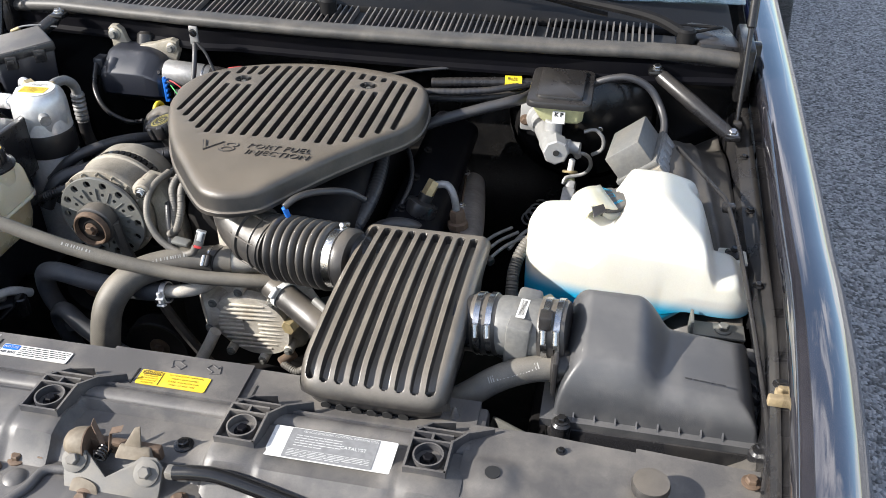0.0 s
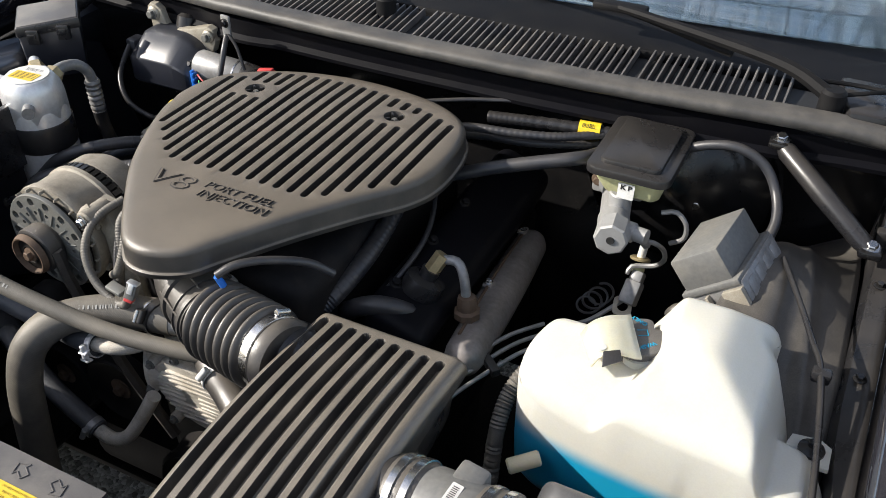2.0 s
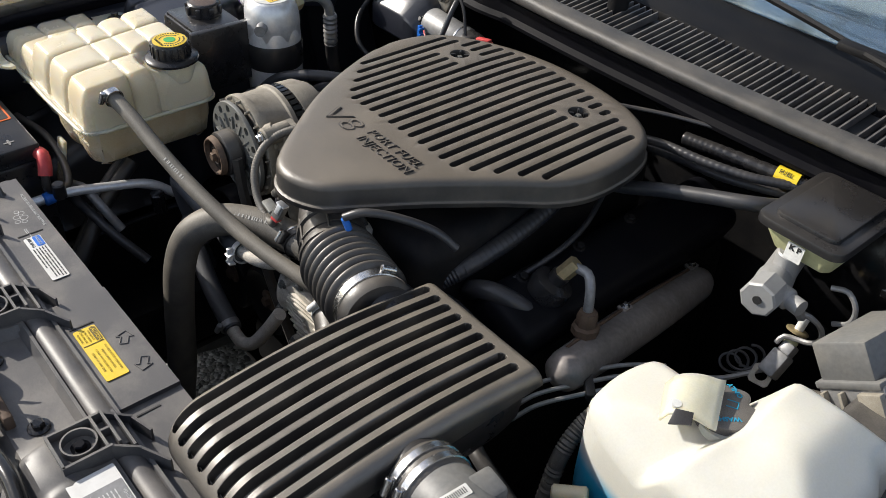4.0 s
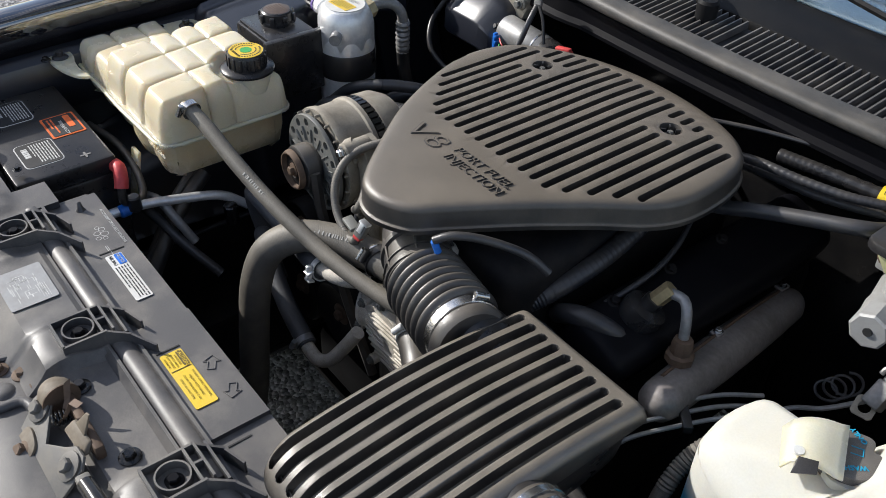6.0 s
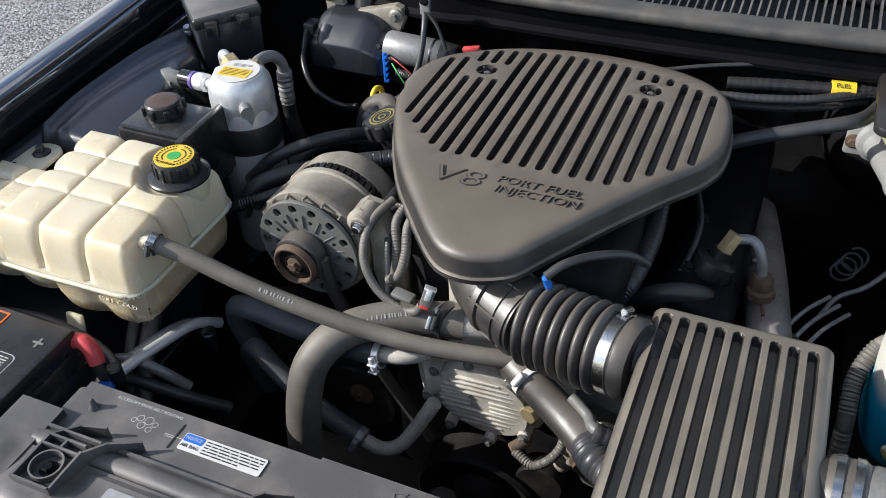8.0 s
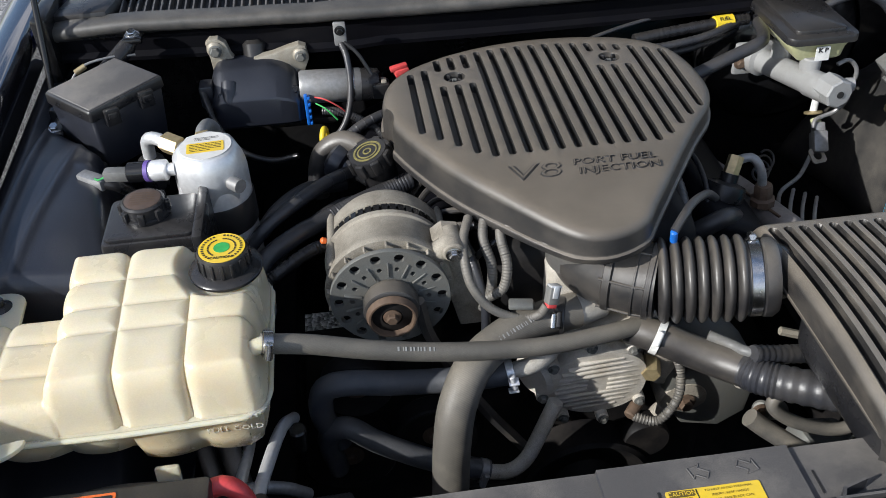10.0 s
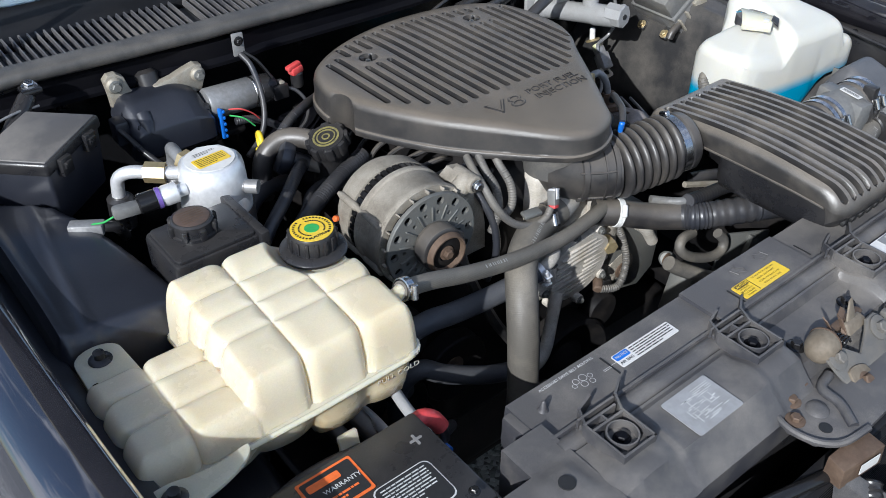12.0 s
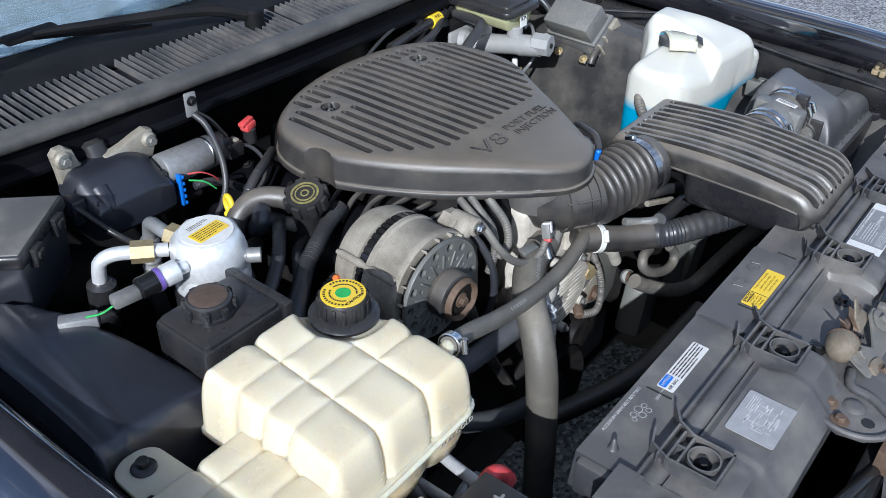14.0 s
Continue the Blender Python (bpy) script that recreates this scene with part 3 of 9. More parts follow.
def bay_walls():
    for s in (-1, 1):
        part("frame_rail", box((s * 0.46 - 0.05, -0.3, 0.36), (s * 0.46 + 0.05, 1.0, 0.48), 0.012), M_GRIMESHADE, car)
        part("side_apron", box((s * 0.60 - 0.1, -0.2, 0.30), (s * 0.60 + 0.1, 0.98, 0.60), 0.01), M_GRIMESHADE, car)
    # dark sheets added to keep the bright ground from showing through the bay
    part("undertray", box((-0.72, -0.32, 0.285), (0.72, 0.25, 0.30), 0.004), M_GRIMESHADE, car, "black undertray added to hide the ground below the radiator")
    part("undertray", box((-0.72, 0.255, 0.285), (-0.47, 0.455, 0.30), 0.004), M_GRIMESHADE, car)
    part("undertray", box((-0.72, 0.46, 0.20), (0.72, 1.0, 0.215), 0.004), M_GRIMESHADE, car, "black undertray added to hide the ground below the engine")
    part("firewall", box((-0.74, 0.955, 0.30), (0.74, 0.975, 0.975), 0.004), M_STEELBLACK, car, "black painted steel bulkhead")
    part("cowl_box", box((-0.72, 0.905, 0.90), (0.72, 0.955, 0.955), 0.008), M_STEELBLACK, car)


bay_walls()


def cowl():
    # rolled lip with its seal
    sec = [(0.875, 0.964), (0.852, 0.966), (0.838, 0.969), (0.831, 0.974), (0.8295, 0.982), (0.8325, 0.9875), (0.838, 0.9895), (0.859, 0.9915), (0.8645, 0.9885), (0.866, 0.980), (0.868, 0.973), (0.885, 0.970)]
    sections = []
    for k in range(49):
        x = -0.70 + 1.40 * k / 48
        e = max(0.0, abs(x) - 0.55) / 0.15
        sections.append([(x, y - 0.004 + 0.085 * x * x + 0.004 * e * e, z - 0.014 * e * e + 0.0012 * noise.noise((x * 20, z * 30, 3))) for y, z in sec])
    part("cowl_lip", sweep(sections), M_LIP, car, "dust-grey rubber seal along the cowl's front lip", 60)
    # lower flange under the lip, with stamped steps
    sections = []
    for k in range(57):
        x = -0.70 + 1.40 * k / 56
        d = 0.010 * math.exp(-((x + 0.30) / 0.06) ** 4) + 0.008 * math.exp(-((x - 0.5) / 0.1) ** 4)
        c = 0.075 * x * x
        sections.append([(x, 0.872 + c, 0.966), (x, 0.852 + c, 0.9645), (x, 0.846 + c - d, 0.960), (x, 0.848 + c - d, 0.936), (x, 0.840 + c - d, 0.930), (x, 0.841 + c - d, 0.924), (x, 0.862 + c - d, 0.918), (x, 0.88 + c, 0.910), (x, 0.95, 0.902)])
    # takes the shade-dark enamel so that the strip under the lip stays black
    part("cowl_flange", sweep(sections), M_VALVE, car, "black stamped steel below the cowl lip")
    # vent panel
    bm = box((-0.69, 0.872, 0.958), (0.69, 1.10, 0.974), 0.003)
    grille = part("cowl_panel", bm, M_BLACK, car, "black plastic cowl vent panel", 30)
    step = 0.0118
    shared = None
    n = int(1.16 / step)
    for i in range(n):
        x = -0.60 + step * i
        if abs(x - 0.0) < 0.007 or abs(x - 0.34) < 0.006 or abs(x + 0.30) < 0.006:
            continue
        if shared is None:
            bm = bmesh.new()
            pr = [(-0.0026, 0.0), (-0.0012, 0.010), (0.0012, 0.010), (0.0026, 0.0)]
            ra = [bm.verts.new((px, 0.0, pz)) for px, pz in pr]
            rb = [bm.verts.new((px, 0.086, pz + 0.007)) for px, pz in pr]
            for k in range(3):
                bm.faces.new((ra[k], ra[k + 1], rb[k + 1], rb[k]))
            bm.faces.new(ra[::-1])
            bm.faces.new(rb)
            shared = bpy.data.meshes.new("slat")
            bmesh.ops.recalc_face_normals(bm, faces=bm.faces)
            bm.to_mesh(shared)
            bm.free()
            shared.materials.append(M_SHROUD)
        ob = new("slat", shared)
        ob.parent = grille
        ob.location = Vector((x, 0.871 + 0.030 * (x / 0.6) ** 2, 0.973)) - Vector(grille["base"])
    # flat black sheet stands in for the shade down between the slats
    part("vent_shade", box((-0.60, 0.868, 0.9735), (0.585, 0.962, 0.9755), 0.0), M_INKSHADE, grille, "black sheet painting the shade between the vent slats", 0)
    for s in (-1, 1):
        part("cowl_end_cap", box((s * 0.650 - 0.040, 0.89, 0.965), (s * 0.645 + 0.045, 1.0, 0.992), 0.008, pose(0, 0, 0, 0, s * 6, s * 12)), M_BLACK, car, "black plastic cap at the cowl's end")
    # stepped rear strip under the glass
    part("glass_seal", box((-0.69, 0.970, 0.968), (0.69, 1.135, 0.986), 0.006), M_MATTE, car, "matte black strip below the glass")


cowl()


def windshield():
    sections = []
    for k in range(25):
        u = -1 + k / 12
        row = []
        for j in range(8):
            v = j / 7
            y = 1.080 + 0.045 * u * u + v * (0.665 + 0.145 * u * u)
            z = 0.992 + v * 0.433 - 0.02 * u * u * v
            row.append((u * (0.72 - 0.09 * v), y, z))
        sections.append(row)
    ob = part("windshield", sweep(sections), M_GLASS, car, "blue-tinted windscreen reflecting the sky", 60)
    mod = ob.modifiers.new("thickness", "SOLIDIFY")
    mod.thickness = 0.005
    # dashboard coloured blue to imitate deep sky mirrored in the windscreen
    part("dashboard", box((-0.70, 1.16, 0.70), (0.70, 1.75, 0.965), 0.03), mat("sky_reflection_dash", (0.03, 0.045, 0.17), 0.5), car, "dashboard behind the glass, coloured blue for the sky's reflection")
    part("label", box((0.545, 1.22, 0.9655), (0.635, 1.235, 0.9665), 0.0), M_WHITEINK, car, "pale strip below the glass", 0)


windshield()


def cabin():
    """The rest of the car behind the glass: doors, roof and tail."""
    secs = []
    for y, w, h0, h1, rw in ((1.72, 0.94, 0.25, 0.95, 0.80), (1.80, 0.94, 0.22, 0.95, 0.62), (1.95, 0.93, 0.22, 1.42, 0.60), (2.6, 0.93, 0.22, 1.45, 0.60), (3.3, 0.93, 0.22, 1.40, 0.58), (3.8, 0.92, 0.22, 1.02, 0.66), (4.7, 0.90, 0.25, 0.98, 0.70), (4.85, 0.86, 0.35, 0.80, 0.70)):
        secs.append([(-w * 0.95, y, h0), (-w, y, 0.55), (-w + 0.03, y, min(h1, 0.972)), (-rw, y, h1 - 0.03), (-rw + 0.12, y, h1), (rw - 0.12, y, h1), (rw, y, h1 - 0.03), (w - 0.03, y, min(h1, 0.972)), (w, y, 0.55), (w * 0.95, y, h0)])
    part("cabin", sweep(secs), M_PAINT, car, "black painted doors and roof", 50)
    for s in (-1, 1):
        for y in (0.55, 3.6):
            w = lathe((s * 0.70, y, 0.335), (s * 0.89, y, 0.335), [(0.20, 0), (0.32, 0.02), (0.335, 0.2), (0.335, 0.8), (0.32, 0.98), (0.20, 1)], 36)
            part("wheel", w, M_RUBBER, car, "black tyre")
    part("front_bumper", box((-0.86, -0.46, 0.30), (0.86, -0.30, 0.62), 0.05), M_PAINT, car)


cabin()


def hood():
    """The open bonnet: hinged at the cowl, its front edge up in the air."""
    hinge, ang = Vector((0, 0.985, 1.095)), radians(62)
    out = []
    for k in range(21):
        u = -1 + k / 10
        rowo = []
        for j in range(9):
            v = j / 8
            w = 0.72 - 0.03 * v
            edge = max(0.0, abs(u) - 0.72) / 0.28
            back = 0.06 * (1 - edge) if j == 0 else 0.0
            d = 1.12 * v + back
            crown = 0.035 * (1 - u * u)
            p = hinge + Vector((u * w, -math.cos(ang) * d, math.sin(ang) * d)) + Vector((0, math.sin(ang), math.cos(ang))) * crown
            rowo.append(tuple(p))
        out.append(rowo)
    ob = part("hood", sweep(out), M_PAINT, car, "black bonnet propped open", 60)
    mod = ob.modifiers.new("thickness", "SOLIDIFY")
    mod.thickness = 0.022
    for s in (-1, 1):
        a, b = Vector((s * 0.700, 0.80, 0.872)), Vector((s * 0.700, 0.92, 1.16))
        strut = part("gas_strut", cyl(a, a.lerp(b, 0.58), 0.0045, 0.001, 10), M_STEELBLACK, car, "thin black bonnet gas strut")
        part("cylinder", cyl(a.lerp(b, 0.56), b, 0.008, 0.003, 14), M_STEELBLACK, strut)
        part("end_fitting", box(a - Vector((0.008, 0.008, 0.012)), a + Vector((0.008, 0.008, 0.022)), 0.004), M_BLACK, strut)
        hinge_bm = box((s * 0.705 - 0.012, 0.86, 0.90), (s * 0.705 + 0.012, 0.99, 1.0), 0.006)
        part("hood_hinge", hinge_bm, M_STEELBLACK, car, "black steel bonnet hinge")


hood()


def wipers():
    for s, pivot, tip in ((1, (0.600, 0.905, 1.0), (0.10, 1.02, 1.035)), (-1, (-0.060, 0.925, 1.0), (-0.56, 1.08, 1.035))):
        p, t = Vector(pivot), Vector(tip)
        arm = part("wiper_arm", tube([p, p.lerp(t, 0.15) + Vector((0, 0.01, 0.016)), p.lerp(t, 0.5) + Vector((0, 0.012, 0.014)), p.lerp(t, 0.62) + Vector((0, 0.012, 0.012))], 0.0085, 8, 0.01, radius=lambda u: 1.25 - 0.6 * u), M_MATTE, car, "black wiper arm lying along the cowl")
        part("pivot_cap", cyl(p - Vector((0, 0, 0.025)), p + Vector((0, 0, 0.012)), 0.016, 0.004, 18), M_MATTE, arm)
        off = Vector((0, 0.03, -0.005))
        part("blade", tube([p.lerp(t, 0.28) + off, p.lerp(t, 0.65) + off + Vector((0, 0.008, 0.004)), p.lerp(t, 1.05) + off], 0.005, 6, 0.02), M_MATTE, arm, "rubber wiper blade")
        part("bridge", box(p.lerp(t, 0.62) + Vector((-0.04, 0.008, 0.004)), p.lerp(t, 0.62) + Vector((0.04, 0.03, 0.016)), 0.004), M_MATTE, arm)
    part("washer_tube", tube([(0.60, 0.91, 1.0), (0.645, 0.925, 1.008), (0.66, 0.945, 1.004), (0.62, 0.955, 1.0), (0.58, 0.945, 1.002)], 0.003, 8), M_MATTE, car, "thin black washer tube")


wipers()


def braces():
    for a, b, lab in (((0.556, 0.855, 0.948), (0.690, 0.763, 0.882), "dusty black tubular brace from cowl to fender"), ((-0.576, 0.842, 0.968), (-0.692, 0.755, 0.878), "black tubular brace from cowl to fender")):
        a, b = Vector(a), Vector(b)
        rod = part("brace", lathe(a, b, [(0.007, 0), (0.0125, 0.08), (0.0135, 0.5), (0.012, 0.92), (0.008, 1)], 14), M_BLACK, car, lab)
        for q in (a, b):
            part("flattened_end", box(q - Vector((0.014, 0.014, 0.004)), q + Vector((0.014, 0.014, 0.006)), 0.004), M_STEELBLACK, rod)
            bolt(q + Vector((0, 0, 0.006)), (0, -0.3, 1), 0.007, rod)


braces()


def radiator_support():
    # pressed steel ends of the front bar, beside the plastic cover
    def bar(x, y):
        a = abs(x)
        back = 0.072 if x > 0 else (0.072 if a < 0.425 else 0.028)
        front = -0.075 - 0.035 * max(0, a - 0.36) / 0.3
        if a < 0.362 or y > back + 0.02 * (a - 0.5) or y < front:
            return None
        z = 0.838 - 0.012 * max(0, a - 0.45) / 0.2 - 0.5 * max(0, front + 0.025 - y)
        z += 0.007 * math.exp(-((a - 0.402) / 0.024) ** 4 - ((y + 0.004) / 0.022) ** 4)
        z -= 0.004 * math.exp(-((a - 0.62) / 0.05) ** 2 - ((y - 0.01) / 0.03) ** 2)
        return z + 0.0008 * noise.noise((x * 22, y * 22, 7))
    for s, lab in ((1, "dusty black steel end of the radiator support"), (-1, "dusty black steel end of the radiator support beside the battery")):
        x0, x1 = (0.36, 0.70) if s > 0 else (-0.70, -0.36)
        sup = part("radiator_support", field(x0, x1, -0.12, 0.085, 0.006, bar, skirt=0.77), M_SHROUD, car, lab, 50)
        # no hole is cut: a black disc paints its shade
        part("hole", lathe((s * 0.402, -0.004, 0.8440), (s * 0.402, -0.004, 0.8462), [(0.0085, 0), (0.0085, 1)], 18), M_INKSHADE, sup, "round hole", 30)
        part("buffer", lathe((s * 0.565, 0.012, 0.825), (s * 0.565, 0.012, 0.852), [(0.013, 0), (0.013, 0.4), (0.0195, 0.5), (0.0205, 0.75), (0.019, 0.95), (0.006, 1)], 22), M_RUBBER, sup, "grey rubber bonnet buffer")
        bolt((s * 0.470, 0.048, 0.836), (0, 0, 1), 0.004, sup, "support_bolt", M_STEELBLACK)
        bolt((s * 0.672, 0.052, 0.828), (0, 0, 1), 0.007, sup, "support_bolt", M_RUST)
    con = part("condenser", box((-0.42, -0.135, 0.36), (0.42, -0.115, 0.78), 0.004), M_SCREEN, car, "dark finned condenser below the cover")
    for k in range(60):
        z = 0.40 + 0.0063 * k
        part("fin", box((-0.41, -0.141, z), (0.41, -0.1345, z + 0.0022), 0), M_SCREEN, con, smooth=0)
    part("radiator", box((-0.40, -0.06, 0.34), (0.40, 0.0, 0.80), 0.006), M_BLACK, car, "black radiator core")
    part("fan_shroud", box((-0.38, 0.02, 0.36), (0.38, 0.06, 0.79), 0.008), M_BLACK, car)
    part("grille_bar", box((-0.55, -0.34, 0.60), (0.55, -0.30, 0.78), 0.01), M_BLACK, car, "black back of the front grille")
    part("diagonal_brace", cyl((-0.37, -0.088, 0.792), (-0.13, -0.135, 0.775), 0.008, 0.002, 12), M_STEELBLACK, car, "thin black steel rod to the latch")
    part("diagonal_brace", cyl((0.37, -0.088, 0.792), (0.10, -0.135, 0.775), 0.008, 0.002, 12), M_STEELBLACK, car, "thin black steel rod to the latch")
    part("latch_strap", hexa([(-0.15, -0.15, 0.74), (-0.13, -0.15, 0.74), (0.02, -0.30, 0.62), (-0.02, -0.30, 0.62)], [(-0.15, -0.14, 0.79), (-0.13, -0.14, 0.79), (0.02, -0.295, 0.64), (-0.02, -0.295, 0.64)], 0.002), M_SHROUD, car, "dusty steel strap down to the bumper")
    part("corrugated_tube", tube([(-0.10, -0.16, 0.76), (-0.14, -0.19, 0.73), (-0.20, -0.22, 0.68), (-0.28, -0.24, 0.6)], 0.014, 12, wave=0.002, pitch=0.006), M_BLACK, car, "corrugated black tube before the condenser")


radiator_support()


# ---- engine cover ----
def engine_cover():
    plan = [(-0.018, 0.314), (0.022, 0.332), (0.045, 0.364), (0.09, 0.432), (0.14, 0.508), (0.178, 0.562), (0.194, 0.615), (0.190, 0.69), (0.166, 0.744),
            (0.105, 0.778), (0.0, 0.790), (-0.10, 0.778), (-0.178, 0.748), (-0.226, 0.708), (-0.244, 0.655), (-0.240, 0.600), (-0.214, 0.532), (-0.172, 0.455), (-0.125, 0.392), (-0.082, 0.340), (-0.054, 0.318)]
    ring = smooth_outline(plan, 120)

    def top(x, y):
        z = 0.949 - 0.10 * max(0, 0.45 - y) ** 1.35 - 0.35 * max(0, y - 0.66) ** 2 - 0.16 * (x + 0.02) ** 2
        return z

    def skirt(x):
        """The skirt is deeper on the alternator's side."""
        u = min(1.0, max(0.0, (-0.02 - x) / 0.16))
        return 0.70 + 0.30 * u * u * (3 - 2 * u)
    bm = bmesh.new()
    rings = []
    for d, dz in ((0.008, -0.052), (0.0018, -0.050), (0.0018, -0.042), (0.0026, -0.0410), (0.0046, -0.0403), (0.0052, -0.0380), (0.0056, -0.0130), (0.0072, -0.0070), (0.0106, -0.0026), (0.0155, -0.0006), (0.022, 0.0)):
        loop = inset(ring, d)
        rings.append([bm.verts.new((x, y, top(x, y) + dz * skirt(x))) for x, y in loop])
    n = len(ring)
    for a, b in zip(rings, rings[1:]):
        for i in range(n):
            bm.faces.new((a[i], a[(i + 1) % n], b[(i + 1) % n], b[i]))
    # crowned middle, ring by ring towards the centre
    last, centre = inset(ring, 0.022), Vector((-0.02, 0.58))
    for k in range(1, 9):
        f = 1 - k / 9
        loop = [(centre.x + (x - centre.x) * f, centre.y + (y - centre.y) * f) for x, y in last]
        new_ring = [bm.verts.new((x, y, top(x, y))) for x, y in loop]
        for i in range(n):
            bm.faces.new((rings[-1][i], rings[-1][(i + 1) % n], new_ring[(i + 1) % n], new_ring[i]))
        rings.append(new_ring)
    bm.faces.new(rings[-1])
    bm.faces.new(rings[0][::-1])
    cover = thing("engine_cover", (-0.02, 0.56, 0.89), "black ribbed plastic engine cover, dusty, over the engine", "engine cover")
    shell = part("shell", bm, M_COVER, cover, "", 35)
    # grooves along the car, and the two screw pockets
    tool = bmesh.new()
    pitch = 0.0196
    for i in range(19):
        x = -0.196 + pitch * i
        back = 0.757 - 1.15 * (x + 0.03) ** 2 - (0.02 if x < -0.16 else 0)
        front = 0.478
        if x > 0.085:
            front = 0.478 + (x - 0.085) * 1.05
        if x < -0.125:
            front = 0.478 - (x + 0.125) * 1.0
        spans = [(front, back)]
        if abs(x + 0.138) < 0.026 or abs(x - 0.079) < 0.026:
            sy = 0.682 if x < 0 else 0.698
            spans = [(front, sy - 0.022), (sy + 0.020, back)]
        for y0, y1 in spans:
            if y1 - y0 < 0.008:
                continue
            w = 0.0047
            caps = [(x + w * math.cos(a), y1 - w + w * math.sin(a)) for a in [math.pi * k / 6 for k in range(7)]]
            caps += [(x + w * math.cos(a), y0 + w + w * math.sin(a)) for a in [math.pi + math.pi * k / 6 for k in range(7)]]
            # floor of the groove follows the crown
            low = [tool.verts.new((px, py, top(px, py) - 0.015)) for px, py in caps]
            high = [tool.verts.new((px, py, top(px, py) + 0.02)) for px, py in caps]
            tool.faces.new(low[::-1])
            tool.faces.new(high)
            for k in range(len(caps)):
                j = (k + 1) % len(caps)
                tool.faces.new((low[k], low[j], high[j], high[k]))
    for sx, sy in ((-0.138, 0.682), (0.079, 0.698)):
        lathe((sx, sy, top(sx, sy) - 0.010), (sx, sy, top(sx, sy) + 0.02), [(0.0135, 0), (0.0165, 1)], 24, tool)
    # hollow for the oil filler in the side
    lathe((-0.268, 0.604, 0.86), (-0.268, 0.604, 0.99), [(0.041, 0), (0.041, 1)], 32, tool)
    cut(shell, tool, 0.0016)
    for sx, sy in ((-0.138, 0.682), (0.079, 0.698)):
        z = top(sx, sy) - 0.010
        part("screw_well", lathe((sx, sy, z - 0.001), (sx, sy, z + 0.0012), [(0.0128, 0), (0.0128, 1)], 24), M_VALVE, cover, "dark well round the screw")
        bolt((sx, sy, z + 0.001), (0, 0, 1), 0.0045, cover, "screw", M_TANSTEEL)
        for k in range(4):
            a = math.pi / 4 + math.pi / 2 * k
            q = Vector((sx + 0.0095 * math.cos(a), sy + 0.0095 * math.sin(a), z + 0.004))
            part("well_rib", box(q - Vector((0.0032, 0.0012, 0.004)), q + Vector((0.0032, 0.0012, 0.0055)), 0.0006, Matrix.Rotation(a, 4, "Z")), M_BLACK, cover)
    for text, x, y, size, wide, lab in (("V8", -0.083, 0.437, 0.040, 1.45, "moulded lettering, its relief shade painted as dark outlines"), ("PORT FUEL", 0.012, 0.447, 0.0175, 1.12, ""), ("INJECTION", 0.014, 0.4295, 0.0175, 1.12, "")):
        z = top(x, y)
        # darker swollen copy under the letters paints the shade of their relief
        edge = words("relief", text, (x, y, z + 0.0003), size, M_LOOM, cover, 0, 2.0, 0.0006, wide, 0.15, lab, swell=size * 0.004)
        words("lettering", text, (x, y, z + 0.0008), size, M_COVER, edge, 0, 2.0, 0.0008, wide, 0.15, "", swell=-size * 0.022)


engine_cover()


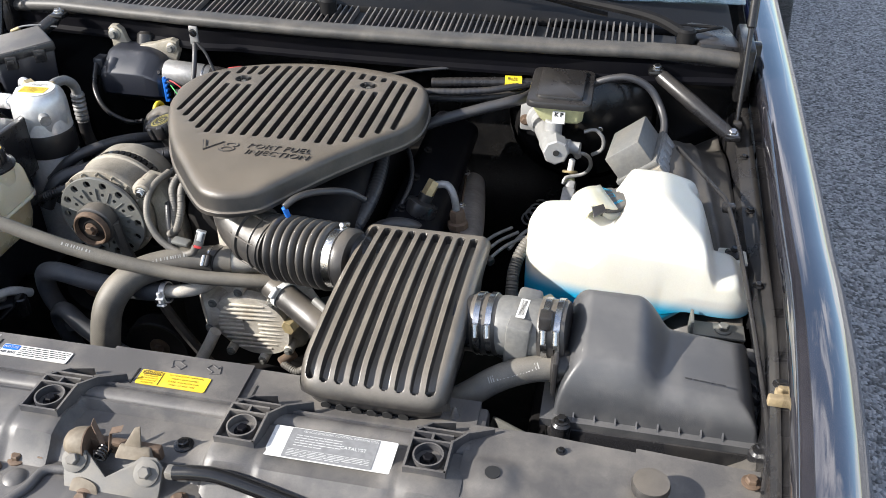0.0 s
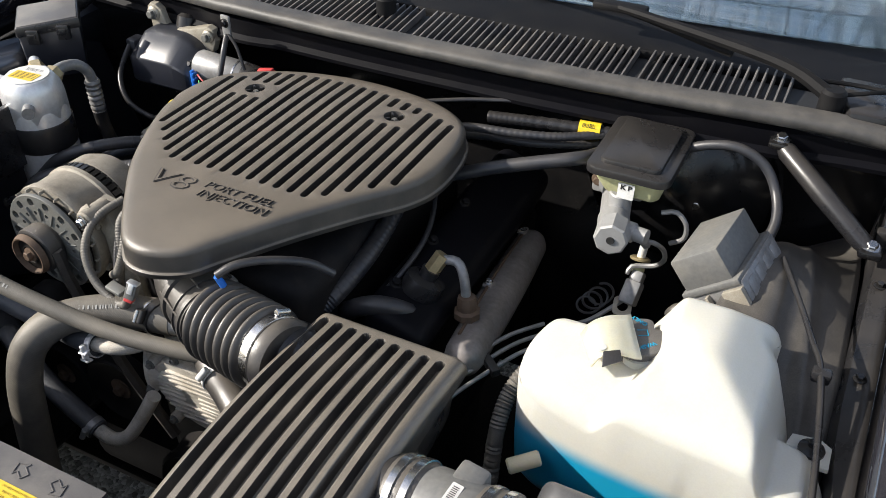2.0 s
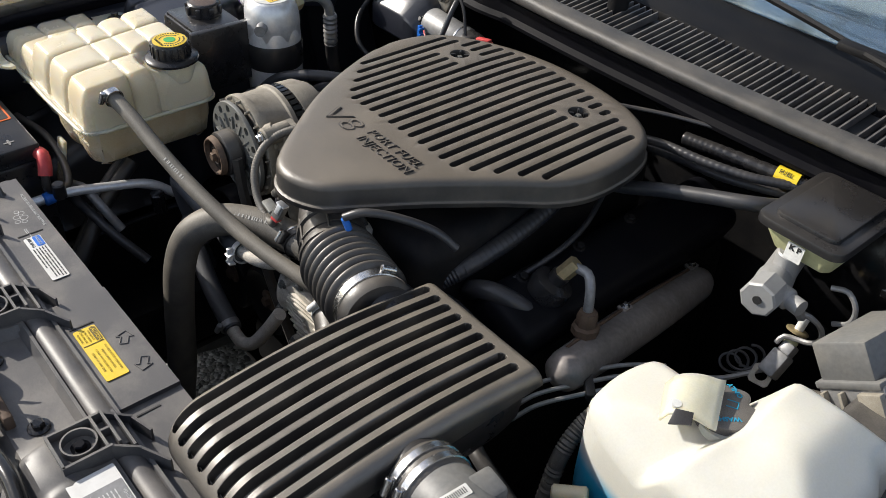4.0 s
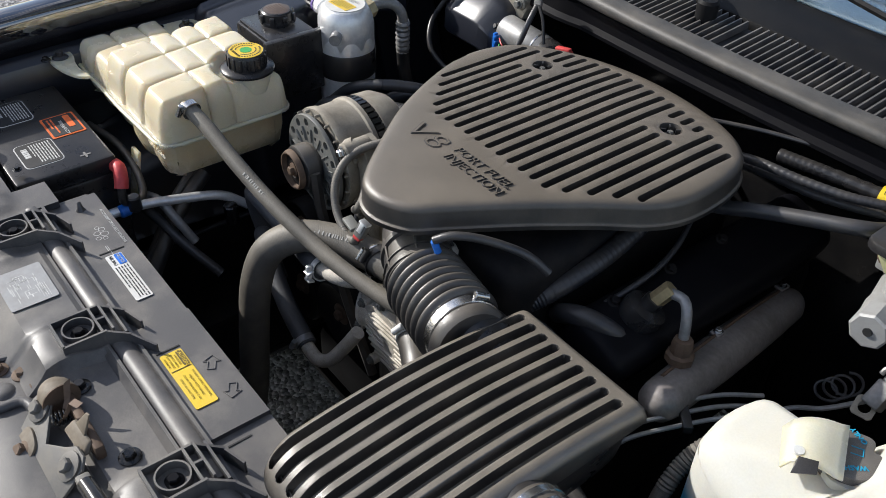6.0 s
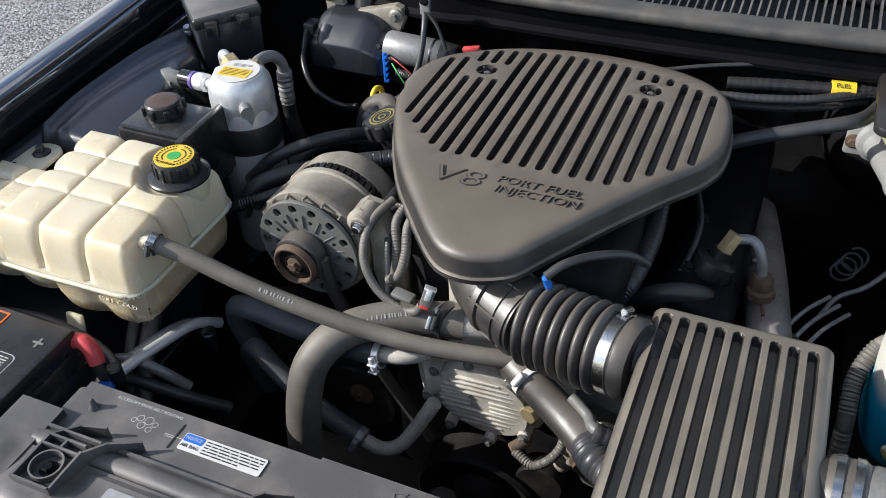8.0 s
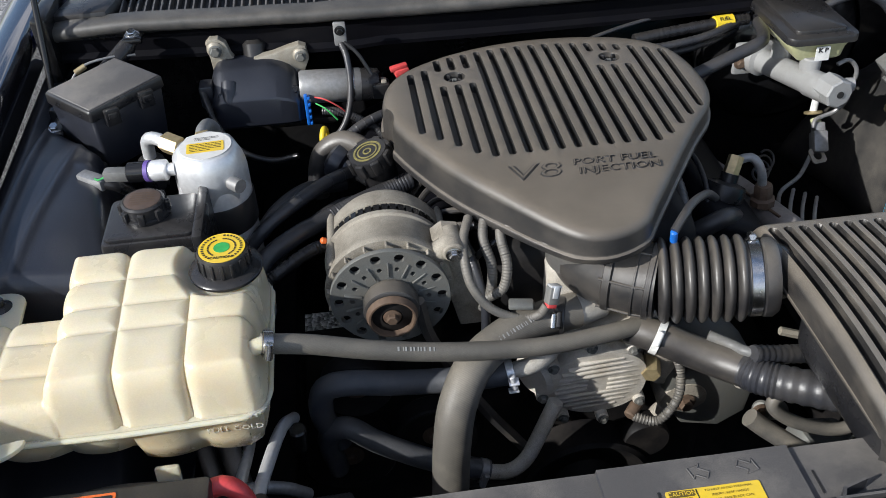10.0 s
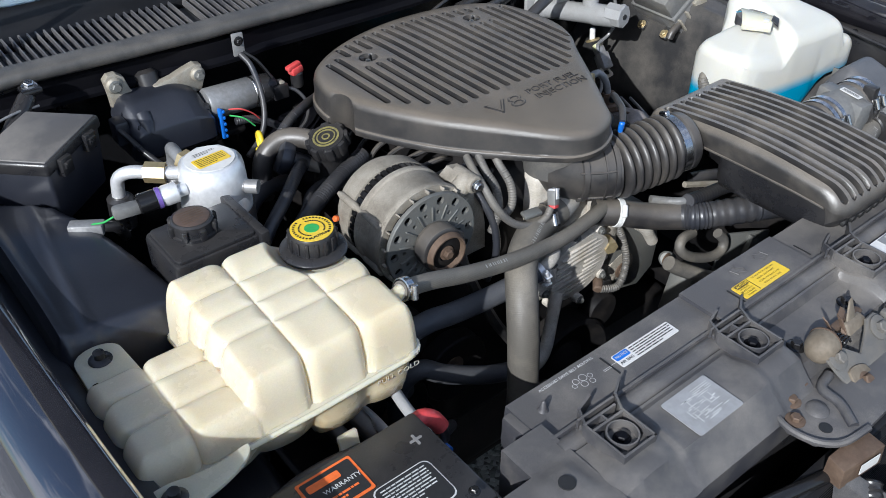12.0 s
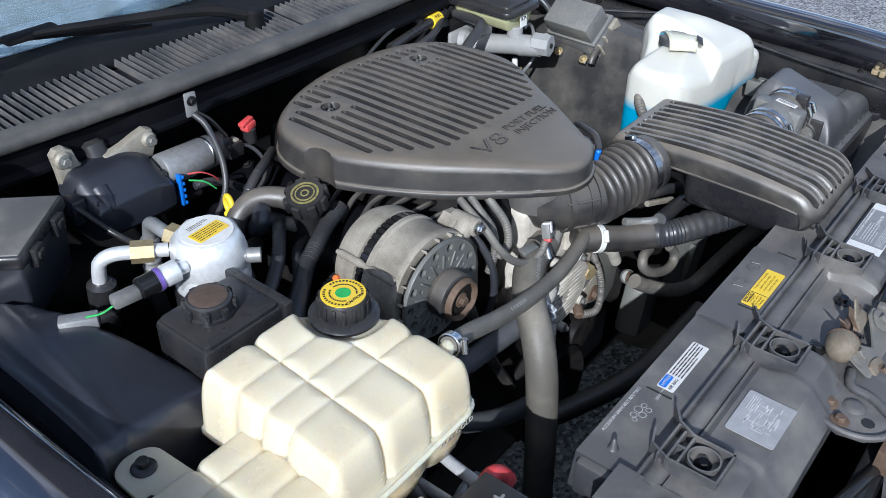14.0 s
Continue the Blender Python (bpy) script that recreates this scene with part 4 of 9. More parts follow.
# ---- ribbed air duct ----
def air_duct():
    duct = thing("air_duct", (0.25, 0.21, 0.80), "ribbed black plastic intake air duct, scuffed and dusty", "air duct")
    x0, x1, y0, y1 = 0.163, 0.340, 0.058, 0.382

    def lid(x, y):
        z = 0.8865 + 0.0135 * math.sin((y - y0) / (y1 - y0) * math.pi) - 0.0016
        f = y - y0
        if f < 0.040:
            z -= 0.80 * (0.040 - math.sqrt(max(0, 0.040 ** 2 - (0.040 - f) ** 2)))
        for e in (x - x0, x1 - x):
            if e < 0.014:
                z -= 0.014 - math.sqrt(max(0, 0.014 ** 2 - (0.014 - e) ** 2))
        e = y1 - y
        if e < 0.010:
            z -= 0.010 - math.sqrt(max(0, 0.010 ** 2 - (0.010 - e) ** 2))
        u = (x - 0.1785) / 0.0176
        i = round(u)
        if 0 <= i <= 8:
            side = abs(x - 0.1785 - i * 0.0176)
            end = 0.362 - 0.0006 * i
            near = y0 + 0.0105
            d = math.hypot(side, y - end) if y > end else (math.hypot(side, 1.6 * (near - y)) if y < near else side)
            g = min(1.0, max(0.0, (0.0054 - d) / 0.0014))
            z -= 0.0130 * g * g * (3 - 2 * g)
        return z
    def round_front(x, y):
        """The front corners are rounded in plan."""
        e = min(x - x0, x1 - x)
        u = max(0.0, (0.030 - e) / 0.030)
        fade = min(1.0, max(0.0, 1 - (y - y0) / 0.10))
        return y + 0.022 * (1 - math.sqrt(max(0.0, 1 - u * u))) * fade * fade
    bm = bmesh.new()
    nx = 236
    ys = [y0 + 0.05 * (j / 40) ** 1.8 for j in range(41)] + [y0 + 0.05 + (0.30 - 0.05) * j / 60 for j in range(1, 61)] + [y0 + 0.30 + (y1 - y0 - 0.30) * j / 30 for j in range(1, 31)]
    xs = [x0 + (x1 - x0) * i / nx for i in range(nx + 1)]
    grid = [[bm.verts.new((x, round_front(x, y), lid(x, y))) for y in ys] for x in xs]
    for i in range(nx):
        for j in range(len(ys) - 1):
            bm.faces.new((grid[i][j], grid[i + 1][j], grid[i + 1][j + 1], grid[i][j + 1]))
    rim = [e for e in bm.edges if e.is_boundary]
    out = bmesh.ops.extrude_edge_only(bm, edges=rim)["geom"]
    for v in out:
        if isinstance(v, bmesh.types.BMVert):
            f = min(1.0, max(0.0, (0.105 - v.co.y) / 0.055))
            v.co.z = 0.864 - 0.008 * f * f * (3 - 2 * f)
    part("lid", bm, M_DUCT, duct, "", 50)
    # lower chamber
    low = [(0.182, 0.070), (0.25, 0.0635), (0.322, 0.070), (0.335, 0.11), (0.336, 0.345), (0.30, 0.368), (0.235, 0.350), (0.214, 0.290), (0.190, 0.262), (0.167, 0.250), (0.1655, 0.17), (0.168, 0.098)]
    ring = smooth_outline(low, 90)
    bm = bmesh.new()
    rings = []
    for d, z in ((0.004, 0.872), (0.0005, 0.866), (0.0, 0.858), (0.001, 0.838), (0.003, 0.822), (0.008, 0.811), (0.018, 0.805), (0.04, 0.803)):
        rings.append([bm.verts.new((x, y, z + (0.016 * max(0, 0.12 - y) / 0.06 if z < 0.83 else 0))) for x, y in inset(ring, d)])
    for a, b in zip(rings, rings[1:]):
        for i in range(90):
            bm.faces.new((a[i], a[(i + 1) % 90], b[(i + 1) % 90], b[i]))
    bm.faces.new(rings[-1])
    part("chamber", bm, M_BLACK, duct, "smooth black lower chamber", 50)
    # black discs paint the shade of the openings under the lip
    for k in range(6):
        q = 0.196 + 0.0185 * k
        part("drain_hole", lathe((q, 0.064 + 0.9 * (q - 0.25) ** 2, 0.833), (q, 0.072 + 0.9 * (q - 0.25) ** 2, 0.834), [(0.0062, 0), (0.0062, 1)], 14), M_INKSHADE, duct, "dark round opening under the front lip")
    part("rim", tube([(0.166, 0.088, 0.859), (0.1635, 0.125, 0.863), (0.1635, 0.20, 0.864), (0.1635, 0.30, 0.864), (0.164, 0.38, 0.864)], 0.0022, 8), M_COVER, duct)
    # inlet stub to the bellows, and outlet to the sensor
    part("neck", lathe((0.150, 0.330, 0.858), (0.225, 0.318, 0.856), [(0.036, 0), (0.037, 0.1), (0.035, 0.2), (0.026, 0.6), (0.020, 1)], 28), M_BLACK, duct)
    part("neck", lathe((0.325, 0.219, 0.858), (0.362, 0.216, 0.862), [(0.036, 0), (0.036, 0.7), (0.038, 0.75), (0.038, 1)], 28), M_BLACK, duct)


air_duct()


# ---- intake elbow with bellows ----
def intake_elbow():
    el = thing("intake_elbow", (-0.02, 0.34, 0.80), "black rubber intake elbow with corrugated bellows", "intake hose")
    a, b = Vector((0.040, 0.344, 0.848)), Vector((0.133, 0.3208, 0.859))
    prof = []
    n = 7
    for i in range(n * 12 + 1):
        u = i / (n * 12)
        w = abs(math.cos(math.pi * n * u))
        prof.append((0.0370 + 0.0120 * math.sqrt(max(0.0, 1 - w * w)) ** 0.6, u))
    part("bellows", lathe(a, b, prof, 48), M_RUBBER, el, "corrugated rubber bellows", 50)
    path = [(-0.036, 0.390, 0.884), (-0.034, 0.387, 0.868), (-0.024, 0.378, 0.855), (-0.004, 0.367, 0.848), (0.020, 0.354, 0.847), (0.042, 0.343, 0.848)]
    part("elbow", tube(path, 0.0425, 36, 0.003, radius=lambda u: 0.90 + 0.12 * u), M_RUBBER, el, "smooth moulded elbow", 50)
    way = Vector((0.88, -0.47, 0.0))
    for p, rr, w in (((-0.004, 0.3672, 0.848), 0.0445, 0.0055), ((0.022, 0.3532, 0.847), 0.0445, 0.0016), ((0.036, 0.3462, 0.8475), 0.0455, 0.0040)):
        p = Vector(p)
        part("rib", lathe(p - way * w, p + way * w, [(rr - 0.004, 0), (rr, 0.15), (rr, 0.85), (rr - 0.004, 1)], 36), M_RUBBER, el)
    for k in (-35, 25, 80):
        up = Vector((-0.47 * math.cos(radians(k)), -0.88 * math.cos(radians(k)), math.sin(radians(k)))) * 0.0430
        part("seam", tube([Vector(q) + up for q in ((-0.012, 0.3715, 0.8490), (0.004, 0.3630, 0.8478), (0.020, 0.3543, 0.847), (0.034, 0.3472, 0.8475))], 0.0016, 8), M_RUBBER, el)
    part("throat", lathe((-0.036, 0.392, 0.856), (-0.035, 0.389, 0.915), [(0.0395, 0), (0.0405, 0.3), (0.0405, 0.9), (0.039, 1)], 36), M_HOSE, el, "grey throat under the engine cover", 50)
    ring_clamp((-0.035, 0.389, 0.896), (0, 0, 1), 0.0408, el, 0.007, screw=(1, -1, 0))
    ring_clamp((0.1405, 0.3190, 0.8600), (1, -0.25, 0.12), 0.0425, el, 0.013, screw=(0.1, 0.5, 1))
    part("collar", lathe((0.128, 0.322, 0.8584), (0.164, 0.313, 0.8625), [(0.0400, 0), (0.0418, 0.1), (0.0418, 0.55), (0.0440, 0.6), (0.0440, 0.85), (0.040, 1)], 32), M_RUBBER, el)
    cap = part("vacuum_port", cyl((0.056, 0.350, 0.898), (0.053, 0.345, 0.916), 0.0042, 0.0015, 14), M_BLUE, el, "bright blue port cap")
    part("vacuum_tube", tube([(0.053, 0.345, 0.916), (0.068, 0.360, 0.925), (0.090, 0.388, 0.920), (0.12, 0.42, 0.905), (0.142, 0.44, 0.882)], 0.0050, 10), M_LOOM, cap, "thin black vacuum tube")


intake_elbow()


# ---- alternator ----
def alternator():
    alt = thing("alternator", (-0.255, 0.42, 0.77), "dusty cast-aluminium alternator with slotted steel fan and pulley", "alternator")
    c = Vector((-0.258, 0.0, 0.836))
    ax = Vector((0.03, 1.0, 0.0)).normalized()

    def at(y):
        return Vector((c.x + ax.x / ax.y * (y - 0.38), y, c.z))
    part("housing", lathe(at(0.392), at(0.512), [(0.050, 0), (0.0735, 0.0), (0.0745, 0.03), (0.0735, 0.10), (0.0715, 0.13), (0.0720, 0.40), (0.0745, 0.42), (0.0745, 0.47), (0.067, 0.48), (0.067, 0.60), (0.0725, 0.61), (0.072, 0.80), (0.064, 0.93), (0.040, 1)], 56), M_TANCAST, alt, "tan dusty cast housing", 40)
    part("stator", lathe(at(0.449), at(0.4645), [(0.0678, 0), (0.0682, 0.1), (0.0682, 0.9), (0.0678, 1)], 44), M_GRIMESHADE, alt, "dark steel stator ring")
    fan = part("fan", lathe(at(0.378), at(0.3835), [(0.0685, 0), (0.0692, 0.2), (0.0692, 1)], 48), M_TANSTEEL, alt, "grey steel fan disc with two rings of vents", 30)
    tool = bmesh.new()
    for i in range(14):
        a = 2 * math.pi * i / 14
        for r, w, h in ((0.0590, 0.0112, 0.0112), (0.0435, 0.0052, 0.0058)):
            q = at(0.38) + Vector((math.cos(a) * r, 0, math.sin(a) * r))
            box((q.x - h / 2, q.y - 0.02, q.z - w / 2), (q.x + h / 2, q.y + 0.02, q.z + w / 2), 0.0042 if r > 0.05 else 0.0018, Matrix.Rotation(-a, 4, "Y"), tool, 2)
    cut(fan, tool)
    # near-black disc added behind the vents to paint the shade inside
    part("fan_shadow_plate", lathe(at(0.386), at(0.390), [(0.064, 0), (0.064, 1)], 40), M_GRIMESHADE, alt)
    for i in range(14):
        a = 2 * math.pi * (i + 0.5) / 14
        q = at(0.3775) + Vector((math.cos(a) * 0.043, 0, math.sin(a) * 0.043))
        part("fan_blade", box((q.x - 0.010, q.y - 0.002, q.z - 0.0009), (q.x + 0.010, q.y + 0.003, q.z + 0.0009), 0.0006, Matrix.Rotation(-a, 4, "Y")), M_TANSTEEL, fan)
    part("pulley", lathe(at(0.345), at(0.377), [(0.006, 0.22), (0.0270, 0.22), (0.0312, 0.30), (0.0318, 0.36), (0.0318, 0.86), (0.0305, 0.9), (0.030, 1)], 36), M_RUBBER, alt, "pulley wrapped by the black belt")
    part("pulley_rim", lathe(at(0.342), at(0.350), [(0.0228, 0.9), (0.0245, 0), (0.0264, 0), (0.0285, 0.6), (0.0290, 1)], 36, closed=False), M_RUST, alt, "dusty bare pulley rim", 30)
    # the recess is coloured dark to imitate the shade within the rim
    part("pulley_face", lathe(at(0.3445), at(0.350), [(0.0105, 0.9), (0.0120, 0.4), (0.0180, 0.7), (0.0245, 1.0)], 36, closed=False), M_GRIMESHADE, alt, "pulley recess, its shade put into a dark colour", 30)
    bolt(at(0.348), (-ax.x, -1, 0), 0.0068, alt, "pulley_nut", M_RUST, 1.5)
    # lugs and the arm to the right, with its long bracket
    part("lug", tube([(-0.205, 0.405, 0.872), (-0.190, 0.395, 0.889), (-0.186, 0.40, 0.892)], 0.013, 12), M_TANCAST, alt)
    part("lug_sleeve", cyl((-0.184, 0.380, 0.890), (-0.184, 0.420, 0.890), 0.0125, 0.002, 18), M_TANCAST, alt)
    bolt((-0.184, 0.379, 0.890), (0, -1, 0), 0.006, alt)
    part("bracket", prism([(-0.205, 0.890), (-0.192, 0.900), (-0.174, 0.896), (-0.150, 0.845), (-0.142, 0.80), (-0.140, 0.755), (-0.175, 0.755), (-0.186, 0.80), (-0.186, 0.85)], -0.43, -0.405, 0.003, turn=pose(0, 0, 0, 90)), M_TANCAST, alt, "cast mounting bracket")
    for k in range(30):
        a = radians(-20 + 7.7 * k)
        q = at(0.4567) + Vector((math.cos(a) * 0.0708, 0, math.sin(a) * 0.0708))
        part("lamination", box((q.x - 0.0016, q.y - 0.0068, q.z - 0.0034), (q.x + 0.0006, q.y + 0.0068, q.z + 0.0034), 0, Matrix.Rotation(-a, 4, "Y")), M_STEELBLACK, alt, smooth=0)
    for a in (25, 150, 208, 330):
        q = at(0.40) + Vector((math.cos(radians(a)) * 0.0725, 0, math.sin(radians(a)) * 0.0725))
        part("through_bolt_boss", lathe(q, q + ax * 0.10, [(0.004, 0), (0.0058, 0.02), (0.0052, 0.4), (0.004, 0.42), (0.004, 0.55), (0.0056, 0.58), (0.0056, 0.9), (0.003, 1)], 12), M_TANCAST, alt)
    for k in range(18):
        a = radians(10 + 20 * k)
        q = at(0.3875) + Vector((math.cos(a) * 0.0705, 0, math.sin(a) * 0.0705))
        part("rim_fin", box((q.x - 0.0022, q.y - 0.0035, q.z - 0.0011), (q.x + 0.0022, q.y + 0.0045, q.z + 0.0011), 0.0005, Matrix.Rotation(-a, 4, "Y")), M_TANCAST, alt)
    part("cable_boot", cyl((-0.327, 0.492, 0.840), (-0.334, 0.491, 0.843), 0.0042, 0.002, 12), M_ORANGE, alt, "orange terminal boot")


alternator()
belt = alone("drive_belt", tube([(-0.228, 0.362, 0.842), (-0.215, 0.362, 0.78), (-0.16, 0.362, 0.66), (-0.10, 0.362, 0.56)], 0.008, 6), M_RUBBER, "black ribbed drive belt running down from the alternator", "drive belt")


# ---- coolant tank ----
def lobed(x, y, cols, rows, r):
    """How far a place is inside its lobe, over the radius of the lobes' rounding."""
    u = min(min(abs(x - c) for c in cols), min(abs(y - c) for c in rows))
    return min(1.0, u / r)


def coolant_tank():
    tank = thing("coolant_tank", (-0.54, 0.31, 0.78), "aged cream plastic coolant expansion tank with bulging cells", "coolant tank")

    def inside(x, y, x0, x1, y0, y1, rad):
        """How far a place lies inside a rectangle with round corners."""
        qx, qy = abs(x - (x0 + x1) / 2) - (x1 - x0) / 2 + rad, abs(y - (y0 + y1) / 2) - (y1 - y0) / 2 + rad
        return rad - min(max(qx, qy), 0.0) - math.hypot(max(qx, 0.0), max(qy, 0.0))

    def rim(x, y):
        return max(inside(x, y, -0.720, -0.56, 0.2185, 0.368, 0.016), inside(x, y, -0.606, -0.3895, 0.2185, 0.4275, 0.022)) > 0

    def cell(e, h, g):
        g = 1 - math.sqrt(max(0.0, 1 - (1 - g) ** 2))
        e -= 0.0085 * g
        t = min(1.0, max(0.0, e / 0.017))
        side = math.sqrt(max(0.0, 1 - (1 - t) ** 2.2))
        return h * side - 0.0058 * g * side + 0.003 * math.sin(min(1.0, max(0.0, e) / 0.04) * math.pi / 2)

    def top(x, y):
        g1 = lobed(x, y, [-0.655], [0.274, 0.320], 0.013)
        wing = cell(inside(x, y, -0.716, -0.585, 0.223, 0.364, 0.012), 0.036 - 0.04 * max(0, 0.28 - y), g1)
        rows = [0.258, 0.296, 0.330, 0.368] if x < -0.464 else [0.300, 0.338]
        g2 = lobed(x, y, [-0.532, -0.464], rows[1:] if x < -0.464 else rows, 0.016)
        h = 0.059 + 0.085 * (y - 0.24)
        d = math.hypot(x + 0.430, y - 0.378)
        if d < 0.056:
            k = min(1.0, max(0.0, (0.056 - d) / 0.018))
            k = k * k * (3 - 2 * k)
            h += k * (0.054 - h)
            g2 = max(g2, k)
        main = cell(inside(x, y, -0.602, -0.394, 0.224, 0.422, 0.016), h, g2)
        return 0.846 + max(0.0, wing, main) + 0.0008 * noise.noise((x * 25, y * 25, 5))
    bm = field(-0.724, -0.384, 0.207, 0.434, 0.0017, lambda x, y: top(x, y) if rim(x, y) else None, skirt=0.842)
    part("upper_shell", bm, M_TANK, tank, "cream upper shell of square cells", 60)
    bm = bmesh.new()
    low = [(-0.716, 0.222), (-0.66, 0.220), (-0.60, 0.220), (-0.53, 0.219), (-0.46, 0.221), (-0.415, 0.222), (-0.398, 0.232), (-0.393, 0.25), (-0.393, 0.40), (-0.400, 0.416), (-0.42, 0.424), (-0.45, 0.425), (-0.52, 0.426), (-0.588, 0.424), (-0.596, 0.366), (-0.65, 0.362), (-0.714, 0.362)]
    ring = []
    for i, (x, y) in enumerate(low):
        x2, y2 = low[(i + 1) % len(low)]
        for k in range(10):
            ring.append((x + (x2 - x) * k / 10, y + (y2 - y) * k / 10))
    edge = [Vector((x, y, 0.8445)) for x, y in inset(ring, -0.0025)]
    part("rim", tube(edge + edge[:1], 0.0032, 8, 0.006), M_TANK, tank, "thin moulded rim", 60)
    rings = []
    for d, z in ((0.0, 0.845), (0.0025, 0.838), (0.003, 0.812), (0.010, 0.788), (0.024, 0.778)):
        loop = inset(ring, d)
        if z < 0.84:
            loop = [(x, y + (0.010 * (1 - abs(math.sin(math.pi * (x + 0.594) / 0.0655)) ** 0.6) if y < 0.3 else -0.008 * (1 - abs(math.sin(math.pi * (x + 0.594) / 0.0655)) ** 0.6))) for x, y in loop]
        rings.append([bm.verts.new((x, y, z + (0.018 if x < -0.53 and z < 0.83 else 0))) for x, y in loop])
    n = len(ring)
    for a, b in zip(rings, rings[1:]):
        for i in range(n):
            bm.faces.new((a[i], a[(i + 1) % n], b[(i + 1) % n], b[i]))
    bm.faces.new(rings[-1])
    part("lower_shell", bm, M_AMBER, tank, "amber-stained lower shell", 60)
    rear = [(-0.707, 0.351)] + [(-0.681 - 0.025 * math.cos(math.pi * k / 14), 0.398 + 0.022 * math.sin(math.pi * k / 14) ** 0.8) for k in range(15)] + [(-0.653, 0.351)]
    front = smooth_outline([(-0.615, 0.208), (-0.645, 0.204), (-0.672, 0.206), (-0.692, 0.211), (-0.712, 0.210), (-0.722, 0.200), (-0.721, 0.186), (-0.710, 0.178), (-0.688, 0.175), (-0.655, 0.180), (-0.625, 0.192)], 44)
    for outline, lx, ly, z in ((rear[::-1], -0.681, 0.396, 0.870), (front, -0.696, 0.192, 0.8640)):
        tab = part("mounting_tab", prism(outline, z - 0.004, z + 0.001, 0.001), M_TANK, tank, "cream mounting tab", 30)
        bm = lathe((lx, ly, z), (lx, ly, z + 0.012), [(0.0125, 0), (0.0125, 0.15), (0.0105, 0.3), (0.006, 0.4), (0.006, 0.95), (0.004, 1)], 18)
        part("push_pin", bm, M_BLACK, tab, "black push pin")
    c = Vector((-0.430, 0.378, 0))
    part("neck", lathe(c + Vector((0, 0, 0.880)), c + Vector((0, 0, 0.904)), [(0.034, 0), (0.034, 1)], 32), M_TANK, tank)
    cap = part("cap", lathe(c + Vector((0, 0, 0.904)), c + Vector((0, 0, 0.934)), [(0.034, 0), (0.0385, 0.05), (0.039, 0.16), (0.037, 0.24), (0.0275, 0.3), (0.0272, 0.9), (0.0255, 1)], 40), M_BLACK, tank, "black ribbed screw cap")
    for i in range(16):
        a = 2 * math.pi * i / 16
        q = c + Vector((math.cos(a) * 0.0272, math.sin(a) * 0.0272, 0.922))
        part("grip", box(q - Vector((0.0018, 0.0022, 0.009)), q + Vector((0.0018, 0.0022, 0.009)), 0.001, Matrix.Rotation(a, 4, "Z")), M_BLACK, cap)
    part("cap_label", lathe(c + Vector((0, 0, 0.9338)), c + Vector((0, 0, 0.9348)), [(0.0245, 0), (0.0245, 1)], 36), M_LABELY, cap, "round yellow caution label")
    part("cap_dot", lathe(c + Vector((0, 0, 0.9348)), c + Vector((0, 0, 0.9353)), [(0.0085, 0), (0.0085, 1)], 24), M_GREEN, cap, "green centre dot")
    bm = bmesh.new()
    for i in range(34):
        if i in (9, 10, 23, 24, 25, 26, 27, 28):
            continue
        a = 2 * math.pi * i / 34
        for r, ln in ((0.0205, 0.0026), (0.0145, 0.0018)):
            q = c + Vector((math.cos(a) * r, math.sin(a) * r, 0.9352))
            t, o = Vector((-math.sin(a), math.cos(a), 0)) * 0.0011, Vector((math.cos(a), math.sin(a), 0)) * ln / 2
            bm.faces.new([bm.verts.new(q + s1 * t + s2 * o) for s1, s2 in ((-1, -1), (1, -1), (1, 1), (-1, 1))])
    part("cap_print", bm, M_INKSHADE, cap, "", 0)
    words("lettering", "CAUTION", (-0.430, 0.3610, 0.9352), 0.0052, M_INKSHADE, cap, 0, 0, 0.0002)
    words("lettering", "FULL COLD", (-0.427, 0.2236, 0.826), 0.0090, M_AMBER, tank, 0, 88, 0.0005, 1.2, label="moulded level mark")
    part("outlet", cyl((-0.410, 0.262, 0.893), (-0.380, 0.268, 0.897), 0.0085, 0.002, 16), M_TANK, tank)
    ring_clamp((-0.386, 0.266, 0.896), (1, 0.1, -0.25), 0.0125, tank, 0.010, screw=(0, -1, 0.3))


coolant_tank()


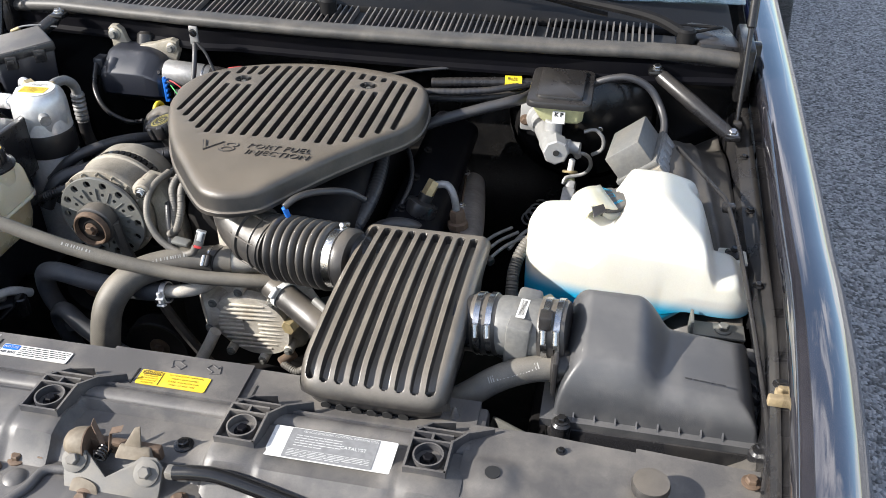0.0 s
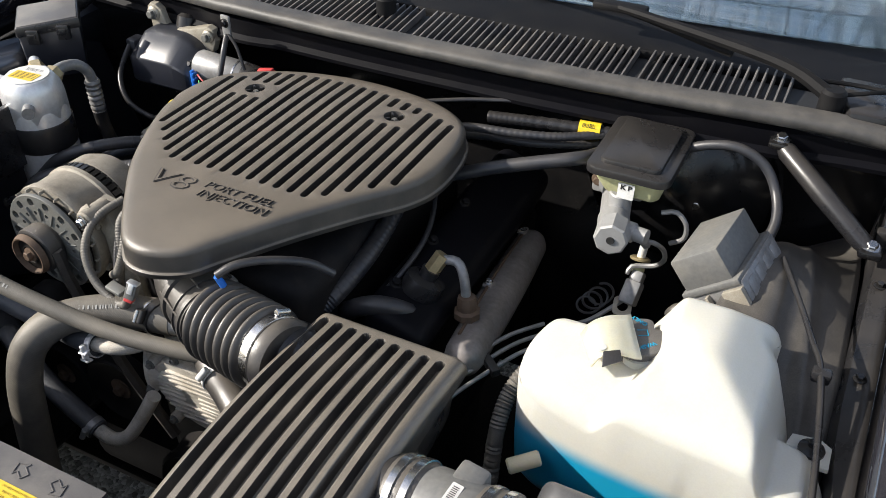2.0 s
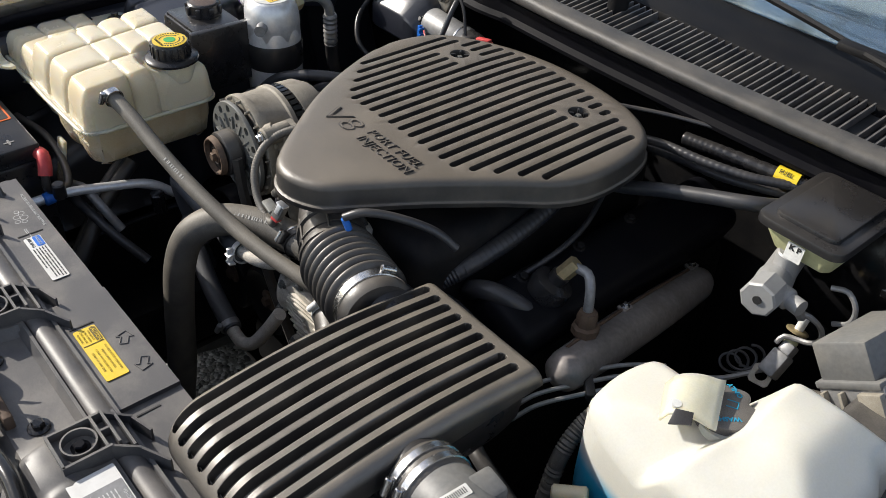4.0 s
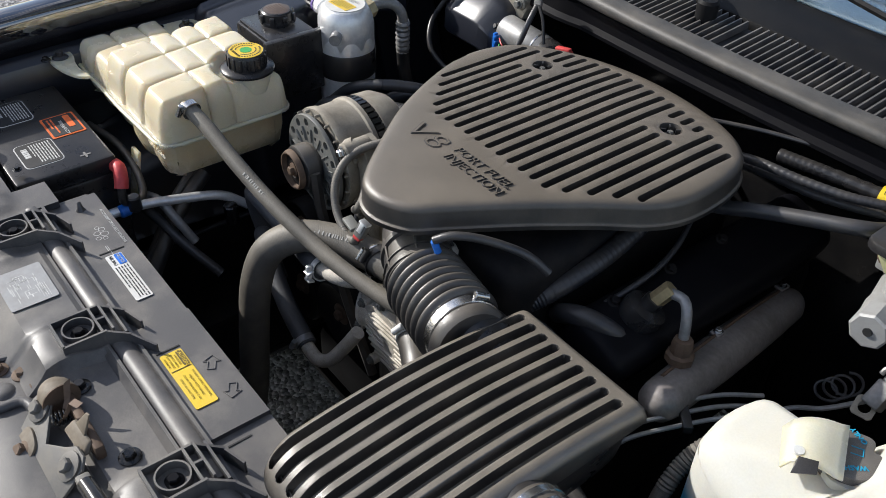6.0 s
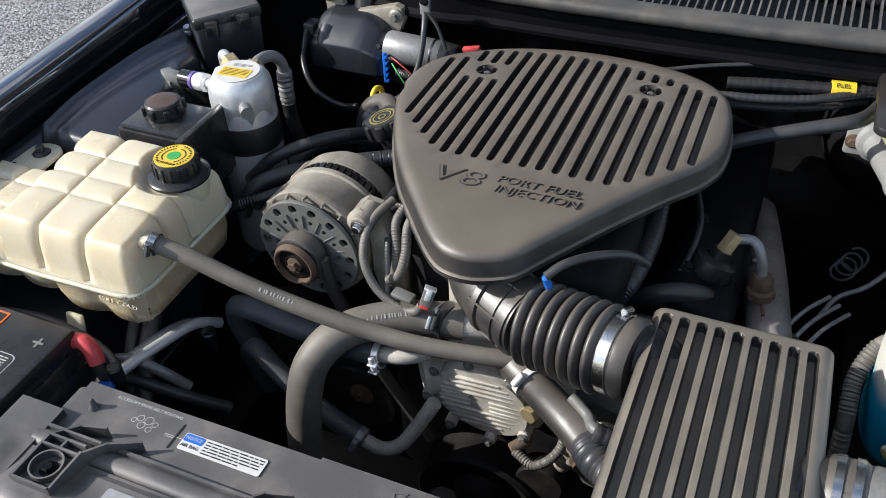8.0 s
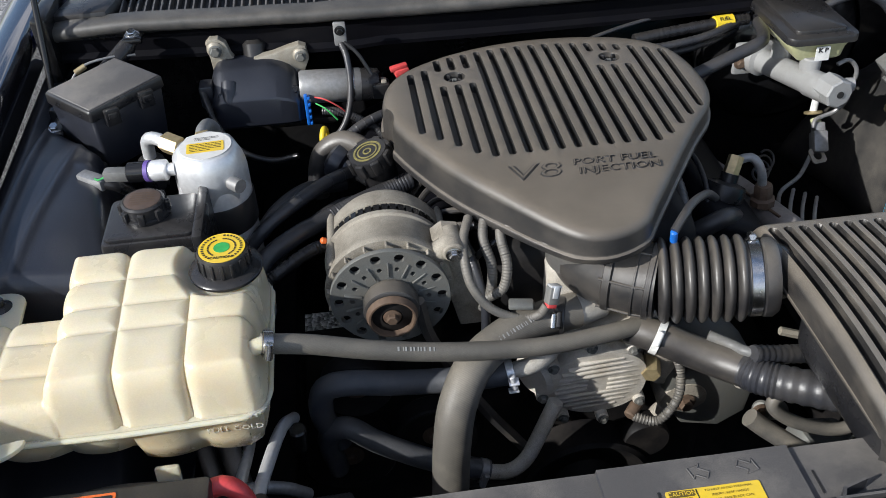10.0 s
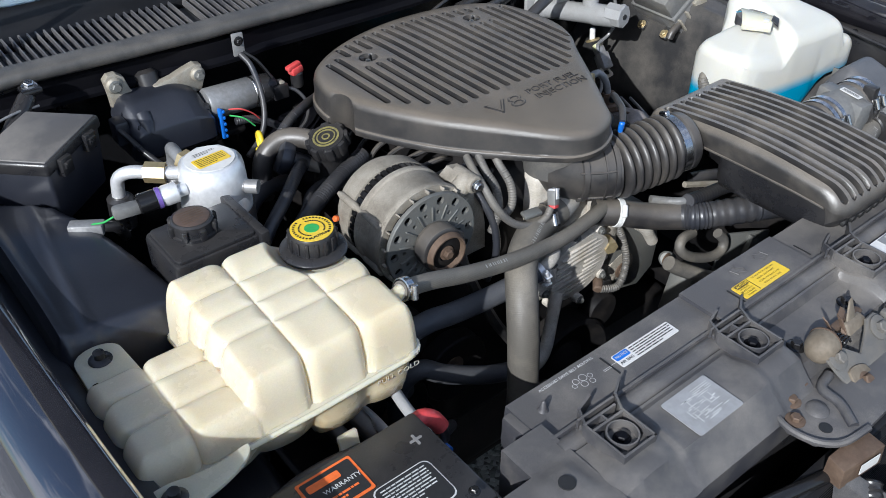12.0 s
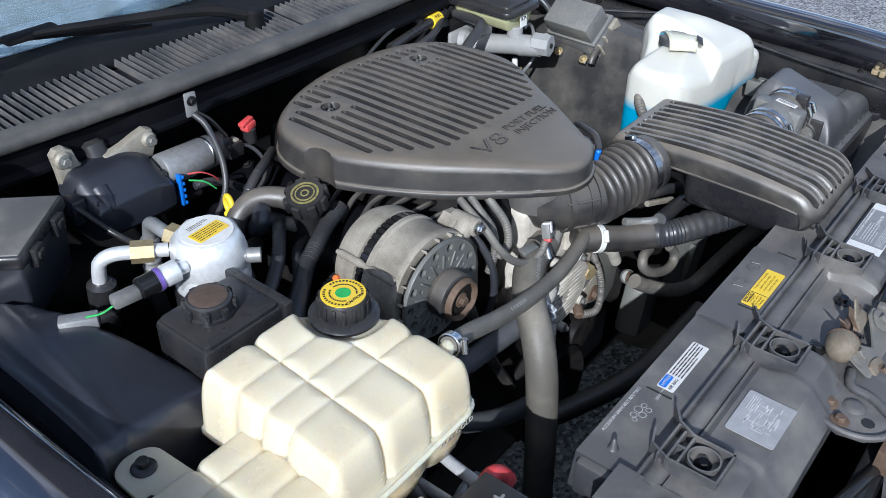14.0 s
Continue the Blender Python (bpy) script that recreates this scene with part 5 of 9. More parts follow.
# ---- radiator cover ----
def radiator_cover():
    rc = thing("radiator_cover", (0, 0.03, 0.80), "dusty black plastic cover over the radiator, with labels", "radiator cover")

    def top(x, y):
        mid = -0.092 < x < 0.092
        z = 0.829 + (0.005 if mid else 0.0)
        if y < 0.0485:
            z = 0.8385
        if y < 0.0445:
            z = 0.8310 + 0.0085 * math.sqrt(max(0.0, 1 - ((y - 0.0335) / 0.0115) ** 2))
        if y < 0.0220:
            z = 0.8365
        # long sunk trays between the brackets, with soft walls
        for x0, x1 in ((-0.29, -0.135), (-0.085, 0.098), (0.150, 0.305)):
            if y < 0.018:
                u = min((x - x0) / 0.008, (x1 - x) / 0.008, (0.018 - y) / 0.006)
                u = min(1.0, max(0.0, u))
                z += (0.0035 if x0 != -0.085 else -0.011) * u * u * (3 - 2 * u)
        if y < -0.045:
            z -= 0.9 * (-0.045 - y)
        for bx in (-0.322, -0.110, 0.122, 0.332):
            d = math.hypot((x - bx) / 0.040, (y + 0.024) / 0.026)
            z += 0.010 * math.exp(-d ** 4)
        return z + 0.0005 * noise.noise((x * 30, y * 30, 2))
    bm = bmesh.new()
    ys = [-0.076, -0.068, -0.060, -0.052, -0.045, -0.038, -0.030, -0.022, -0.014, -0.006, 0.002, 0.008, 0.012, 0.015, 0.018, 0.0212, 0.0222, 0.0235, 0.0260, 0.0295, 0.0335, 0.0375, 0.0410, 0.0435, 0.0446, 0.0480, 0.0490, 0.06, 0.08, 0.10, 0.110, 0.113]
    xs = sorted({round(-0.372 + 0.744 * i / 186, 4) for i in range(187)} | {-0.0925, -0.0915, 0.0915, 0.0925})
    grid = [[bm.verts.new((x, y, top(x, y))) for y in ys] for x in xs]
    for i in range(len(xs) - 1):
        for j in range(len(ys) - 1):
            bm.faces.new((grid[i][j], grid[i + 1][j], grid[i + 1][j + 1], grid[i][j + 1]))
    rim = [e for e in bm.edges if e.is_boundary]
    out = bmesh.ops.extrude_edge_only(bm, edges=rim)["geom"]
    for v in out:
        if isinstance(v, bmesh.types.BMVert):
            v.co.z = 0.775
            if v.co.y > 0.11:
                v.co.y += 0.004
    part("panel", bm, M_SHROUD, rc, "", 30)
    for bx in (-0.322, -0.110, 0.122, 0.332):
        bm = box((bx - 0.020, -0.020, 0.826), (bx + 0.020, 0.040, 0.8435), 0.003)
        br = part("bracket", bm, M_SHROUD, rc, "moulded bolt bracket with thin upright walls", 30)
        ring = lathe((bx, 0.0, 0.840), (bx, 0.0, 0.8535), [(0.0150, 0), (0.0172, 0), (0.0168, 1), (0.0150, 1), (0.0150, 0)], 26, closed=False)
        part("socket", ring, M_SHROUD, br, "", 30)
        bolt((bx, 0.0, 0.8435), (0, 0, 1), 0.0062, br, "bracket_bolt", M_VALVE, 1.5)
        for line in (((-0.022, 0.030), (-0.022, -0.022), (0.022, -0.022), (0.022, 0.022)), ((-0.022, 0.029), (-0.006, 0.052), (0.018, 0.060)), ((0.022, 0.021), (0.036, 0.042), (0.062, 0.058)), ((-0.020, 0.019), (0.020, 0.019)), ((-0.020, 0.030), (0.021, 0.030)), ((0.0, 0.019), (0.0, 0.030)), ((-0.020, 0.040), (0.030, 0.040))):
            wall = bmesh.new()
            for (xa, ya), (xb, yb) in zip(line, line[1:]):
                d = Vector((xb - xa, yb - ya, 0)).normalized()
                n = Vector((-d.y, d.x, 0)) * 0.0013
                p, q = Vector((bx + xa, ya, 0)) - d * 0.001, Vector((bx + xb, yb, 0)) + d * 0.001
                za, zb = (0.8545 - 0.32 * max(0.0, v - 0.028) for v in (ya, yb))
                hexa([p - n + Vector((0, 0, 0.828)), p + n + Vector((0, 0, 0.828)), q + n + Vector((0, 0, 0.828)), q - n + Vector((0, 0, 0.828))],
                     [p - n + Vector((0, 0, za)), p + n + Vector((0, 0, za)), q + n + Vector((0, 0, zb)), q - n + Vector((0, 0, zb))], 0.0, wall)
            part("wall", wall, M_SHROUD, br, "", 20)
    for s in (-1, 1):
        part("end_block", box((s * 0.365 - 0.018, 0.045, 0.78), (s * 0.365 + 0.018, 0.108, 0.826), 0.005), M_SHROUD, rc)
        part("peg", lathe((s * 0.345, 0.085, 0.828), (s * 0.345, 0.085, 0.842), [(0.007, 0), (0.004, 0.3), (0.0025, 0.9), (0.001, 1)], 12), M_SHROUD, rc)
    for x, y in ((-0.055, -0.024), (0.058, -0.018)):
        bolt((x, y, 0.826), (0, 0, 1), 0.0065, rc, "cover_bolt", M_STEELBLACK, 1.7)
    # black strips painted as the shade inside narrow slits
    for x, y0, y1, z in ((-0.0435, 0.054, 0.080, 0.8345), (-0.2430, 0.070, 0.100, 0.8295), (0.105, 0.060, 0.085, 0.8295)):
        part("slit", box((x - 0.0009, y0, z - 0.002), (x + 0.0009, y1, z + 0.0004), 0), M_INKSHADE, rc, "narrow dark slit", 0)
    # yellow fan caution label
    y = panel("caution_label", (0.006, 0.067, 0.8345), (0.088, 0.024), M_LABELY, rc, 0, 0, label="yellow fan caution label")
    panel("caution_heading", (-0.0235, 0.0745, 0.8356), (0.024, 0.0065), M_OLIVE, y, thick=0.0003)
    words("lettering", "CAUTION", (-0.0235, 0.0745, 0.8361), 0.0058, M_LABELY, y, depth=0.0001)
    for k, t in enumerate(("FAN BLADE", "STARTS WITH-", "OUT ENGINE", "RUNNING")):
        words("lettering", t, (-0.0235, 0.0692 - 0.0038 * k, 0.8356), 0.0034, M_OLIVE, y, depth=0.0001, swell=-0.00009)
    for k, t in enumerate(("TO HELP AVOID PERSONAL", "INJURY, KEEP HANDS", "CLEAR, FAN BLADE CAN", "START AT ANY TIME")):
        words("lettering", t, (0.020, 0.0752 - 0.0052 * k, 0.8356), 0.0036, M_OLIVE, y, depth=0.0001, swell=-0.00009)
    panel("rule", (-0.0095, 0.067, 0.8356), (0.0008, 0.022), M_INKSHADE, y, thick=0.0002)
    # two moulded arrows
    for ax, turn in ((0.000, 150), (0.046, -30)):
        pts = [(-0.009, -0.004), (0.002, -0.004), (0.002, -0.009), (0.011, 0), (0.002, 0.009), (0.002, 0.004), (-0.009, 0.004)]
        m = pose(ax, 0.096, 0.8338, 0, 0, turn)
        bm = bmesh.new()
        for (xa, ya), (xb, yb) in zip(pts, pts[1:] + pts[:1]):
            cyl(m @ Vector((xa, ya, 0.0006)), m @ Vector((xb, yb, 0.0006)), 0.0007, 0, 6, bm)
        part("arrow", bm, M_SHROUD, rc, "moulded arrow")
    # air bag notice
    nt = panel("notice_label", (-0.187, 0.083, 0.8296), (0.094, 0.020), M_LABELW, rc, label="white and blue notice label")
    panel("heading", (-0.222, 0.0875, 0.8306), (0.022, 0.009), M_BLUE, nt, thick=0.0003)
    words("lettering", "NOTICE", (-0.222, 0.0875, 0.8311), 0.0052, M_WHITEINK, nt, depth=0.0001)
    words("lettering", "AIR BAG", (-0.222, 0.0785, 0.8307), 0.0056, M_INKSHADE, nt, depth=0.0001)
    bars("fine_print", (-0.175, 0.083, 0.8307), (0.066, 0.017), 5, M_INKSHADE, nt, seed=3, fill=0.42)
    # belt routing print
    bl = words("lettering", "ACCESSORY DRIVE BELT ROUTING", (-0.290, 0.1055, 0.8297), 0.0052, M_WHITEINK, rc, depth=0.0001, label="white printed belt diagram")
    bm = bmesh.new()
    for cx, cy, r in ((-0.292, 0.092, 0.0042), (-0.279, 0.092, 0.0054), (-0.268, 0.089, 0.0034), (-0.285, 0.0825, 0.0046), (-0.272, 0.080, 0.0036), (-0.299, 0.087, 0.003)):
        cx, cy, r = -0.283 + (cx + 0.283) * 0.8, 0.087 + (cy - 0.087) * 0.8, r * 0.8
        prev = None
        for i in range(21):
            a = 2 * math.pi * i / 20
            q = [bm.verts.new((cx + rr * math.cos(a), cy + rr * math.sin(a), 0.8297)) for rr in (r, r + 0.0006)]
            if prev:
                bm.faces.new((prev[0], prev[1], q[1], q[0]))
            prev = q
    part("diagram", bm, M_WHITEINK, bl, "", 0)
    bars("caption", (-0.245, 0.083, 0.8297), (0.02, 0.004), 2, M_WHITEINK, bl, seed=8, fill=0.4)
    # vacuum hose diagram
    vh = panel("hose_label", (-0.222, -0.020, 0.8412), (0.070, 0.052), M_LABELG, rc, tilt=0, label="worn grey hose-routing label", radius=0.003)
    bm = bmesh.new()
    rnd = random.Random(4)
    for k in range(40):
        x, y = -0.222 + rnd.uniform(-0.022, 0.018), -0.020 + rnd.uniform(-0.018, 0.015)
        w, h = rnd.choice([(0.014, 0.0009), (0.0009, 0.012), (0.008, 0.0008), (0.005, 0.0014)])
        bm.faces.new([bm.verts.new((x + a * w, y + b * h, 0.8422)) for a, b in ((0, 0), (1, 0), (1, 1), (0, 1))])
    part("diagram", bm, M_WHITEINK, vh, "white lines of a hose diagram", 0)
    bars("fine_print", (-0.205, -0.006, 0.8422), (0.026, 0.012), 5, M_WHITEINK, vh, seed=6, fill=0.3)
    # emission label
    em = panel("emission_label", (0.226, -0.006, 0.8440), (0.140, 0.044), M_LABELW, rc, tilt=0, label="white emission information label")
    panel("printed_block", (0.226, -0.006, 0.8449), (0.100, 0.042), M_LABELMID, em, thick=0.0003, radius=0.001)
    words("lettering", "VEHICLE EMISSION CONTROL INFORMATION", (0.232, 0.0115, 0.8454), 0.0042, M_WHITEINK, em, depth=0.0001)
    words("lettering", "CATALYST", (0.250, -0.003, 0.8454), 0.0062, M_WHITEINK, em, depth=0.0001)
    bars("fine_print", (0.210, -0.002, 0.8454), (0.052, 0.018), 5, M_WHITEINK, em, seed=9, fill=0.3)
    bars("fine_print", (0.226, -0.0195, 0.8454), (0.092, 0.011), 5, M_WHITEINK, em, seed=10, fill=0.3)


radiator_cover()


# ---- hoses across the front ----
def hose(name, pts, r, label, material=None, marks=0, **kw):
    return alone(name, tube(pts, r, 16, **kw), material or M_HOSE, label, "hose")


def prints(parent, a, b, r, way, size=0.0045, seed=2):
    """A short run of unreadable pale print on a hose, on the side that looks along way."""
    a, b = Vector(a), Vector(b)
    d = (b - a).normalized()
    n = Vector(way)
    n = (n - d * n.dot(d)).normalized()
    side = n.cross(d)
    rnd = random.Random(seed)
    bm = bmesh.new()
    u = 0.0
    while u < (b - a).length:
        w = rnd.uniform(0.0008, 0.0022)
        q = a + d * u + n * (r + 0.0003)
        bm.faces.new([bm.verts.new(q + d * i * w + side * j * size * 0.5) for i, j in ((0, -1), (1, -1), (1, 1), (0, 1))])
        u += w + rnd.uniform(0.0010, 0.0042)
    part("print", bm, M_PRINT, parent, "faded pale print", 0)


def front_hoses():
    h = thing("coolant_hose", (-0.17, 0.295, 0.78), "grey braided rubber hose from the coolant tank across the engine's front", "hose")
    run = [(-0.392, 0.265, 0.898), (-0.345, 0.272, 0.882), (-0.28, 0.278, 0.857), (-0.20, 0.287, 0.832), (-0.10, 0.304, 0.806), (-0.02, 0.322, 0.795), (0.03, 0.338, 0.788)]
    part("tube", tube(run, 0.0104, 18), M_BRAID, h, "", 60)
    prints(h, (-0.262, 0.2795, 0.8508), (-0.222, 0.2845, 0.8385), 0.0106, (0.45, -0.5, 0.75))
    h = thing("radiator_hose", (-0.21, 0.25, 0.4), "thick grey rubber upper radiator hose, bent down to the radiator", "hose")
    part("tube", tube([(-0.045, 0.362, 0.800), (-0.085, 0.352, 0.801), (-0.13, 0.332, 0.803), (-0.172, 0.300, 0.798), (-0.198, 0.268, 0.772), (-0.209, 0.250, 0.72), (-0.214, 0.240, 0.64), (-0.220, 0.230, 0.52), (-0.225, 0.21, 0.40)], 0.0215, 20), M_BRAID, h)
    prints(h, (-0.150, 0.3185, 0.8015), (-0.105, 0.344, 0.802), 0.0218, (0.2, -0.45, 0.87), 0.005, 5)
    ring_clamp((-0.066, 0.357, 0.800), (1, -0.3, 0), 0.0218, h, 0.014, "spring_clamp", (0, -1, 0.6), M_BLACK)
    ring_clamp((-0.072, 0.356, 0.800), (1, -0.3, 0), 0.0218, h, 0.003, "spring_clamp", (0, -1, 0.6))
    part("outlet_neck", cyl((-0.05, 0.36, 0.80), (-0.01, 0.375, 0.798), 0.020, 0.003), M_ALU, h)
    h = thing("heater_hose", (-0.25, 0.32, 0.70), "grey rubber heater hose, tinted for blue sky shade, with a spring clamp", "hose")
    part("tube", tube([(-0.335, 0.345, 0.64), (-0.352, 0.335, 0.70), (-0.345, 0.325, 0.755), (-0.315, 0.318, 0.770), (-0.27, 0.320, 0.760), (-0.22, 0.322, 0.752), (-0.17, 0.312, 0.760), (-0.130, 0.308, 0.767)], 0.0145, 16), M_SHADEHOSE, h)
    part("pipe", tube([(-0.135, 0.308, 0.767), (-0.105, 0.312, 0.770), (-0.085, 0.325, 0.770), (-0.075, 0.345, 0.768)], 0.010, 14), M_ALU, h, "bare metal pipe")
    ring_clamp((-0.132, 0.308, 0.766), (1, 0, 0.2), 0.0150, h, 0.009, "spring_clamp", (0, -1, 0.2), M_BRIGHT)
    for dz in (-1, 1):
        part("clamp_ear", box((-0.138, 0.284, 0.762 + 0.007 * dz), (-0.126, 0.294, 0.765 + 0.007 * dz), 0.001, pose(0, 0, 0, 20 * dz)), M_BRIGHT, h)
    h = thing("bypass_hose", (-0.22, 0.30, 0.60), "grey rubber hose, tinted for blue sky shade, running low to a bare metal pipe", "hose")
    part("tube", tube([(-0.345, 0.350, 0.58), (-0.350, 0.335, 0.66), (-0.325, 0.322, 0.690), (-0.29, 0.312, 0.668), (-0.23, 0.300, 0.638), (-0.160, 0.292, 0.612)], 0.0135, 16), M_SHADEHOSE, h)
    part("pipe", tube([(-0.165, 0.292, 0.612), (-0.135, 0.292, 0.606), (-0.112, 0.298, 0.618), (-0.092, 0.310, 0.650), (-0.072, 0.322, 0.690)], 0.0095, 14), M_ALU, h, "bare metal pipe")
    ring_clamp((-0.168, 0.292, 0.614), (1, -0.1, -0.4), 0.0142, h, 0.010, "spring_clamp", (0, -1, 0.2), M_GREYALU)
    h = thing("lower_hose", (0.1, 0.25, 0.76), "thick rubber hose, its far end sleeved in corrugated conduit", "hose")
    part("tube", tube([(0.016, 0.345, 0.780), (0.046, 0.325, 0.777), (0.074, 0.311, 0.768), (0.104, 0.293, 0.762), (0.134, 0.268, 0.763)], 0.0200, 20), M_RUBBER, h)
    part("sleeve", tube([(0.128, 0.273, 0.763), (0.150, 0.248, 0.768), (0.221, 0.204, 0.776), (0.277, 0.184, 0.772)], 0.0208, 20, step=0.0011, wave=0.0017, pitch=0.0052), M_LOOM, h, "finely corrugated black sleeve")
    ring_clamp((0.046, 0.325, 0.777), (0.8, -0.5, -0.2), 0.0206, h, 0.009, "white_clamp", (0, -1, 0.6), M_WHITEPL)
    hose("radiator_pipe", [(0.179, 0.31, 0.627), (0.205, 0.3, 0.607), (0.259, 0.275, 0.577), (0.313, 0.258, 0.566), (0.337, 0.235, 0.607), (0.338, 0.205, 0.665), (0.31, 0.165, 0.738)], 0.0125, "dusty grey lower hose rising to the radiator cover", M_HOSE)
    bh = thing("breather_hose", (0.385, 0.18, 0.80), "grey rubber breather hose with pale printed marks", "hose")
    part("tube", tube([(0.455, 0.178, 0.840), (0.42, 0.170, 0.838), (0.385, 0.158, 0.828), (0.35, 0.143, 0.808), (0.31, 0.128, 0.786)], 0.0165, 18), M_HOSE, bh)
    prints(bh, (0.432, 0.1733, 0.8390), (0.372, 0.1525, 0.822), 0.0168, (0, -0.6, 0.8), 0.008, 9)
    hose("far_pipe", [(-0.10, 0.35, 0.47), (0.0, 0.30, 0.48), (0.12, 0.25, 0.50), (0.28, 0.22, 0.55)], 0.018, "dark lower radiator hose", M_RUBBER)
    hose("curled_pipe", [(0.254, 0.325, 0.645), (0.217, 0.318, 0.653), (0.208, 0.312, 0.64), (0.234, 0.306, 0.616), (0.282, 0.302, 0.594), (0.317, 0.302, 0.591), (0.325, 0.306, 0.608), (0.311, 0.312, 0.626)], 0.0088, "dusty curled rubber hose beside the pump", M_HOSE)
    w = thing("wrapped_cable", (0.18, 0.28, 0.75), "cable wrapped in black tape with a bare pale end", "cable")
    part("wrap", tube([(0.134, 0.27, 0.789), (0.166, 0.275, 0.778), (0.206, 0.28, 0.768), (0.249, 0.285, 0.758), (0.288, 0.285, 0.749)], 0.0115, 12, step=0.0015, wave=0.0012, pitch=0.009), M_LOOM, w, "tape-wrapped black sheath")
    part("core", tube([(0.099, 0.31, 0.786), (0.122, 0.295, 0.781), (0.13, 0.28, 0.785), (0.146, 0.272, 0.785)], 0.0065, 10), M_GREYBOX, w, "flattened grey cable")
    a = thing("pale_bracket", (0.236, 0.315, 0.754), "bare pale strip of metal below the intake bellows", "bracket")
    part("strip", tube([(0.192, 0.318, 0.77), (0.23, 0.312, 0.759), (0.267, 0.308, 0.747)], 0.0052, 6), M_PALECAST, a)
    hose("air_conditioning_hose", [(0.269, 0.36, 0.73), (0.299, 0.35, 0.729), (0.364, 0.345, 0.709), (0.45, 0.34, 0.673)], 0.0095, "dark ribbed hose below the air duct", M_LOOM)


front_hoses()


# ---- water pump and ignition housing ----
def pump():
    p = thing("water_pump", (-0.02, 0.36, 0.64), "dusty cast-aluminium pump cover with raised fins", "water pump")
    c = Vector((-0.018, 0.335, 0.698))
    ax = Vector((0.05, 1, 0.12)).normalized()
    pts = []
    for i in range(48):
        a = 2 * math.pi * i / 48
        pts.append((0.064 * math.cos(a) * (1 + 0.05 * math.cos(3 * a)), 0.061 * math.sin(a)))
    m = Matrix.Translation(c) @ ax.to_track_quat("Z", "Y").to_matrix().to_4x4()
    body = part("cover", prism(pts, 0, 0.02, 0.004, turn=m), M_ALU, p, "finned aluminium cover")
    loc = Vector((-0.018, 0.334, 0.698))
    for k in range(11):
        z = 0.653 + 0.0090 * k
        half = math.sqrt(max(0, 0.053 ** 2 - (z - 0.698) ** 2))
        gap = 0.012 if 4 <= k <= 6 else 0
        for s in ((-1, 1) if gap else (0,)):
            a, b = (loc.x - half, loc.x + half) if s == 0 else ((loc.x - half, loc.x - gap) if s < 0 else (loc.x + gap, loc.x + half))
            y = 0.3370 - 0.12 * (z - 0.698)
            part("fin", box((a, y - 0.005, z - 0.0017), (b, y + 0.005, z + 0.0017), 0.001, Matrix.Rotation(radians(-4), 4, "Y")), M_ALU, body)
    for a in (10, 55, 100, 145, 190, 235, 280, 325):
        q = loc + Vector((math.cos(radians(a)) * 0.069, 0.004, math.sin(radians(a)) * 0.066))
        ear = part("ear", cyl(q - Vector((0, 0.006, 0)), q + Vector((0, 0.02, 0)), 0.0080, 0.002, 14), M_ALU, p)
        bolt(q - Vector((0, 0.006, 0)), (0, -1, 0), 0.0046, ear, material=M_TANSTEEL)
    # small black discs, the shade of stud holes put into colour
    for k in range(3):
        part("stud_hole", lathe((-0.092 + 0.009 * k, 0.3435, 0.706 + 0.006 * (k % 2)), (-0.092 + 0.009 * k, 0.347, 0.706 + 0.006 * (k % 2)), [(0.0022, 0), (0.0022, 1)], 8), M_INKSHADE, p)
    part("housing", box((-0.085, 0.362, 0.63), (0.055, 0.42, 0.775), 0.02), M_ALU, p, "dusty pump housing", 50)
    part("side_boss", cyl((-0.098, 0.345, 0.712), (-0.065, 0.37, 0.712), 0.030, 0.006), M_ALU, p)
    part("plug", lathe((0.045, 0.325, 0.712), (0.052, 0.35, 0.712), [(0.011, 0), (0.012, 0.1), (0.012, 1)], 6), M_BRASS, p, "hexagon plug")
    part("arm", tube([(0.03, 0.37, 0.77), (0.055, 0.36, 0.75), (0.075, 0.37, 0.70), (0.08, 0.38, 0.66)], 0.022, 14), M_ALU, p)
    part("sensor", cyl((0.025, 0.325, 0.640), (0.045, 0.345, 0.648), 0.008, 0.002), M_RUST, p, "rusty sensor")
    part("sensor_lead", tube([(0.03, 0.325, 0.640), (0.06, 0.315, 0.638), (0.085, 0.325, 0.665), (0.088, 0.34, 0.70), (0.075, 0.355, 0.74)], 0.0065, 10, wave=0.0012, pitch=0.004), M_HOSE, p, "corrugated sensor lead")
    hub = thing("crank_pulley", (-0.02, 0.34, 0.36), "dark ribbed crankshaft pulley low in the bay", "pulley")
    part("rim", lathe((-0.02, 0.325, 0.50), (-0.02, 0.375, 0.50), [(0.06, 0.3), (0.085, 0), (0.09, 0.1), (0.088, 0.5), (0.09, 0.9), (0.085, 1)], 40), M_GRIMESHADE, hub)
    part("hub", lathe((-0.02, 0.320, 0.50), (-0.02, 0.375, 0.50), [(0.02, 0), (0.03, 0.1), (0.05, 0.5), (0.05, 1)], 30), M_GRIMESHADE, hub)
    for x, z, r in ((-0.215, 0.58, 0.058), (-0.31, 0.69, 0.045), (-0.33, 0.56, 0.062)):
        t = thing("idler_pulley", (x, 0.38, z - r), "dark belt pulley among the hoses", "pulley", "belt pulleys")
        part("rim", lathe((x, 0.375, z), (x, 0.405, z), [(r * 0.7, 0.3), (r * 0.95, 0), (r, 0.1), (r, 0.9), (r * 0.95, 1)], 32), M_GRIMESHADE, t)
        bolt((x, 0.384, z), (0, -1, 0), 0.009, t, material=M_RUST, washer=2.0)


pump()


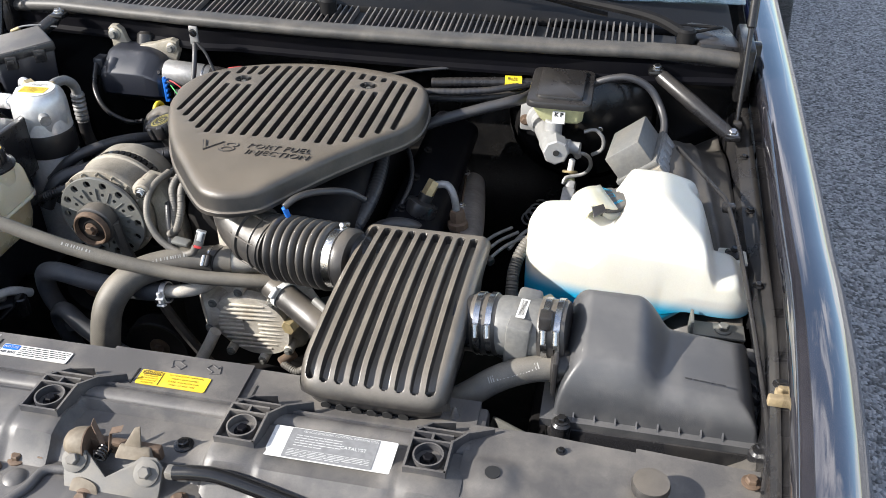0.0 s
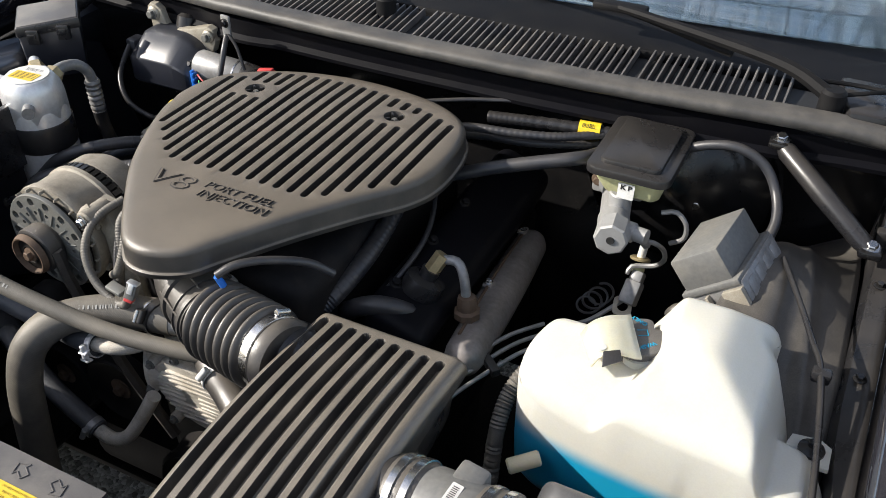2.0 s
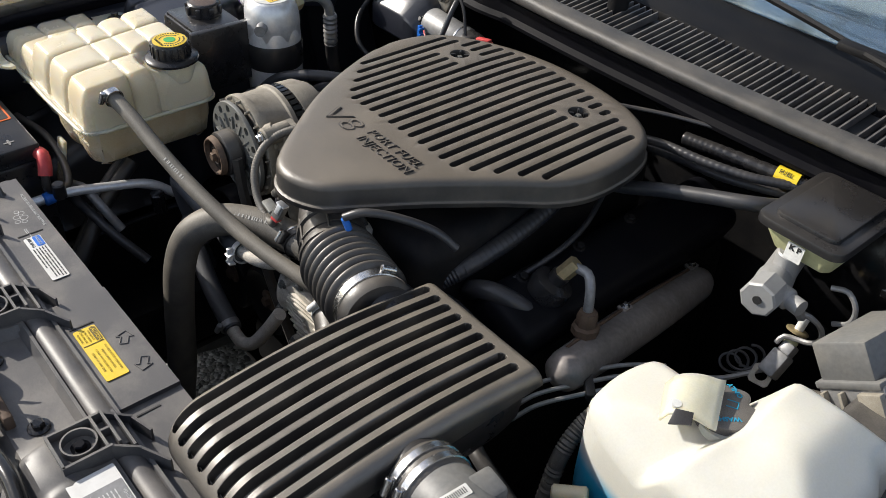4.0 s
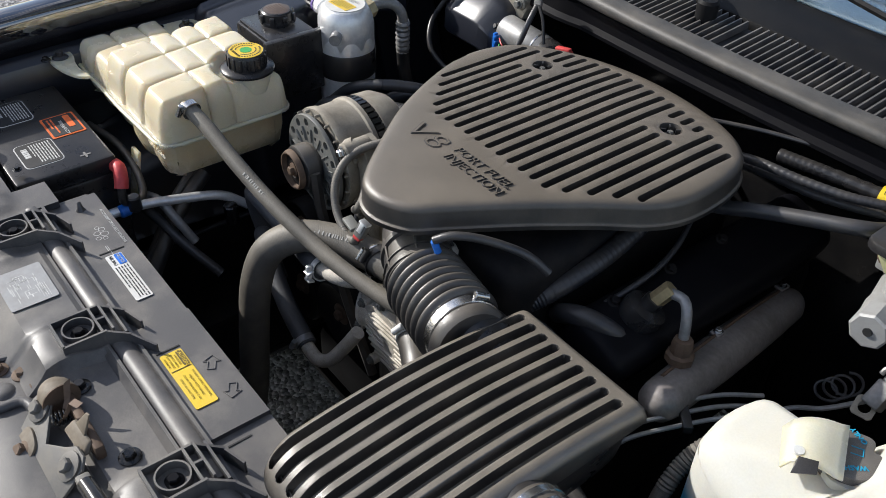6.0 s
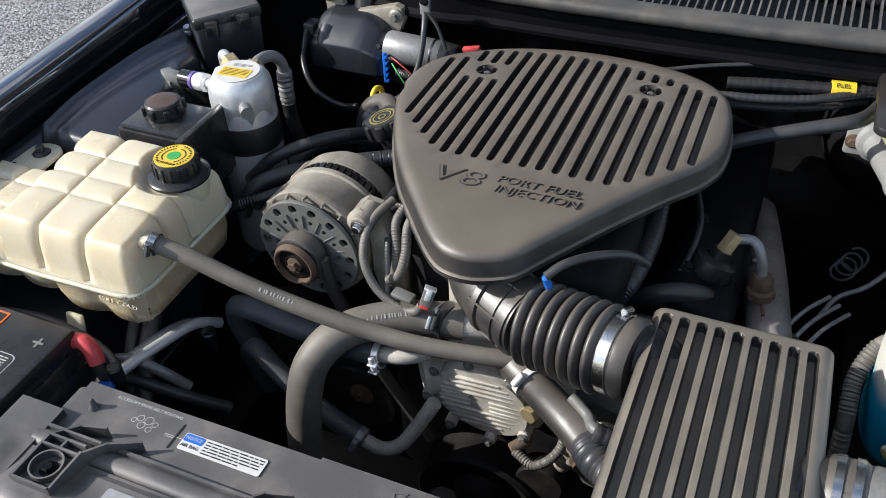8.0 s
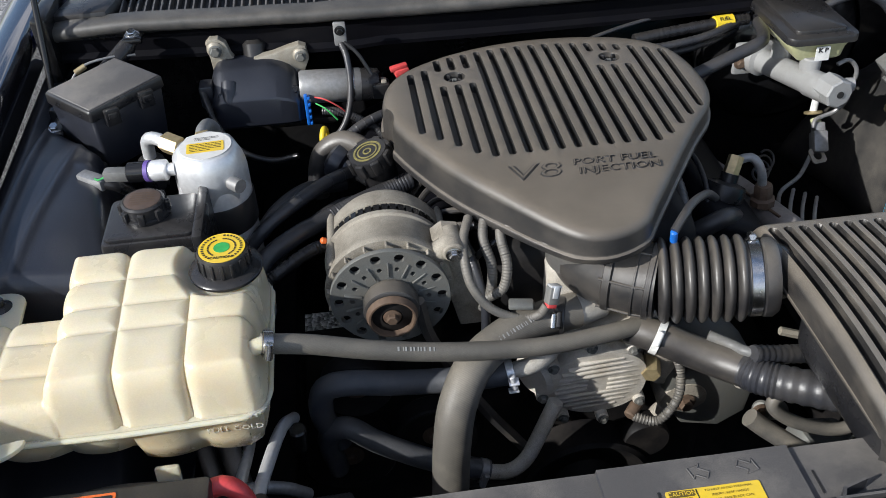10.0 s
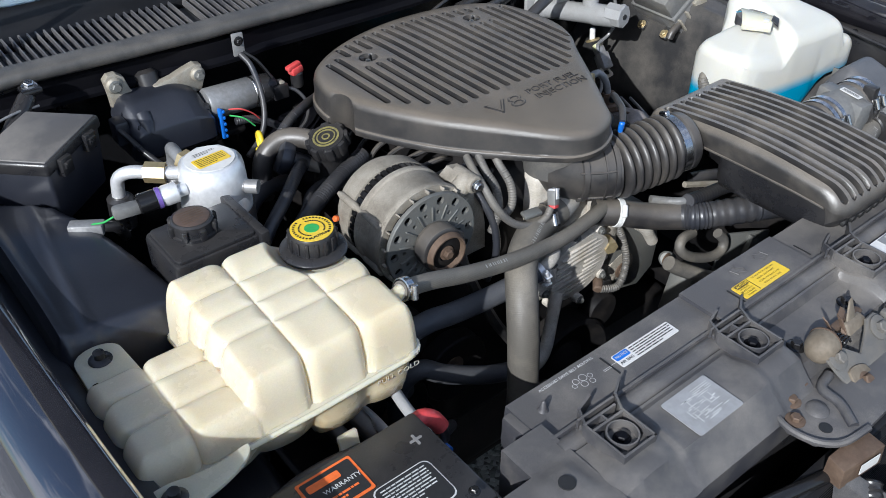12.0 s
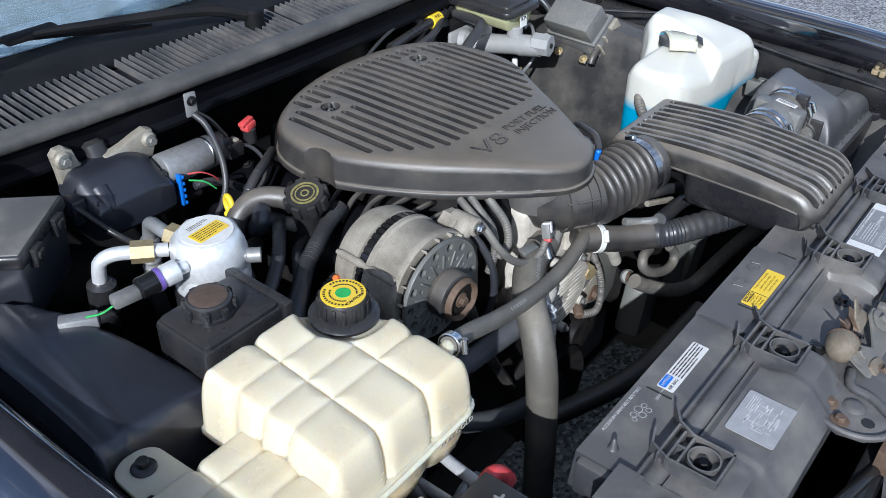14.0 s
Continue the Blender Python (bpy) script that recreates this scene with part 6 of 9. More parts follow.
def wiring_front():
    """Coolant sensor plug and its clip, beside the elbow, and looms under the cover."""
    s = thing("sensor_plug", (-0.08, 0.337, 0.835), "grey sensor plug with metal clip and looped lead", "connector")
    stand = pose(-0.080, 0.339, 0.849, -18, 18, 12)
    for name, lo, hi, m, lab in (("body", (-0.0065, -0.0060, -0.010), (0.0065, 0.0060, 0.011), M_GREYBOX, "grey plug body"), ("clip", (-0.0035, -0.0078, -0.002), (0.0035, -0.0058, 0.013), M_BRIGHT, "bright spring clip"),
                                 ("seal", (-0.0055, -0.0052, -0.0145), (0.0055, 0.0052, -0.0095), M_RED, "red seal"), ("latch_bar", (-0.0070, -0.0070, 0.010), (0.0070, 0.0040, 0.0130), M_BRIGHT, "")):
        bm = box(lo, hi, 0.0012)
        bmesh.ops.transform(bm, matrix=stand, verts=bm.verts)
        part(name, bm, m, s, lab)
    part("foot", box((-0.128, 0.338, 0.832), (-0.100, 0.352, 0.838), 0.002, pose(0, 0, 0, 8, 0, -10)), M_TANSTEEL, s, "bent bracket foot")
    part("lead", tube([(-0.160, 0.428, 0.902), (-0.170, 0.400, 0.896), (-0.173, 0.376, 0.884), (-0.168, 0.357, 0.860), (-0.148, 0.345, 0.834), (-0.116, 0.339, 0.819), (-0.095, 0.336, 0.824), (-0.086, 0.336, 0.838)], 0.0056, 12, step=0.001, wave=0.0006, pitch=0.0036), M_HOSE, s, "corrugated lead")
    for pts, lab in (([(-0.118, 0.430, 0.906), (-0.128, 0.400, 0.894), (-0.124, 0.378, 0.868), (-0.130, 0.368, 0.842), (-0.146, 0.372, 0.826)], "corrugated wiring loom beside the throttle"),
                     ([(-0.140, 0.432, 0.904), (-0.147, 0.405, 0.888), (-0.140, 0.388, 0.862), (-0.142, 0.380, 0.830), (-0.152, 0.382, 0.800)], "corrugated wiring loom under the engine cover")):
        alone("wiring_loom", tube(pts, 0.0062, 10, step=0.001, wave=0.0007, pitch=0.0036), M_HOSE, lab, "wiring loom", "wiring looms")


wiring_front()


def low_looms():
    """Looms and small hoses that fill the gaps between the larger things."""
    ribbed = (
        ([(-0.440, 0.520, 0.800), (-0.405, 0.535, 0.835), (-0.365, 0.560, 0.852), (-0.325, 0.600, 0.852), (-0.290, 0.640, 0.840)], 0.0095, "black corrugated loom between reservoir and alternator"),
        ([(-0.415, 0.490, 0.780), (-0.385, 0.510, 0.815), (-0.350, 0.540, 0.830), (-0.310, 0.585, 0.826), (-0.260, 0.620, 0.810)], 0.0075, "thin corrugated loom behind the alternator"),
        ([(-0.300, 0.700, 0.850), (-0.265, 0.715, 0.868), (-0.225, 0.735, 0.872), (-0.180, 0.770, 0.860)], 0.0080, "black corrugated loom behind the oil filler"),
        ([(-0.165, 0.425, 0.870), (-0.158, 0.400, 0.850), (-0.150, 0.380, 0.815), (-0.150, 0.372, 0.770), (-0.158, 0.380, 0.720)], 0.0058, "thin corrugated loom beside the alternator bracket"),
        ([(0.140, 0.700, 0.850), (0.165, 0.640, 0.842), (0.178, 0.580, 0.838), (0.172, 0.520, 0.822), (0.150, 0.480, 0.800)], 0.0040, "thin black loom along the valve cover"),
        ([(-0.520, 0.190, 0.700), (-0.470, 0.196, 0.715), (-0.420, 0.205, 0.712), (-0.370, 0.220, 0.690), (-0.330, 0.250, 0.650)], 0.0080, "corrugated loom below the coolant tank"),
    )
    for pts, r, lab in ribbed:
        alone("wiring_loom", tube(pts, r, 10, wave=r * 0.10, pitch=0.0042, step=0.0010), M_LOOM, lab, "wiring loom", "wiring looms")
    plain = (
        ([(0.128, 0.480, 0.790), (0.158, 0.472, 0.815), (0.182, 0.480, 0.818), (0.205, 0.500, 0.800), (0.215, 0.520, 0.770)], 0.0125, "dark rubber hose, tinted for reflected sky, beside the valve cover", M_LOOM),
        ([(0.100, 0.450, 0.770), (0.135, 0.440, 0.792), (0.168, 0.440, 0.790), (0.200, 0.452, 0.765)], 0.0105, "dark rubber hose below the intake bellows", M_LOOM),
        ([(-0.420, 0.600, 0.780), (-0.390, 0.630, 0.800), (-0.350, 0.660, 0.805), (-0.300, 0.680, 0.795)], 0.0110, "black rubber hose below the wiper motor", M_LOOM),
        ([(-0.150, 0.440, 0.880), (-0.172, 0.450, 0.868), (-0.192, 0.475, 0.845), (-0.205, 0.500, 0.820)], 0.0050, "thin black wire under the engine cover", M_BLACK),
        ([(-0.128, 0.412, 0.878), (-0.145, 0.410, 0.866), (-0.160, 0.425, 0.835), (-0.168, 0.450, 0.800)], 0.0042, "thin black wire under the engine cover", M_BLACK),
        ([(-0.460, 0.205, 0.735), (-0.425, 0.212, 0.742), (-0.392, 0.220, 0.725), (-0.372, 0.235, 0.690)], 0.0070, "bare grey pipe below the coolant tank", M_GREYALU),
        ([(0.085, 0.380, 0.690), (0.120, 0.365, 0.705), (0.150, 0.350, 0.690), (0.180, 0.350, 0.650)], 0.0100, "dusty bare metal pipe beside the pump", M_ALU),
    )
    for pts, r, lab, m in plain:
        alone("small_hose" if r > 0.006 else "cable", tube(pts, r, 12), m, lab, "hose" if r > 0.006 else "cable", "small hoses" if r > 0.006 else "thin cables")
    t = thing("belt_tensioner", (0.105, 0.37, 0.56), "dusty cast belt tensioner with a dark roller", "tensioner")
    part("body", lathe((0.108, 0.350, 0.625), (0.110, 0.400, 0.628), [(0.012, 0), (0.030, 0.05), (0.034, 0.2), (0.034, 0.8), (0.028, 1)], 28), M_TANCAST, t, "", 30)
    part("arm", tube([(0.108, 0.365, 0.628), (0.085, 0.362, 0.600), (0.065, 0.360, 0.575)], 0.013, 12), M_TANCAST, t)
    part("roller", lathe((0.060, 0.335, 0.570), (0.060, 0.365, 0.570), [(0.008, 0), (0.030, 0.02), (0.032, 0.1), (0.032, 0.9), (0.030, 1)], 28), M_GRIMESHADE, t, "dark roller")
    bolt((0.108, 0.349, 0.625), (0, -1, 0), 0.009, t, material=M_RUST, washer=1.6)
    k = thing("front_casting", (0.15, 0.36, 0.56), "dusty tan timing cover casting with a bolt boss", "casting")
    part("shell", prism([(0.075, 0.720), (0.115, 0.735), (0.165, 0.722), (0.190, 0.690), (0.205, 0.640), (0.200, 0.585), (0.165, 0.560), (0.110, 0.575), (0.080, 0.63)], -0.40, -0.352, 0.010, turn=pose(0, 0, 0, 90)), M_TANSTEEL, k, "", 40)
    part("boss", cyl((0.208, 0.335, 0.607), (0.255, 0.36, 0.569), 0.013, 0.003), M_TANSTEEL, k)
    bolt((0.206, 0.334, 0.609), (0, -1, 0), 0.007, k, material=M_RUST)
    part("web", box((0.266, 0.325, 0.424), (0.356, 0.375, 0.529), 0.012, pose(0, 0, 0, 0, 18, 8)), M_TANSTEEL, k, "low tan web")
    q = thing("radiator_bracket", (0.405, 0.310, 0.50), "dusty tan pressed-steel bracket beside the radiator", "bracket")
    part("plate", box((0.350, 0.310, 0.490), (0.455, 0.316, 0.585), 0.002, pose(0, 0, 0, 0, 12, -14)), M_TANSTEEL, q)
    part("rib", box((0.401, 0.298, 0.495), (0.408, 0.312, 0.580), 0.001, pose(0, 0, 0, 0, 12, -14)), M_TANSTEEL, q)


low_looms()


# ---- engine under its cover ----
def engine():
    e = thing("engine", (0, 0.62, 0.36), "grimy engine block and intake, darkened for the shade below the cover", "engine")
    part("block", box((-0.19, 0.42, 0.38), (0.19, 0.92, 0.70), 0.03), M_GRIMESHADE, e, "grimy block, darkened for shade", 50)
    part("intake", box((-0.14, 0.40, 0.70), (0.12, 0.84, 0.875), 0.03), M_GRIMESHADE, e, "dark intake manifold", 50)
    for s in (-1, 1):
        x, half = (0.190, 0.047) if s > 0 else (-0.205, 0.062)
        rc = part("valve_cover", box((x - half, 0.46, 0.735), (x + half, 0.90, 0.815), 0.022, pose(0, 0, 0, 0, s * 22, 0), segments=4), M_VALVE, e, "oily black valve cover, darkened for the engine cover's shadow", 50)
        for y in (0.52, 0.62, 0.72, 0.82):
            bolt((x - s * 0.014, y, 0.822), (s * 0.37, 0, 0.93), 0.006, rc, "cover_bolt", M_GRIMESHADE)
    for i in range(8):
        y = 0.46 + 0.03 * i
        part("injector_wire", tube([(-0.135, y, 0.86), (-0.165, y - 0.01, 0.875), (-0.19, y + 0.01, 0.855), (-0.21, y + 0.02, 0.82)], 0.004, 8), M_RUBBER, e)
    part("transmission_bell", box((-0.2, 0.9, 0.36), (0.2, 1.0, 0.7), 0.03), M_GRIMESHADE, e)
    part("oil_pan", box((-0.15, 0.45, 0.2), (0.15, 0.9, 0.4), 0.04), M_GRIMESHADE, e)
    part("crossmember", box((-0.45, 0.46, 0.22), (0.45, 0.60, 0.34), 0.03), M_GRIMESHADE, e)
    part("throttle_body", box((-0.075, 0.375, 0.77), (0.03, 0.44, 0.86), 0.012), M_ALU, e, "cast throttle body", 50)


engine()


def exhaust_side():
    sh = thing("heat_shield", (0.26, 0.62, 0.7), "bowed steel exhaust heat shield, browned by heat", "heat shield")
    a, b = Vector((0.287, 0.470, 0.772)), Vector((0.237, 0.852, 0.694))
    m, ln = axis_frame(a, b)
    bm = bmesh.new()
    rows = []
    for j in range(29):
        v = j / 28
        r = 0.0285 * (0.86 + 0.14 * math.sin(math.pi * v)) * math.sqrt(max(0.02, 1 - max(0.0, (v - 0.92) / 0.08) ** 2)) * math.sqrt(max(0.02, 1 - max(0.0, (0.06 - v) / 0.06) ** 2))
        r *= 1 + 0.02 * noise.noise((0, v * 9, 4))
        rows.append([bm.verts.new(m @ Vector((r * math.cos(t), r * math.sin(t), v * ln))) for t in [2 * math.pi * i / 28 for i in range(28)]])
    for r0, r1 in zip(rows, rows[1:]):
        for i in range(28):
            bm.faces.new((r0[i], r0[(i + 1) % 28], r1[(i + 1) % 28], r1[i]))
    bm.faces.new(rows[0][::-1])
    bm.faces.new(rows[-1])
    part("shell", bm, M_SHIELD, sh, "", 60)
    rise = Vector((-0.012, 0.004, 0.0245))
    part("seam", tube([a.lerp(b, 0.08) + rise * 0.95, a.lerp(b, 0.3) + rise * 1.04, a.lerp(b, 0.6) + rise * 1.06, a.lerp(b, 0.92) + rise * 0.95], 0.0022, 8), M_RUST, sh, "folded seam of the shield")
    for u in (0.42, 0.90):
        q = a.lerp(b, u) + rise * 1.08
        part("tab", box(q - Vector((0.007, 0.009, 0.002)), q + Vector((0.007, 0.009, 0.003)), 0.002), M_SHIELD, sh)
        bolt(q + Vector((0, 0, 0.003)), (0, 0, 1), 0.0042, sh)
    o = thing("air_check_valve", (0.22, 0.55, 0.78), "black check valve with dull fitting and bent metal pipe", "valve")
    part("body", lathe((0.195, 0.53, 0.790), (0.212, 0.548, 0.838), [(0.016, 0), (0.016, 0.25), (0.027, 0.33), (0.0275, 0.5), (0.0255, 0.72), (0.012, 0.78), (0.012, 1)], 24), M_BLACK, o)
    part("fitting", lathe((0.212, 0.548, 0.836), (0.222, 0.560, 0.856), [(0.0105, 0), (0.0105, 1)], 6), M_BRASS, o, "dull metal fitting")
    part("pipe", tube([(0.222, 0.558, 0.850), (0.243, 0.558, 0.852), (0.256, 0.550, 0.835), (0.262, 0.545, 0.80)], 0.0062, 12), M_GREYALU, o, "bare bent pipe")
    part("nut", lathe((0.262, 0.545, 0.815), (0.264, 0.543, 0.785), [(0.011, 0), (0.013, 0.2), (0.013, 0.6), (0.017, 0.7), (0.017, 1)], 8), M_RUST, o, "rusty nut")
    part("hose", tube([(0.203, 0.538, 0.806), (0.186, 0.522, 0.802), (0.170, 0.504, 0.790), (0.165, 0.486, 0.766), (0.172, 0.470, 0.735)], 0.0165, 16), M_RUBBER, o)
    alone("air_conduit", tube([(0.118, 0.64, 0.862), (0.126, 0.58, 0.850), (0.128, 0.52, 0.838), (0.118, 0.465, 0.820), (0.098, 0.43, 0.80)], 0.0128, 16, wave=0.0011, pitch=0.0038, step=0.001), M_LOOM, "black corrugated conduit beside the engine cover", "conduit")
    alone("washer_loom", tube([(0.405, 0.455, 0.848), (0.385, 0.445, 0.835), (0.372, 0.42, 0.81), (0.372, 0.39, 0.78), (0.375, 0.37, 0.72)], 0.010, 12, wave=0.0016, pitch=0.0045), M_HOSE, "grey corrugated loom at the washer tank", "wiring loom", "wiring looms")
    k = thing("pump_plug", (0.41, 0.458, 0.84), "small red and cyan plug on the washer tank", "connector")
    part("body", box((0.402, 0.450, 0.842), (0.424, 0.468, 0.856), 0.002), M_CYAN, k)
    part("collar", box((0.398, 0.452, 0.844), (0.4035, 0.466, 0.854), 0.001), M_RED, k)
    lines = thing("brake_lines", (0.36, 0.5, 0.7), "bundle of bent grey steel brake lines", "pipe")
    for i in range(3):
        d = 0.012 * i
        part("line", tube([(0.262 + d, 0.43 - d, 0.745), (0.274 + d, 0.46 - d, 0.760), (0.297 + d, 0.515 - d, 0.762), (0.318 + d, 0.56 - d, 0.762), (0.345 + d, 0.605 - d, 0.755)], 0.0028, 8), M_GREYALU, lines)
    part("line_clip", box((0.290, 0.496, 0.756), (0.335, 0.508, 0.768), 0.003, pose(0, 0, 0, 0, 0, -40)), M_BLACK, lines)


exhaust_side()


# ---- washer tank ----
def washer_tank():
    w = thing("washer_tank", (0.53, 0.42, 0.72), "white translucent washer tank part filled with blue fluid", "washer tank")
    plan = [(0.388, 0.410), (0.402, 0.378), (0.46, 0.362), (0.53, 0.354), (0.60, 0.350), (0.665, 0.346), (0.694, 0.360), (0.700, 0.392), (0.686, 0.416), (0.666, 0.430), (0.658, 0.455), (0.648, 0.474), (0.626, 0.489), (0.617, 0.503), (0.623, 0.522), (0.606, 0.540), (0.570, 0.542), (0.530, 0.522), (0.500, 0.500), (0.455, 0.494), (0.405, 0.484), (0.388, 0.450)]
    ring = smooth_outline(plan, 150)

    def soft_min(*zs):
        k = 420.0
        return -math.log(sum(math.exp(-k * z) for z in zs)) / k

    def top(x, y):
        # flat-topped block behind, its flanks falling to the fender and to the front
        block = soft_min(0.946, 0.946 - 0.55 * (x - 0.572), 0.917 - 2.4 * (x - 0.624), 0.946 - 0.50 * (0.430 - y), 0.930 + 1.1 * (0.52 - y), 0.912 + 1.6 * (x - 0.502))
        shelf = soft_min(0.914, 0.914 - 0.75 * (0.410 - y), 0.897 + 0.30 * (x - 0.405), 0.914 - 1.2 * (x - 0.53), 0.897 - 1.1 * (y - 0.472))
        lobe = soft_min(0.874, 0.874 + 1.3 * (x - 0.625), 0.874 + 1.5 * (0.424 - y), 0.874 - 1.1 * (x - 0.672))
        hollow = 0.012 * math.exp(-((x - 0.520) / 0.026) ** 2 - ((y - 0.432) / 0.030) ** 2)
        return -soft_min(-block, -shelf, -lobe) - hollow
    n = len(ring)
    c = Vector((0.545, 0.432))

    def deep(x, y):
        """How far a place lies inside the outline."""
        p, best = Vector((x, y)), 1.0
        for i in range(0, n, 2):
            a, b = Vector(ring[i]), Vector(ring[(i + 2) % n])
            t = min(1.0, max(0.0, (p - a).dot(b - a) / (b - a).length_squared))
            best = min(best, (p - a.lerp(b, t)).length)
        return best

    def shell(x, y, r=0.016):
        t = min(1.0, deep(x, y) / r)
        return top(x, y) - r * (1 - math.sqrt(max(0.0, 1 - (1 - t) ** 2)))
    bm = bmesh.new()
    rings = []
    for f, z in ((0.80, 0.733), (0.93, 0.736), (0.975, 0.746), (0.993, 0.762), (1.0, 0.79)):
        loop = [(c.x + (x - c.x) * f, c.y + (y - c.y) * f) for x, y in ring]
        rings.append([bm.verts.new((x, y, z + 0.080 * min(1.0, max(0.0, (x - 0.50) / 0.11)) ** 1.5 * (1.0 if z < 0.78 else 0.35))) for x, y in loop])
    for f in [1.0, 0.9985, 0.995, 0.99, 0.983, 0.974, 0.963, 0.95, 0.934, 0.916, 0.896, 0.874] + [0.85 - 0.85 * k / 26 for k in range(26)]:
        rings.append([bm.verts.new((c.x + (x - c.x) * f, c.y + (y - c.y) * f, shell(c.x + (x - c.x) * f, c.y + (y - c.y) * f))) for x, y in ring])
    for a, b in zip(rings, rings[1:]):
        for i in range(n):
            bm.faces.new((a[i], a[(i + 1) % n], b[(i + 1) % n], b[i]))
    bm.faces.new(rings[-1])
    bm.faces.new(rings[0][::-1])
    part("body", bm, M_WASHER, w, "", 70)
    tab = part("mounting_tab", prism([(0.645, 0.415), (0.692, 0.42), (0.692, 0.448), (0.680, 0.456), (0.655, 0.452)], 0.856, 0.861, 0.001), M_WASHER, w)
    part("push_pin", lathe((0.674, 0.437, 0.861), (0.674, 0.437, 0.874), [(0.0125, 0), (0.0125, 0.25), (0.009, 0.4), (0.004, 0.5), (0.004, 1)], 18), M_BLACK, tab, "black push pin")
    part("neck", lathe((0.499, 0.437, 0.890), (0.499, 0.437, 0.918), [(0.024, 0), (0.021, 0.4), (0.021, 1)], 24), M_WASHER, w)
    edge = []
    for i in range(72):
        a = 2 * math.pi * i / 72
        d = (math.degrees(a) - 60 + 180) % 360 - 180
        r = 0.0275 - 0.0055 * math.exp(-(d / 9) ** 2) + 0.0030 * math.exp(-((d - 24) / 16) ** 2)
        edge.append((0.494 + r * math.cos(a), 0.446 + r * math.sin(a)))
    cap = part("cap", prism(edge, 0.910, 0.9265, 0.003), M_SHROUD, w, "dusty dark two-lobed cap with blue lettering", 40)
    words("lettering", "ONLY", (0.4885, 0.4680, 0.9268), 0.0068, M_CYAN, cap, 162, 0, 0.0002, swell=0.0002)
    words("lettering", "WASHER", (0.5030, 0.4330, 0.9268), 0.0068, M_CYAN, cap, 229, 0, 0.0002, swell=0.0002)
    for dx, dy, lx, ly in ((0, 0.004, 0.010, 0.0009), (0, -0.004, 0.010, 0.0009), (0.005, 0, 0.0009, 0.009)):
        q = Matrix.Rotation(radians(27), 4, "Z") @ Vector((dx, dy, 0))
        panel("wiper_symbol", (0.4965 + q.x, 0.4520 + q.y, 0.9268), (lx, ly), M_CYAN, cap, 27, 0, 0.0003, 0.0003)
    near, far = (Vector((0.464, 0.390, 0.931)), Vector((0.507, 0.412, 0.931))), (Vector((0.440, 0.430, 0.930)), Vector((0.480, 0.462, 0.937)))
    rows = []
    for j in range(9):
        u = j / 8
        a, b = near[0].lerp(near[1], u), far[0].lerp(far[1], u)
        rise = 0.006 * math.sin(math.pi * min(1.0, u * 1.1)) - (0.010 * (1 - u / 0.2) ** 2 if u < 0.2 else 0.0)
        rows.append([a.lerp(b, v / 6) + Vector((0, 0, rise)) for v in range(7)])
    flap = part("flap", sweep(rows), M_TANK, w, "pale folded flap over the cap", 50)
    mod = flap.modifiers.new("thickness", "SOLIDIFY")
    mod.thickness = 0.0022
    part("clip", hexa([(0.476, 0.386, 0.928), (0.492, 0.396, 0.934), (0.486, 0.404, 0.939), (0.472, 0.398, 0.936)], [(0.476, 0.385, 0.930), (0.492, 0.395, 0.936), (0.487, 0.404, 0.941), (0.473, 0.398, 0.938)], 0.0004), M_BLACK, w, "small bent black clip")
    part("clip_hole", lathe((0.469, 0.404, 0.9345), (0.469, 0.404, 0.9375), [(0.0048, 0), (0.0048, 1)], 16), M_WHITEPL, w)
    part("outlet", cyl((0.406, 0.338, 0.798), (0.434, 0.358, 0.806), 0.0085, 0.002), M_TANK, w, "white pump outlet")


washer_tank()


